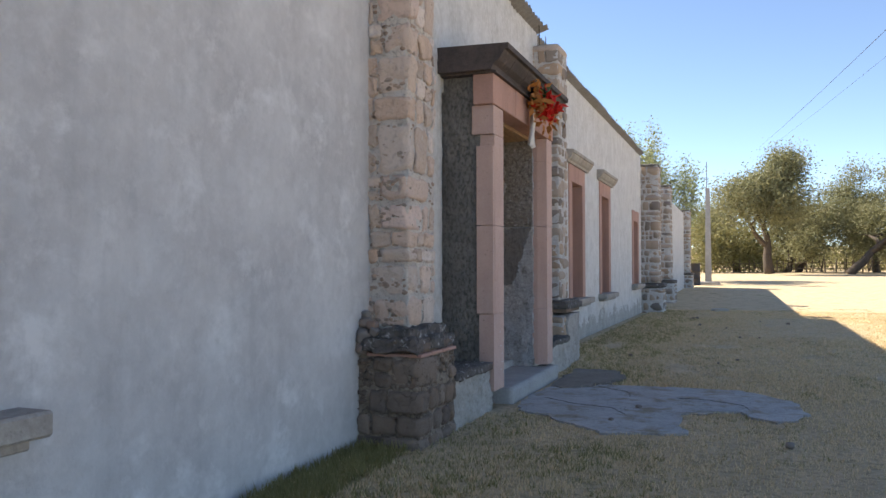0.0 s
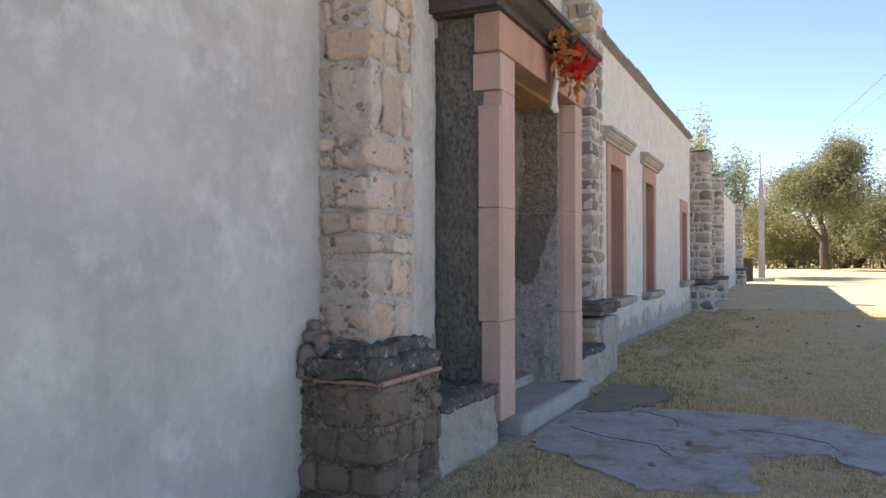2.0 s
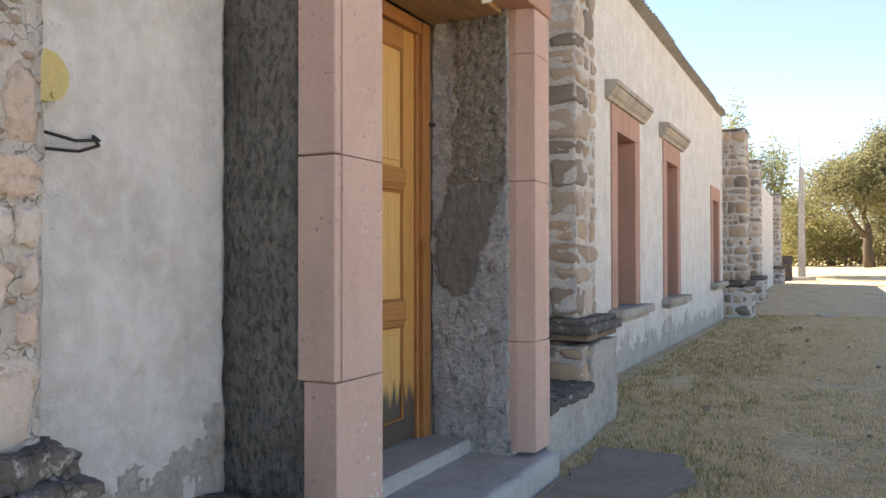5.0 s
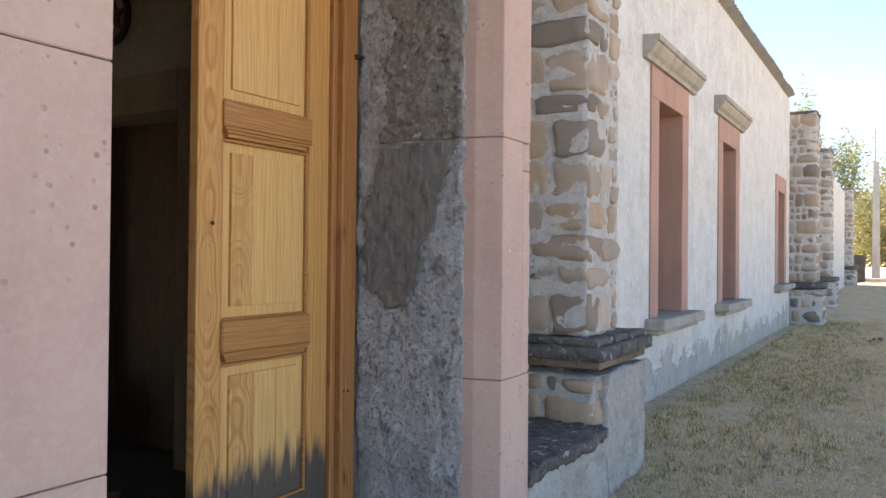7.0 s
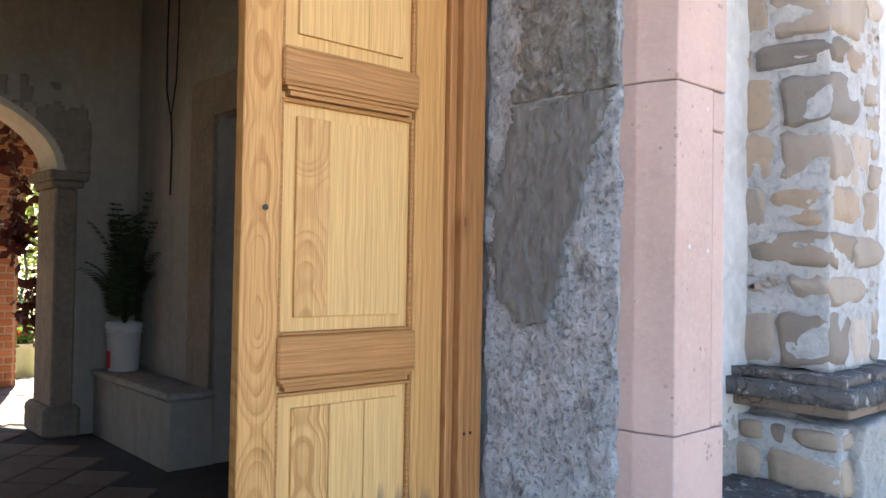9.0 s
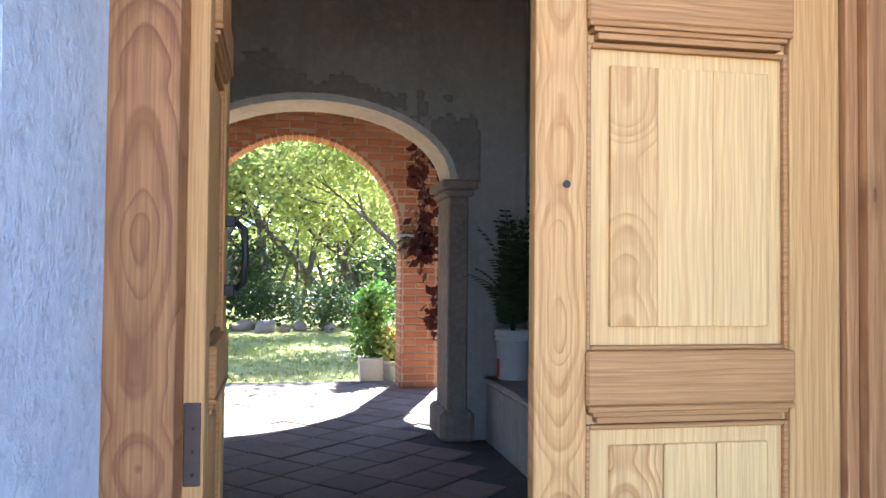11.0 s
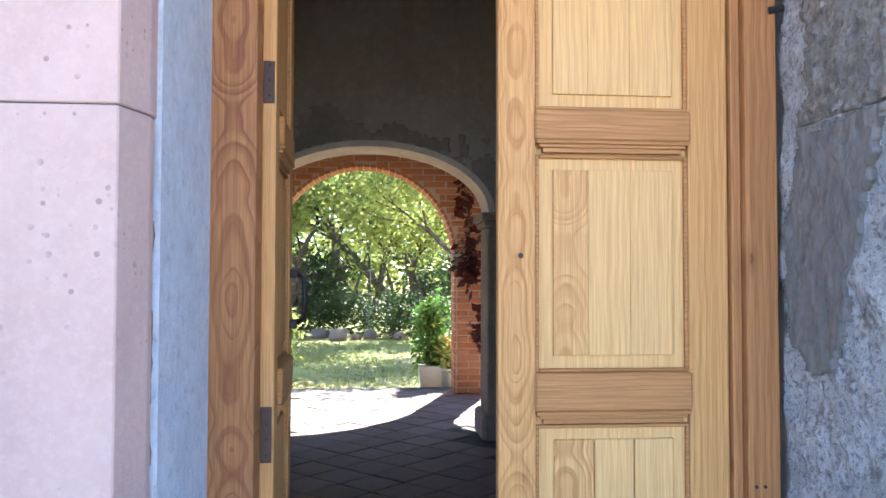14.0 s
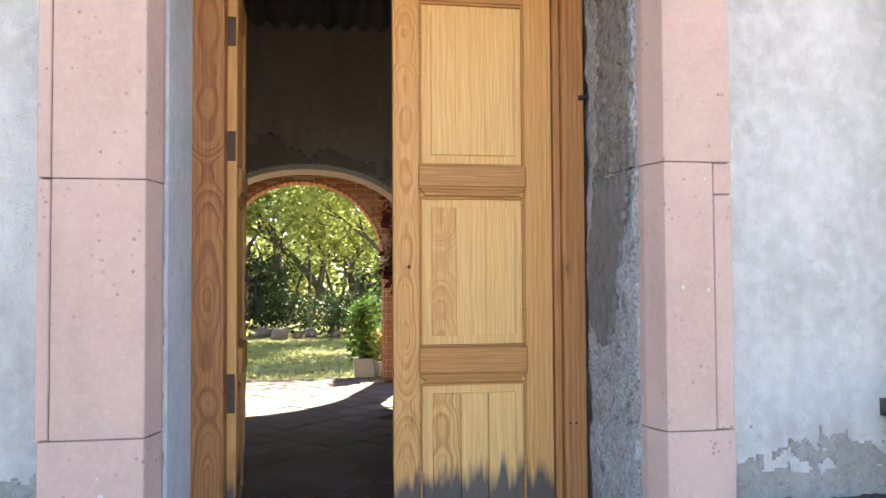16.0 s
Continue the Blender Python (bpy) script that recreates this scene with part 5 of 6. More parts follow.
# ---------------------------------------------------------------- the door
def door_leaf(x, y0, y1, z0, z1, hung, far, field, swirl):
    """A panelled pine leaf in the plane x, its face towards +x."""
    d = thing("door_leaf", "tall panelled honey-pine door leaf, blackened at the foot", "door", "leaves of the door", "structure")
    t = 0.045
    st = 0.125
    part("stile", Shape().box(x - t, x, y0, y0 + st, z0, z1, 0.003), hung, d)
    part("stile", Shape().box(x - t, x, y1 - st - 0.01, y1, z0, z1, 0.003), far, d)
    ya, yb = y0 + st, y1 - st - 0.01
    for a, b in ((1.075, 1.20), (1.962, 2.065)):
        r = part("rail", Shape().box(x - t + 0.004, x + 0.016, ya - 0.004, yb + 0.004, a, b, 0.006), PINE_RAIL, d, "darker brown raised cross rail")
        m = Shape()
        for k, (dz, dx) in enumerate(((0.012, 0.018), (0.024, 0.011), (0.040, 0.004))):
            m.box(x - 0.03, x + dx, ya + 0.012 * k, yb - 0.012 * k, a - dz, a - (0.0, 0.012, 0.024)[k], 0.002)
        part("rail_moulding", m, PINE_RAIL, d)
    part("rail", Shape().box(x - t + 0.002, x - 0.001, ya, yb, 2.86, z1, 0.003), PINE_RAIL, d)
    part("rail", Shape().box(x - t + 0.002, x - 0.001, ya, yb, z0, z0 + 0.14, 0.003), far, d)
    for a, b, boards in ((z0 + 0.14, 1.075, 3), (1.20, 1.962, 1), (2.065, 2.86, 1)):
        part("panel", Shape().box(x - t + 0.008, x - 0.024, ya, yb, a, b), field, d)
        hi = b - 0.045 if b < 2.5 else b
        # stepped bead round the panel
        bead = Shape()
        for y, w in ((ya, 0.012), (yb - 0.012, 0.012)):
            bead.box(x - 0.024, x - 0.006, y, y + w, a, hi, 0.003)
        bead.box(x - 0.024, x - 0.006, ya + 0.012, yb - 0.012, a, a + 0.012, 0.003)
        bead.box(x - 0.024, x - 0.006, ya + 0.012, yb - 0.012, hi - 0.012, hi, 0.003)
        part("bead", bead, PINE_RAIL, d)
        # raised field
        f0, f1, g0, g1 = ya + 0.062, yb - 0.05, a + 0.055, hi - 0.05
        if boards == 1:
            # glued from three boards of unlike grain
            cut = [f0, f0 + (f1 - f0) * 0.29, f0 + (f1 - f0) * 0.64, f1]
            for k in range(3):
                part("field_board", Shape().box(x - 0.03, x - 0.012 - 0.0006 * (k == 1), cut[k] + 0.0003, cut[k + 1] - 0.0003, g0, g1, 0.0012), swirl if k == 0 and b < 2.5 else field, d)
        else:
            for k in range(boards):
                u0, u1 = f0 + (f1 - f0) * k / boards, f0 + (f1 - f0) * (k + 1) / boards
                part("raised_field", Shape().box(x - 0.03, x - 0.013, u0 + 0.0015, u1 - 0.0015, g0, g1, 0.003), swirl if k == 0 else field, d)
    return d


Z0, Z1 = 0.275, 3.0
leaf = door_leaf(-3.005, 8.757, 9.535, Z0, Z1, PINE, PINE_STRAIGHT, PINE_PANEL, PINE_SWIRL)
knob = part("key_hole", Shape().tube([(-3.006, 8.832, 1.582), (-3.0, 8.832, 1.582)], [0.009, 0.009], 10), IRON, leaf, "small dark lock hole")
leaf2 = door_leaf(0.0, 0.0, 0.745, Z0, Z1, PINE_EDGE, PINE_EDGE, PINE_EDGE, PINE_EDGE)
leaf2.matrix_world = pose(-3.075, 8.0335, 0, 0, 0, 91.5)
ring = part("pull_handle", Shape().tube([(0.03, 0.64, 1.52), (0.055, 0.64, 1.50), (0.06, 0.64, 1.42), (0.055, 0.64, 1.34), (0.03, 0.64, 1.32)], [0.011] * 5, 8), IRON, leaf2, "black iron pull handle", True)
part("handle_plate", Shape().box(-0.001, 0.03, 0.62, 0.66, 1.30, 1.335, 0.003), IRON, ring)
part("handle_plate", Shape().box(-0.001, 0.03, 0.62, 0.66, 1.505, 1.54, 0.003), IRON, ring)

fr = thing("door_frame", "weathered knotty pine door frame set in the wall", "door frame", "", "structure")
part("frame_post", Shape().box(-3.11, -2.955, 7.845, 7.9885, 0.262, 3.09, 0.002), PINE_FRAME, fr)
part("frame_post", Shape().box(-3.07, -2.955, 9.575, 9.685, 0.262, 3.09, 0.004), PINE_POST, fr)
part("frame_post", Shape().box(-3.10, -2.985, 9.54, 9.573, 0.262, 3.06, 0.004), PINE_POST, fr)
part("frame_head", Shape().box(-3.09, -2.96, 7.99, 9.573, 3.0, 3.09, 0.004), PINE_FRAME, fr)
for z in (0.33, 0.91, 1.60 + 0.48, 2.62):
    h = part("hinge", Shape().box(-3.076, -3.069, 7.992, 8.028, z, z + 0.14 + 0.04 * (z < 1.5), 0.002), HINGE, fr, "rusty steel hinge plate")
    for k in range(3):
        part("screw", Shape().tube([(-3.070, 8.012, z + 0.025 + 0.05 * k), (-3.066, 8.012, z + 0.025 + 0.05 * k)], [0.005, 0.004], 8), IRON, h)
part("wall_anchor", Shape().tube([(-2.956, 9.66, 2.40), (-2.93, 9.70, 2.405)], [0.014, 0.010], 7), IRON, fr)
part("frame_nail", Shape().tube([(-2.956, 9.60, 0.83), (-2.952, 9.60, 0.83)], [0.006, 0.006], 8), IRON, fr)
part("frame_nail", Shape().tube([(-2.956, 9.63, 0.83), (-2.952, 9.63, 0.83)], [0.006, 0.006], 8), IRON, fr)


# ---------------------------------------------------------------- entrance hall
FZ = 0.235
def ellipse_arch(cy, zs, a, b, n=28):
    return [(cy + a * math.cos(math.pi * k / n), zs + b * math.sin(math.pi * k / n)) for k in range(n + 1)]


def arched_wall(x0, x1, y0, y1, z0, z1, arches):
    """A wall along y with arched openings; each arch is (centre, half width, spring, rise)."""
    loop = [(y0, z0)]
    for cy, a, zs, b in arches:
        loop += [(cy - a, z0)] + ellipse_arch(cy, zs, a, b)[::-1] + [(cy + a, z0)]
    loop += [(y1, z0), (y1, z1), (y0, z1)]
    return Shape().prism(loop, x0, x1, "x")


structure("wall_hall_west", arched_wall(-6.98, -6.6, 6.6, 10.15, 0, 3.95, [(8.33, 0.96, 2.0, 0.55)]), INNER, "dull plaster wall pierced by a low arch", "wall")
hall_n = Shape().box(-6.6, -5.32, 9.80, 10.15, 0, 5.0).box(-4.32, -3.15, 9.80, 10.15, 0, 5.0).box(-5.32, -4.32, 9.80, 10.15, 2.29, 5.0)
structure("wall_hall_north", hall_n, INNER, "dull plaster side wall with a doorway", "wall")
# two unseen walls, added to block daylight leaking in from the porch
structure("wall_inner_north", Shape().box(-6.98, -6.6, 10.15, 25.9, 0, 3.7), INNER, "unseen wall added to keep porch light out", "wall")
structure("wall_inner_south", Shape().box(-6.98, -6.6, -9.0, 6.6, 0, 3.7), INNER, "unseen wall added to keep porch light out", "wall")
structure("wall_hall_south", Shape().box(-6.6, -3.15, 6.6, 6.9, 0, 5.0), INNER, "dull plaster side wall", "wall")
s = Shape().box(-3.4, -3.15, 6.9, 7.84, 0, 5.0).box(-3.4, -3.15, 9.70, 9.80, 0, 5.0).box(-3.4, -3.15, 7.84, 9.70, 3.2, 5.0)
structure("wall_hall_east", s, INNER, "inside of the front wall", "wall")
# ring coloured as if sunlit, piers and imposts as if in shade
arch = thing("stone_arch", "stone arch trim with lit-toned ring and shade-toned moulded imposts and piers", "arch", "", "structure")
pts_o = ellipse_arch(8.33, 2.0, 0.96, 0.55)
for k in range(0, 28, 4):
    s = Shape()
    for i in range(k, k + 4):
        q = [pts_o[i], pts_o[i + 1]]
        p = []
        for (u, w) in q:
            d = Vector((u - 8.33, (w - 2.0) * 1.6)).normalized()
            p.append(((u - d.x * 0.03, w - d.y * 0.03), (u + d.x * 0.018, w + d.y * 0.018)))
        (a0, a1), (b0, b1) = p
        s.add([(x, u, w) for x in (-6.99, -6.585) for u, w in (a0, b0, b1, a1)], [(0, 1, 2, 3), (7, 6, 5, 4), (0, 4, 5, 1), (2, 6, 7, 3), (0, 3, 7, 4), (1, 5, 6, 2)])
    part("voussoir", s, LIT_TRIM, arch)
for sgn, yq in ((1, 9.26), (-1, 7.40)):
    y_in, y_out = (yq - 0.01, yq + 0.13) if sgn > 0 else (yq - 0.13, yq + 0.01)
    part("pier_shaft", Shape().box(-6.99, -6.575, y_in, y_out, FZ, 1.9, 0.012), SHADED_TRIM, arch)
    part("impost", Shape().box(-7.02, -6.545, y_in - 0.03, y_out + 0.03, 1.90, 1.945, 0.01).box(-7.05, -6.52, y_in - 0.06, y_out + 0.06, 1.947, 2.01, 0.012), SHADED_TRIM, arch, "moulded stone impost")
    part("pier_base", Shape().box(-7.03, -6.54, y_in - 0.05, y_out + 0.05, FZ - 0.02, FZ + 0.2, 0.03), SHADED_TRIM, arch, "flared stone pier base")
# soot that has settled on the wall above the arch
def soot_edge(u, w):
    a = (u - 8.33) / 1.22
    e = ((u - 8.33) / 0.985) ** 2 + ((w - 2.0) / 0.575) ** 2
    q = Vector((u * 2.3, w * 2.3, 5))
    top = 2.0 + 0.66 * math.sqrt(max(0.0, 1 - a * a)) + 0.08 + 0.30 * mnoise.noise(q) + 0.14 * mnoise.noise(q * 3.1) + 0.07 * mnoise.noise(q * 8)
    return min(e - 1.0, top - w)


skin("soot_stain", soot_edge, 7.2, 9.5, 2.0, 3.1, 0.025, "x", -6.604, 0.008, 0.001, SOOT, "dark soot stain above the arch", 9.0)
# inner doorway
idoor = thing("door_surround", "pale plaster surround of a dark inner doorway", "door surround", "", "structure")
part("surround_post", Shape().box(-5.66, -5.34, 9.772, 9.80, FZ, 2.52, 0.004), SHADED_TRIM, idoor)
part("surround_post", Shape().box(-4.30, -3.98, 9.772, 9.80, FZ, 2.52, 0.004), SHADED_TRIM, idoor)
part("surround_head", Shape().box(-5.338, -4.302, 9.772, 9.80, 2.29, 2.52, 0.004), SHADED_TRIM, idoor)
part("door", Shape().box(-5.32, -4.32, 10.05, 10.10, FZ, 2.29, 0.004), OLDWOOD, idoor, "closed dark wooden inner door")
# oval ornament over it
orn = thing("wall_ornament", "dark oval metal wreath with a star hung on the wall", "wall ornament")
ring_pts = [(-4.86 + 0.13 * math.cos(2 * math.pi * k / 20), 9.76, 2.90 + 0.16 * math.sin(2 * math.pi * k / 20)) for k in range(21)]
part("ring", Shape().tube(ring_pts, [0.022] * 21, 6), IRON, orn, "", True)
star = []
for k in range(10):
    r = 0.10 if k % 2 == 0 else 0.045
    star.append((-4.86 + r * math.sin(math.pi * k / 5), 2.90 + r * math.cos(math.pi * k / 5)))
part("star", Shape().prism(star, 9.75, 9.77, "y"), HINGE, orn)
# masonry bench
bench = thing("masonry_bench", "plastered masonry bench built against the hall wall", "bench")
part("body", Shape().box(-6.57, -5.30, 9.52, 9.80, FZ - 0.02, 0.62, 0.012), INNER, bench)
part("seat_slab", Shape().box(-6.57, -5.285, 9.50, 9.80, 0.622, 0.665, 0.012), GREYSTONE, bench, "dark worn stone seat slab")


def bucket_plant(x, y, z, h, r, name="potted_fern"):
    b = thing(name, "dark feathery fern in a white plastic bucket", "potted plant")
    buck = part("bucket", Shape().lathe((x, y, z), [(r * 0.82, 0), (r * 0.84, 0.01), (r * 0.95, h * 0.78), (r * 1.03, h * 0.79), (r * 1.03, h * 0.82), (r * 0.97, h * 0.83), (r * 0.98, h * 0.88), (r * 1.05, h * 0.89), (r * 1.05, h * 0.93), (r, h * 0.94), (r * 1.02, h), (r * 0.94, h), (r * 0.9, h * 0.9)], 28), WHITEPOT, b, "white plastic bucket with ribs", True)
    lab = Shape()
    for k in range(5):
        a0, a1 = math.radians(-112 + 9 * k), math.radians(-112 + 9 * (k + 1))
        for_r = r * 0.925
        lab.add([(x + for_r * math.cos(a) , y + for_r * math.sin(a), z + zz) for a, zz in ((a0, h * 0.06), (a1, h * 0.06), (a1, h * 0.42), (a0, h * 0.42))], [(0, 1, 2, 3)])
    part("label", lab, REDLABEL, buck, "faded red paper label")
    part("soil", Shape().lathe((x, y, z), [(r * 0.9, h * 0.86), (r * 0.4, h * 0.90), (0.01, h * 0.91)], 20), SOIL, b)
    rnd = random.Random(8)
    st, lf = Shape(), Shape()
    for k in range(34):
        a = rnd.uniform(0, 6.283)
        L, up = rnd.uniform(0.35, 0.62), rnd.uniform(0.45, 1.0)
        path = []
        for i in range(9):
            q = i / 8
            out = L * q * (0.15 + 0.5 * (1 - up) + 0.35 * q * q)
            path.append(Vector((x + math.cos(a) * out, min(y + math.sin(a) * out, 9.77), z + h * 0.9 + 0.92 * up * (q - 0.38 * q * q * (1.6 - up)) * 1.35)))
        st.tube(path, [0.004 * (1 - 0.8 * i / 8) + 0.001 for i in range(9)], 4)
        for i in range(2, 9):
            for m in range(2):
                c = path[i - 1].lerp(path[i], m / 2)
                t = (path[i] - path[i - 1]).normalized()
                sd = t.cross(Vector((0, 0, 1)))
                if sd.length < 0.05:
                    sd = Vector((math.sin(a), -math.cos(a), 0))
                sd.normalize()
                ln = 0.10 * (1.15 - i / 9) + 0.025
                for sg in (-1, 1):
                    tip = c + sd * sg * ln + t * ln * 0.5 - Vector((0, 0, ln * 0.3))
                    tip.y = min(tip.y, 9.79)
                    mid = c.lerp(tip, 0.5)
                    lf.add([c, mid + t * 0.012, tip, mid - t * 0.012], [(0, 1, 2, 3)])
    part("stems", st, LEAF_FERN, b)
    part("fronds", lf, LEAF_FERN, b, "dark green feathery fronds")


bucket_plant(-6.42, 9.665, 0.665, 0.33, 0.118)
# cable on the wall of the hall
cb = thing("wall_cable", "black cable looped down the hall wall", "cable")
part("cable", Shape().tube([(-6.0, 9.79, 1.85), (-5.99, 9.79, 2.2), (-6.0, 9.785, 2.36), (-6.08, 9.785, 2.55), (-6.1, 9.79, 2.9), (-6.06, 9.79, 4.0)], [0.006] * 6, 5), CABLE, cb)
part("cable", Shape().tube([(-6.0, 9.785, 2.36), (-5.93, 9.785, 2.6), (-5.92, 9.79, 3.0), (-5.96, 9.79, 4.0)], [0.005] * 4, 5), CABLE, cb)

# floor with diagonal tiles
fl = Shape().box(-6.95, -3.1, 6.9, 9.8, 0.0, FZ - 0.012).box(-9.6, -6.95, 4.4, 12.4, 0.0, FZ - 0.012).box(-5.32, -4.32, 9.8, 10.15, 0.0, FZ - 0.012)
floor = structure("floor", fl, GROUT, "worn diagonal terracotta tile floor", "floor")


# ---------------------------------------------------------------- porch: brick arches
ARCHES = [(5.88, 1.0, 1.70, 1.0), (8.245, 1.0, 1.70, 1.0), (10.61, 1.0, 1.70, 1.0)]
porch = structure("wall_porch", arched_wall(-9.35, -9.006, 3.3, 13.0, 0, 3.3, ARCHES), JOINT, "orange brick arcade between porch and garden", "wall")


# ---------------------------------------------------------------- things at the facade
def bouquet():
    g = np.random.default_rng(3)
    b = thing("hanging_bouquet", "faded bouquet of red and orange leaves tied to the lintel", "flowers")
    c = [(-2.02, 8.86, 3.33), (-1.98, 8.98, 3.30), (-2.0, 9.06, 3.22), (-1.97, 8.93, 3.20)]
    part("red_petals", leaves(g, c, 150, (0.05, 0.07, 0.06), 0.05, 0.8, 2.0), PETAL_RED, b, "bright red star-shaped petals")
    c = [(-2.05, 8.74, 3.32), (-2.08, 8.68, 3.38), (-2.06, 8.80, 3.22), (-2.02, 9.10, 3.10), (-2.02, 9.18, 3.22)]
    part("dry_leaves", leaves(g, c, 150, (0.05, 0.06, 0.07), 0.05, 0.8, 2.2), PETAL_DRY, b, "dry orange and yellow leaves")
    part("dark_leaves", leaves(g, [(-2.05, 8.86, 3.42), (-2.02, 8.95, 3.38)], 60, (0.05, 0.06, 0.05), 0.05), LEAF_DARK, b)
    st = Shape()
    for k in range(9):
        st.tube([(-2.15, 8.78, 3.30), (-2.08 + 0.02 * (k % 3), 8.80 + 0.04 * k - 0.1, 3.30 + 0.012 * (k % 4))], [0.004, 0.002], 4)
    part("stems", st, TWIG, b)
    cl = Shape()
    w = 7
    for i in range(10):
        for j in range(w):
            q = i / 9
            wd = 0.05 + 0.055 * q
            cl.v.append((-2.13 + 0.03 * math.sin(j * 1.7 + q * 3), 8.76 + 0.06 * (1 - q) + (j / (w - 1) - 0.5) * 2 * wd, 3.22 - 0.44 * q + 0.02 * math.sin(j * 2.1)))
    for i in range(9):
        for j in range(w - 1):
            cl.f.append((i * w + j, i * w + j + 1, (i + 1) * w + j + 1, (i + 1) * w + j))
    ob = part("ribbon", cl, CLOTH, b, "limp white cloth ribbon", True)
    md = ob.modifiers.new("thick", "SOLIDIFY")
    md.thickness = 0.004


bouquet()
bpy.data.objects['hanging_bouquet'].location = (0, -0.08, 0.09)
plate = part("junction_cover", Shape().tube([(-2.72, 6.545, 2.06), (-2.768, 6.545, 2.06)], [0.085, 0.085], 20).tube([(-2.712, 6.57, 2.0), (-2.725, 6.57, 2.0)], [0.012, 0.012], 8), PAPER)
plate.parent = None
tagged(plate, "round yellowed cover plate on the wall beside the pillar", "cover plate")
wires = thing("wall_wires", "black wire ends poking out of a hole in the plaster", "cable")
part("wire", Shape().tube([(-2.775, 6.765, 1.90), (-2.71, 6.74, 1.875), (-2.65, 6.60, 1.85), (-2.60, 6.40, 1.86)], [0.006] * 4, 5), CABLE, wires)
part("wire", Shape().tube([(-2.775, 6.765, 1.895), (-2.70, 6.73, 1.855), (-2.64, 6.60, 1.815), (-2.58, 6.43, 1.80)], [0.006] * 4, 5), CABLE, wires)

# white slab lying on the grass, and scattered stones
def loose_stones():
    rnd = random.Random(9)
    ob = new("pale_slab", stone_mesh(3, ROCK, 3, 0.5, 0.08))
    ob.matrix_world = pose(-0.65, 27.4, ground_z(27.4) + 0.03, 0, 0, 20) @ Matrix.Diagonal((0.55, 0.42, 0.12, 1))
    tagged(ob, "flat pale slab lying on the dry grass", "stone")
    for k in range(16):
        x, y = rnd.uniform(-1.8, 2.2), rnd.uniform(6, 24)
        r = rnd.uniform(0.02, 0.045)
        ob = new("pebble", stone_mesh(rnd.randrange(9), COBBLE, 3, 0.9, 0.07))
        ob.matrix_world = pose(x, y, 0.025 + r * 0.2, 0, 0, rnd.uniform(0, 90)) @ Matrix.Diagonal((r * 2, r * 1.7, r * 1.3, 1))
        tagged(ob, "small dark stone lying on the yard", "stone", "stones on the yard")


loose_stones()


# ---------------------------------------------------------------- trees
def grow(rnd, wood_shape, tips, p, d, r, ln, depth, spread, up, n=6):
    """One tapered limb with its side limbs; the ends are kept for the leaves."""
    path, radii = [p.copy()], [r]
    seg = 5
    q = p.copy()
    dd = d.copy()
    for i in range(seg):
        dd = (dd + Vector((rnd.gauss(0, 0.16), rnd.gauss(0, 0.16), rnd.gauss(0.02, 0.10) + up))).normalized()
        q = q + dd * ln / seg
        path.append(q.copy())
        radii.append(r * (1 - 0.5 * (i + 1) / seg))
        if depth <= 1:
            tips.append(tuple(q))
    wood_shape.tube(path, radii, max(4, n - (3 - min(depth, 3))))
    if depth <= 0:
        return
    for k in range(rnd.choice((2, 3, 3)) if depth > 1 else 3):
        a = rnd.uniform(0, 6.283)
        side = Vector((math.cos(a), math.sin(a), rnd.uniform(-0.25, 0.5))) * spread
        i = rnd.choice((3, 4, 5))
        grow(rnd, wood_shape, tips, path[i].copy(), (dd + side).normalized(), radii[i] * 0.75, ln * rnd.uniform(0.6, 0.85), depth - 1, spread, up, n)


def tree(name, label, base, lean, r, ln, depth, seed, leaf_mat, count, scatter, leaf, spread=0.9, up=0.0, stems=1, droop=0.0, group="", hang=0.0):
    rnd = random.Random(seed)
    g = np.random.default_rng(seed)
    t = thing(name, label, "tree", group)
    w, tips = Shape(), []
    for k in range(stems):
        d = Vector(lean) + Vector((rnd.gauss(0, 0.35), rnd.gauss(0, 0.35), 0)) * (1 if stems > 1 else 0.15)
        grow(rnd, w, tips, Vector(base) + Vector((rnd.gauss(0, r * 1.2), rnd.gauss(0, r * 1.2), -0.05)) * (1 if stems > 1 else 0), d.normalized(), r, ln, depth, spread, up)
    part("trunk", w, BARK, t, "dark rough trunk and limbs", True)
    if hang:      # twigs that hang below the limbs
        low = [(x + rnd.gauss(0, 0.5), y + rnd.gauss(0, 0.5), max(z - hang * rnd.random() ** 1.5, base[2] + 2.2)) for x, y, z in tips]
        tips += low
    part("crown", leaves(g, tips, count, scatter, leaf, 0.6, 2.2, droop), leaf_mat, t)
    return t


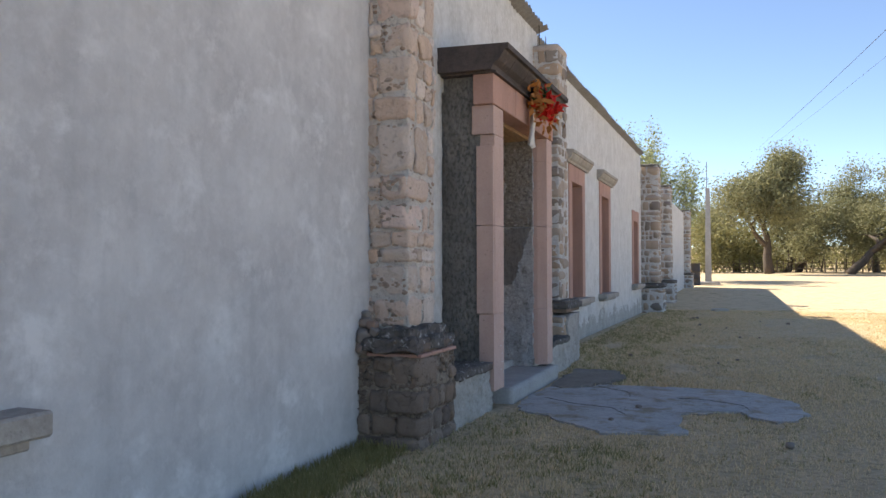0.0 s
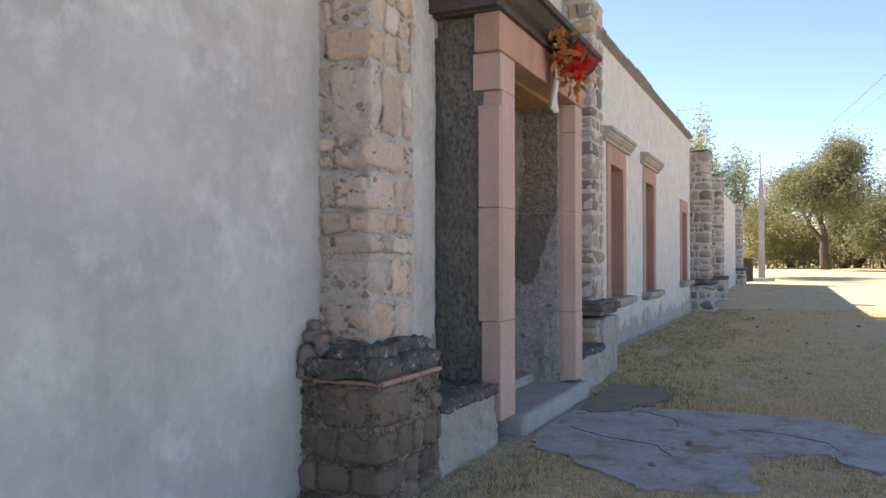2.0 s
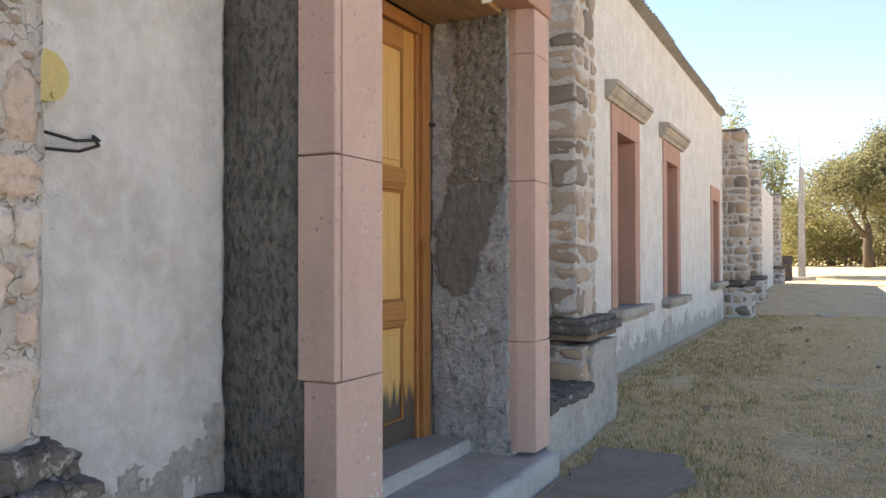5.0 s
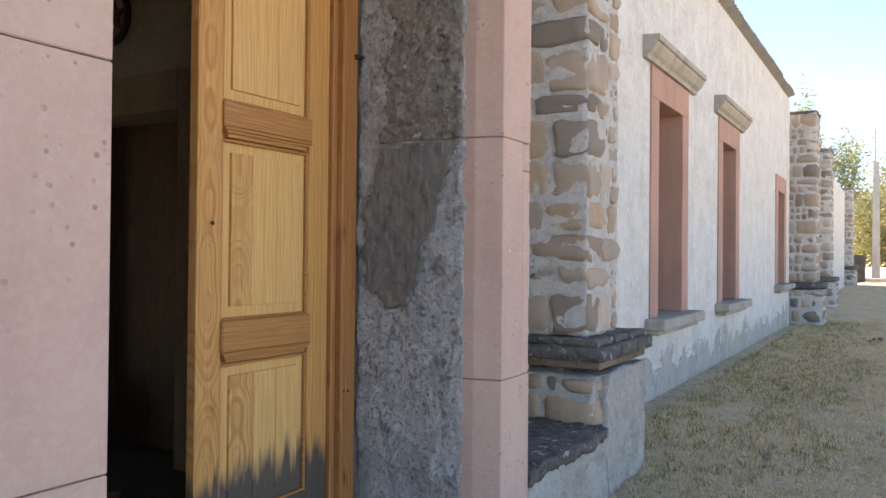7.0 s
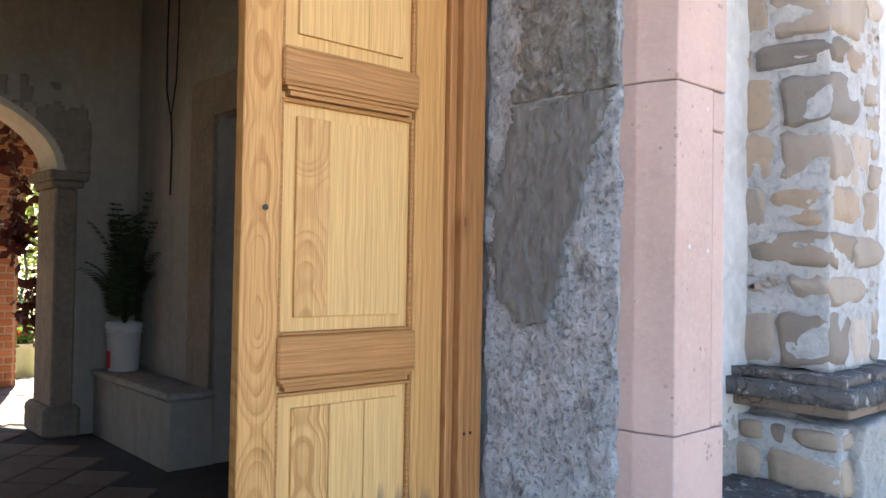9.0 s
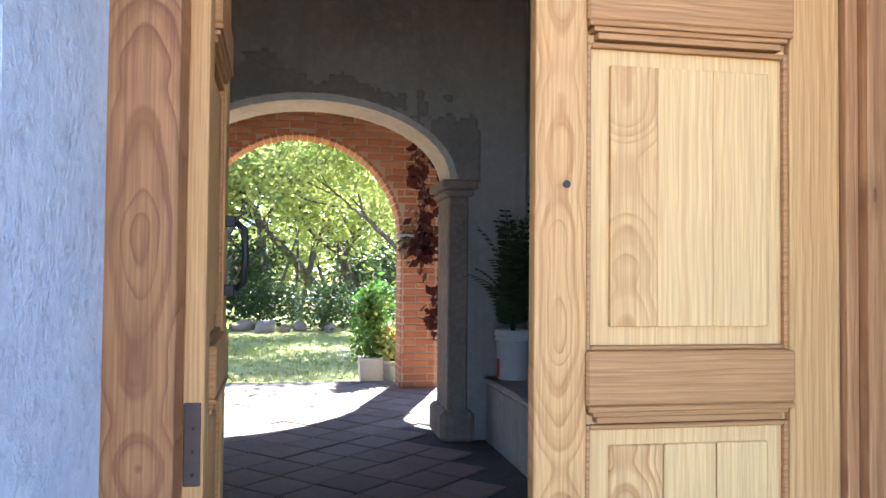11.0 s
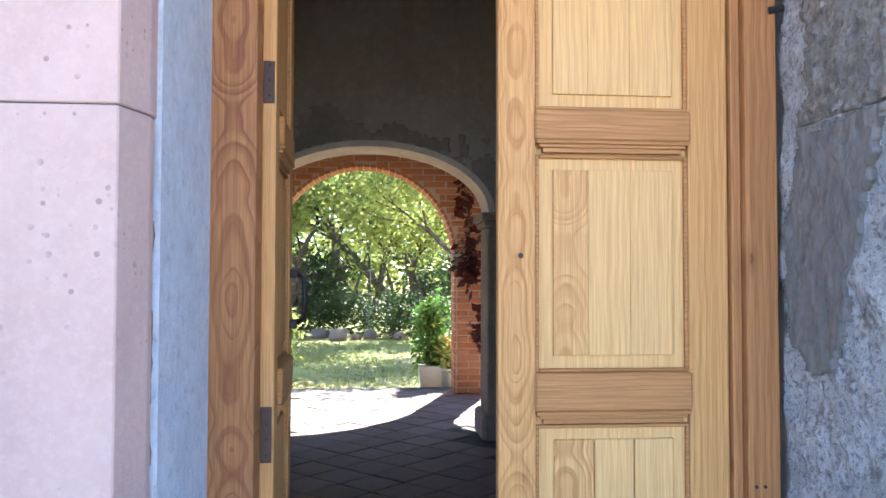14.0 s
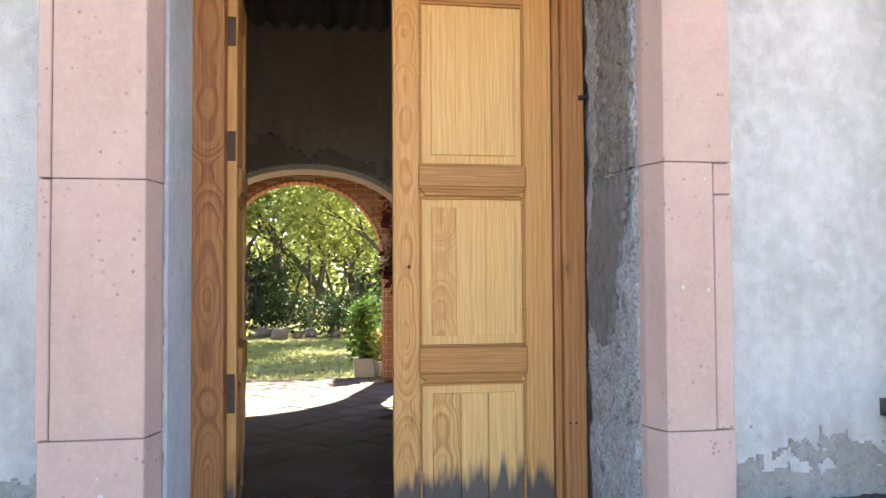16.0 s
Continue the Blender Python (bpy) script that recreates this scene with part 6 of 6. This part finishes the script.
def far_trees():
    lab = "large spreading mesquite tree with dusty olive foliage"
    far = "mesquites by the fence"
    for base, lean, r, ln, seed, n, stems in (((2.2, 80, 0.82), (-0.12, 0, 1), 0.48, 4.3, 3, 40000, 1), ((8.8, 79, 0.80), (0.75, 0, 0.8), 0.46, 4.4, 8, 40000, 1),
                                              ((4.6, 88, 0.9), (0.1, 0, 1), 0.36, 3.6, 14, 26000, 2), ((12.5, 90, 0.9), (-0.15, 0, 1), 0.44, 4.6, 21, 34000, 1),
                                              ((22.8, 88, 0.9), (0.1, 0, 1), 0.44, 4.8, 27, 24000, 1), ((16.5, 84, 0.85), (0.1, 0, 1), 0.40, 4.4, 29, 30000, 1),
                                              ((-0.8, 92, 0.9), (0.1, 0, 1), 0.34, 3.4, 33, 20000, 2)):
        tree("mesquite_tree", lab, base, lean, r, ln, 4, seed, LEAF_MESQ, n, (0.7, 0.7, 0.55), 0.105, 0.95, 0.0, stems, group=far, hang=2.6)
    thin = "thin airy tree with sparse pale green leaves behind the house"
    tree("slender_tree", thin, (-5.7, 60, 0.4), (-0.06, 0, 1), 0.13, 4.9, 3, 5, LEAF_PALE, 7500, (0.3, 0.3, 0.4), 0.085, 0.42, 0.14, 2)
    tree("slender_tree", thin, (-6.9, 62, 0.4), (-0.05, 0, 1), 0.14, 4.3, 3, 6, LEAF_PALE, 9000, (0.4, 0.4, 0.4), 0.09, 0.5, 0.12, 2)
    # scrub behind and beside the fence
    g = np.random.default_rng(17)
    rnd = random.Random(17)
    c = []
    for k in range(150):
        x, y = rnd.uniform(-16, 66), rnd.uniform(91, 118)
        h = rnd.uniform(1.8, 6.4)
        for q in range(9):
            c.append((x + rnd.gauss(0, 1.2), y + rnd.gauss(0, 1.2), ground_z(y) + h * rnd.uniform(0.15, 1.0)))
    for k in range(18):
        x, y = rnd.uniform(-5.5, 3.5), rnd.uniform(83, 92)
        for q in range(9):
            c.append((x + rnd.gauss(0, 0.8), y + rnd.gauss(0, 0.8), ground_z(y) + rnd.uniform(0.5, 5.0)))
    sc = new("scrub", leaves(g, c, 110000, (0.8, 0.8, 0.55), 0.14).mesh("scrub", LEAF_DUST))
    tagged(sc, "dusty yellow-green thorn scrub beyond the fence", "bushes", kind="stuff")
    w = Shape()
    for k in range(150):
        x, y = rnd.uniform(-14, 62), rnd.uniform(86, 114)
        p = Vector((x, y, ground_z(y) - 0.1))
        d = Vector((rnd.gauss(0, 0.35), rnd.gauss(0, 0.35), 1))
        w.tube([p, p + d * 1.2, p + d * 2.2 + Vector((rnd.gauss(0, 0.3), 0, 0))], [0.07, 0.05, 0.02], 5)
    tagged(new("scrub_stems", w.mesh("scrub_stems", BARK)), "grey stems in the thorn scrub", "bushes", kind="stuff")


far_trees()


def fence():
    rnd = random.Random(12)
    f = thing("fence", "crooked old wooden pole fence along the yard's end", "fence")
    x = -7.0
    post = Shape().tube([(0, 0, -0.3), (0.02, 0, 0.6), (-0.02, 0.01, 1.35)], [0.075, 0.07, 0.055], 6).mesh("post", FENCEWOOD, True)
    while x < 62:
        y = 86 + 0.6 * math.sin(x * 0.2)
        ob = new("post", post)
        ob.parent = f
        ob.matrix_world = pose(x, y, ground_z(y), rnd.uniform(-5, 5), rnd.uniform(-5, 5), rnd.uniform(0, 180)) @ Matrix.Diagonal((1, 1, rnd.uniform(0.8, 1.15), 1))
        x += rnd.uniform(0.4, 1.1)
    for z in (0.45, 0.95):
        for k in range(17):
            a, b = -7 + 4 * k, -3 + 4 * k + 0.3
            part("rail", Shape().tube([(a, 86 + 0.6 * math.sin(a * 0.2), ground_z(86) + z + rnd.uniform(-0.08, 0.08)), (b, 86 + 0.6 * math.sin(b * 0.2), ground_z(86) + z + rnd.uniform(-0.08, 0.08))], [0.05, 0.04], 5), FENCEWOOD, f)


fence()
# far field behind the fence
structure("backdrop_field", Shape().prism([(116, 0.5), (119, 1.6), (320, 9), (320, 0)], -120, 200, "x"), GROUND, "pale rising field behind the scrub", "field")

pole = thing("concrete_post", "tall grey concrete post with a thin rod on top", "post")
zb = ground_z(53)
part("shaft", Shape().add([(-2.1 + sx * w, 53 + sy * w, z) for w, z in ((0.20, zb - 0.2), (0.13, zb + 6.2)) for sx, sy in ((-1, -1), (1, -1), (1, 1), (-1, 1))],
                          [(0, 3, 2, 1), (4, 5, 6, 7), (0, 1, 5, 4), (1, 2, 6, 5), (2, 3, 7, 6), (3, 0, 4, 7)]), CONCRETE, pole)
part("rod", Shape().tube([(-2.15, 53, zb + 6.1), (-2.15, 53, zb + 7.9)], [0.025, 0.018], 6), HINGE, pole)
part("base_block", Shape().box(-2.7, -1.4, 52.6, 53.5, zb - 0.2, zb + 0.2, 0.05), CONCRETE, pole)
drum = thing("steel_drum", "dark steel drum standing beside the concrete post", "drum")
part("body", Shape().lathe((-2.96, 52, ground_z(52)), [(0.42, -0.05), (0.44, 0), (0.42, 0.02), (0.42, 0.45), (0.44, 0.47), (0.42, 0.49), (0.42, 0.9), (0.44, 0.92), (0.42, 0.94), (0.42, 1.34), (0.44, 1.38), (0.39, 1.38), (0.38, 1.3)], 20), DRUM, drum, "", True)
lines = thing("power_lines", "thin black power lines crossing the sky", "cable")
for k in range(2):
    a, b = Vector((2.0 + 0.7 * k, 112, 17.5 - 0.5 * k)), Vector((8.5 + 0.9 * k, -6, 9.0 - 0.5 * k))
    pts = [a.lerp(b, i / 24) - Vector((0, 0, 4 * 0.35 * (i / 24) * (1 - i / 24))) for i in range(25)]
    part("wire", Shape().tube(pts, [0.014 if k == 0 else 0.008] * 25, 5), CABLE, lines)


# ---------------------------------------------------------------- garden behind the porch
s = Shape()
for i in range(25):
    for j in range(31):
        x, y = -26 + 16.45 * i / 24, -6 + 28 * j / 30
        s.v.append((x, y, 0.165 + 0.03 * mnoise.noise(Vector((x * 0.6, y * 0.6, 1)))))
for i in range(24):
    for j in range(30):
        s.f.append((i * 31 + j, (i + 1) * 31 + j, (i + 1) * 31 + j + 1, i * 31 + j + 1))
structure("garden_ground", s, LAWN, "sunlit green lawn with dry patches", "lawn", True)
grass_field("lawn_grass", "short bright green lawn grass", leafy("lawn_blade", [(0.20, 0.26, 0.05), (0.27, 0.30, 0.07), (0.30, 0.28, 0.11)]), 7000, -16.5, -10.0, 4.0, 12.5, 0.04, 7, None, 0.17)


def pot(x, y, z, r, h, square, label, leafmat, n, hh, sp, seed, flowers=None):
    g = np.random.default_rng(seed)
    t = thing("potted_plant", label, "potted plant", "pots by the brick column")
    if square:
        part("pot", Shape().add([(x + sx * w, y + sy * w, z + q) for w, q in ((r * 0.85, 0), (r, h)) for sx, sy in ((-1, -1), (1, -1), (1, 1), (-1, 1))],
                                [(0, 3, 2, 1), (4, 5, 6, 7), (0, 1, 5, 4), (1, 2, 6, 5), (2, 3, 7, 6), (3, 0, 4, 7)]), WHITEPOT, t)
    else:
        part("pot", Shape().lathe((x, y, z), [(r * 0.8, 0), (r * 0.95, h * 0.85), (r * 1.05, h * 0.86), (r * 1.05, h), (r * 0.9, h), (r * 0.85, h * 0.9)], 18), WHITEPOT, t, "", True)
    c = [(x + g.normal(0, sp * 0.6), y + g.normal(0, sp * 0.6), z + h + hh * g.random()) for k in range(40)]
    part("foliage", leaves(g, c, n, (sp * 0.35, sp * 0.35, hh * 0.08), 0.035, 0.9, 2.4), leafmat, t)
    st = Shape()
    for q in c[:18]:
        st.tube([(x + g.normal(0, r * 0.3), y + g.normal(0, r * 0.3), z + h * 0.8), q], [0.006, 0.003], 4)
    part("stems", st, LEAF_DARK, t)
    if flowers:
        for q in [q for q in c if q[2] > z + h + hh * 0.7][:6] or c[:4]:
            part("blossom", leaves(g, [q], 14, (0.02, 0.02, 0.015), 0.025, 1, 1.4), flowers, t, "small orange-red blossom")


pot(-9.85, 9.05, 0.165, 0.15, 0.28, True, "tall green plant in a square white pot", LEAF_POT, 1500, 0.72, 0.13, 31)
pot(-9.72, 9.26, 0.165, 0.10, 0.26, False, "yellow-green plant with orange flowers in a white pot", LEAF_LIME, 500, 0.36, 0.12, 32, PETAL_RED)
pot(-10.1, 9.95, 0.165, 0.16, 0.36, False, "low green plant in a white bucket", LEAF_POT, 300, 0.15, 0.12, 33, PETAL_RED)
pot(-10.6, 7.2, 0.165, 0.15, 0.26, False, "leafy bright shrub in a white pot", LEAF_LIME, 1200, 0.6, 0.2, 34)


def vine(c, n, seed):
    g = np.random.default_rng(seed)
    t = thing("hanging_vine", "hanging dark red-leaved plant in the porch arch", "plant", "hanging red plants")
    part("foliage", leaves(g, c, n, (0.05, 0.04, 0.05), 0.05, 0.6, 1.7, 0.6), LEAF_RED, t)
    part("stem", Shape().tube([(c[0][0], c[0][1], c[0][2] + 0.2)] + list(c), [0.008] * (len(c) + 1), 5), TWIG, t)


vine([(-7.35, 9.16, 2.30), (-7.35, 9.16, 2.15), (-7.36, 9.20, 2.0), (-7.36, 9.18, 1.85), (-7.35, 9.22, 1.72), (-7.36, 9.16, 1.62), (-7.36, 9.25, 1.6), (-7.36, 9.22, 1.5)], 260, 41)
vine([(-7.36, 9.36, 1.30), (-7.36, 9.34, 1.2), (-7.36, 9.31, 1.08), (-7.36, 9.33, 0.98), (-7.36, 9.37, 0.85)], 130, 42)
shelf = thing("wall_planter", "small green plant in a wall pot on the brick column", "potted plant")
part("ledge", Shape().box(-9.0, -8.88, 9.18, 9.50, 1.72, 1.745, 0.004), WHITEPOT, shelf, "narrow white ledge")
part("pot", Shape().box(-8.99, -8.89, 9.22, 9.46, 1.55, 1.715, 0.01), COBBLE, shelf, "dark grey hanging pot")
part("foliage", leaves(np.random.default_rng(44), [(-8.92, 9.28, 1.62), (-8.90, 9.40, 1.60), (-8.90, 9.34, 1.68)], 110, (0.03, 0.06, 0.05), 0.03, 0.8, 2, 0.4), LEAF_DARK, shelf)
ys = thing("garden_stone", "upright rounded pale yellow stone in the garden", "stone")
part("stone", Shape().lathe((-12.0, 9.87, 0.15), [(0.15, 0), (0.17, 0.3), (0.165, 0.6), (0.13, 0.8), (0.07, 0.92), (0.01, 0.96)], 12), YELLOWSTONE, ys, "", True)


def garden():
    # leaf colours carry the light: raised lime for backlit crowns, dark for shade
    lit, dim = "garden tree with yellow-green crown, backlight put into its leaf colour", "many-stemmed garden tree, shade put into its dark leaf colour"
    tree("garden_tree", lit, (-15.0, 10.4, 0.1), (0.1, -0.40, 1), 0.12, 2.0, 4, 51, LEAF_LIME, 12000, (0.35, 0.35, 0.3), 0.05, 0.9, 0.02, group="garden trees")
    tree("garden_tree", lit, (-22.0, 5.2, 0.1), (0.1, 0.15, 1), 0.2, 2.6, 4, 52, LEAF_LIME, 16000, (0.5, 0.5, 0.4), 0.07, 0.9, 0.02, group="garden trees")
    tree("garden_tree", lit, (-23.0, 9.0, 0.1), (0.2, -0.1, 1), 0.2, 2.7, 4, 55, LEAF_LIME, 17000, (0.5, 0.5, 0.4), 0.07, 0.9, 0.02, group="garden trees")
    tree("garden_tree", lit, (-27, 7.4, 0.1), (0.1, -0.1, 1), 0.22, 3.3, 4, 57, LEAF_LIME, 14000, (0.6, 0.6, 0.5), 0.09, 0.9, 0.02, group="garden trees")
    tree("garden_tree", lit, (-18.8, 6.0, 0.1), (0.1, 0.25, 1), 0.15, 2.3, 4, 58, LEAF_LIME, 15000, (0.4, 0.4, 0.35), 0.06, 0.9, 0.0, group="garden trees")
    tree("garden_tree", lit, (-19.5, 9.6, 0.1), (0.1, -0.1, 1), 0.15, 2.2, 4, 59, LEAF_LIME, 15000, (0.4, 0.4, 0.35), 0.06, 0.9, 0.0, group="garden trees")
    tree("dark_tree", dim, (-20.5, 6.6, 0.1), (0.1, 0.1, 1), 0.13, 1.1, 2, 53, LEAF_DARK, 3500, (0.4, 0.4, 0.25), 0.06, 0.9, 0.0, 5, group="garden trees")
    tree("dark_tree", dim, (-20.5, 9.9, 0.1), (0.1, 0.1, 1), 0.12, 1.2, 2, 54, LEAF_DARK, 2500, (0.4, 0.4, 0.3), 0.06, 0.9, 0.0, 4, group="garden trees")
    tree("bare_shrub", "grey leafless shrub of thin upright stems", (-13.5, 6.7, 0.1), (0.0, 0.0, 1), 0.035, 0.9, 2, 56, LEAF_DUST, 150, (0.1, 0.1, 0.1), 0.04, 0.4, 0.12, 9)
    rnd = random.Random(61)
    row = thing("rock_border", "row of pale rocks edging the garden bed", "rocks")
    for k in range(34):
        x, y = -17.2 + rnd.gauss(0, 0.35), 3.5 + 8.5 * rnd.random()
        if 6.4 < y < 7.3 and k % 3:
            continue
        r = rnd.uniform(0.09, 0.19)
        ob = new("rock", stone_mesh(rnd.randrange(9), COBBLE, 1, 0.85, 0.1))
        ob.parent = row
        ob.matrix_world = pose(x, y, 0.17 + r * 0.5, rnd.uniform(0, 30), 0, rnd.uniform(0, 180)) @ Matrix.Diagonal((r * 2, r * 1.7, r * 1.5, 1))
    c = []
    g = np.random.default_rng(62)
    for k in range(60):
        x, y = -18.4 + rnd.gauss(0, 0.7), rnd.uniform(2, 14)
        for q in range(6):
            c.append((x + rnd.gauss(0, 0.25), y + rnd.gauss(0, 0.25), 0.2 + rnd.uniform(0.1, 0.85)))
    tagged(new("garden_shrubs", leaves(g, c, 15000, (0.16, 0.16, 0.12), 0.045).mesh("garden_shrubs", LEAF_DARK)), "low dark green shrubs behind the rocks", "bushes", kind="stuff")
    c = []
    for k in range(170):
        x, y = rnd.uniform(-38, -27), rnd.uniform(-14, 30)
        h = rnd.uniform(2.5, 10.0)
        for q in range(8):
            c.append((x + rnd.gauss(0, 0.9), y + rnd.gauss(0, 0.9), h * rnd.uniform(0.1, 1.0)))
    tagged(new("garden_thicket", leaves(g, c, 80000, (0.6, 0.6, 0.5), 0.14).mesh("garden_thicket", LEAF_LIME)), "dense green thicket closing the garden", "bushes", kind="stuff")
    w = Shape()
    for k in range(60):
        p = Vector((rnd.uniform(-30, -18.5), rnd.uniform(-4, 18), 0))
        d = Vector((rnd.gauss(0, 0.25), rnd.gauss(0, 0.25), 1))
        w.tube([p, p + d, p + d * 2.0 + Vector((0, rnd.gauss(0, 0.3), 0)), p + d * 3.2], [0.06, 0.05, 0.035, 0.015], 5)
    tagged(new("thicket_stems", w.mesh("thicket_stems", BARK)), "dark stems in the thicket", "bushes", kind="stuff")


garden()
part("garden_bench", Shape().box(-19.3, -19.0, 8.1, 9.9, 0.72, 0.78, 0.01).box(-19.25, -19.05, 8.2, 8.3, 0.1, 0.72).box(-19.25, -19.05, 9.7, 9.8, 0.1, 0.72), WHITEPOT)
tagged(bpy.data.objects["garden_bench"], "low white bench among the garden shrubs", "bench")


# ---------------------------------------------------------------- pieces of floor and brickwork
def tiles():
    size, gap = 0.285, 0.012
    half = (size - gap) / 2
    shapes = []
    for k in range(4):
        rnd = random.Random(70 + k)
        s = Shape().box(-half, half, -half, half, -0.02, 0.0, 0.005)
        s.v = [(x + rnd.uniform(-0.004, 0.004), y + rnd.uniform(-0.004, 0.004), z) for x, y, z in s.v]
        shapes.append(s.mesh("tile", TERRACOTTA))
    rnd = random.Random(75)
    for i in range(-40, 40):
        for j in range(-40, 40):
            x, y = -6.2 + (i - j) * size * 0.7071, 8.35 + (i + j) * size * 0.7071
            inside = (-6.55 < x < -3.35 and 7.08 < y < 9.25) or (-9.45 < x < -6.5 and 7.55 < y < 9.12 if x > -7.2 else -9.42 < x <= -7.2 and 6.2 < y < 11.6)
            if not inside:
                continue
            z = FZ + rnd.uniform(-0.003, 0.003)
            ob = new("tile", shapes[rnd.randrange(4)])
            ob.parent = floor
            ob.matrix_world = pose(x, y, z, rnd.uniform(-0.5, 0.5), rnd.uniform(-0.5, 0.5), 45 + rnd.uniform(-0.6, 0.6))


tiles()


def bricks():
    rnd = random.Random(90)
    me = {}
    def brick(w):
        k = round(w, 2)
        if k not in me:
            me[k] = Shape().box(-0.004, 0.010, -k / 2, k / 2, -0.0275, 0.0275, 0.004).mesh("brick", BRICK)
        return me[k]
    far = Shape()
    def outside(y, z, m):
        for cy, a, zs, b in ARCHES:
            if abs(y - cy) < a + m and (z < zs or ((y - cy) / (a + m)) ** 2 + ((z - zs) / (b + m)) ** 2 < 1):
                return False
        return True
    row, z = 0, FZ + 0.03
    n = 0
    while z < 3.2:
        y = 3.4 + (0.125 if row % 2 else 0)
        while y < 12.9:
            w = 0.235
            yc = y + w / 2
            # trim against the arches, in steps
            ok = [outside(y + w * q, z, 0.02 if z < 1.7 else 0.02) for q in (0.02, 0.25, 0.5, 0.75, 0.98)]
            if any(ok):
                lo, hi = min(i for i in range(5) if ok[i]), max(i for i in range(5) if ok[i])
                a, b = y + w * (0, 0.25, 0.5, 0.75, 0.98)[lo], y + w * (0.02, 0.25, 0.5, 0.75, 1.0)[hi]
                if b - a > 0.035:
                    if 8.3 < a < 9.62 and n < 290:
                        ob = new("brick", brick(b - a))
                        ob.parent = porch
                        ob.matrix_world = pose(-9.004 + rnd.uniform(-0.003, 0.003), (a + b) / 2, z, 0, 0, rnd.uniform(-0.6, 0.6))
                        n += 1
                    else:
                        far.box(-9.008, -8.995, a, b, z - 0.0275, z + 0.0275)
            y += w + 0.015
        z += 0.070
        row += 1
    # the soffit and the sides of the openings
    for cy, a, zs, b in ARCHES:
        for k in range(44):
            t0 = math.pi * (k + 0.1) / 44
            t1 = math.pi * (k + 0.9) / 44
            p = []
            for x in (-9.34, -9.0):
                for rr in (a - 0.012, a + 0.02):
                    for t in (t0, t1):
                        p.append((x, cy + rr * math.cos(t), zs + (b + rr - a) * math.sin(t)))
            far.add(p, [(0, 1, 3, 2), (4, 6, 7, 5), (0, 4, 5, 1), (2, 3, 7, 6), (0, 2, 6, 4), (1, 5, 7, 3)])
        z = FZ + 0.03
        while z < zs - 0.03:
            for sg in (-1, 1):
                ye = cy + sg * a
                far.box(-9.34, -9.003, ye - 0.008, ye + 0.008, z - 0.0275, z + 0.0275)
            z += 0.07
    tagged(part("brick_courses", far, BRICK_ISLAND, porch), kind="stuff")


bricks()
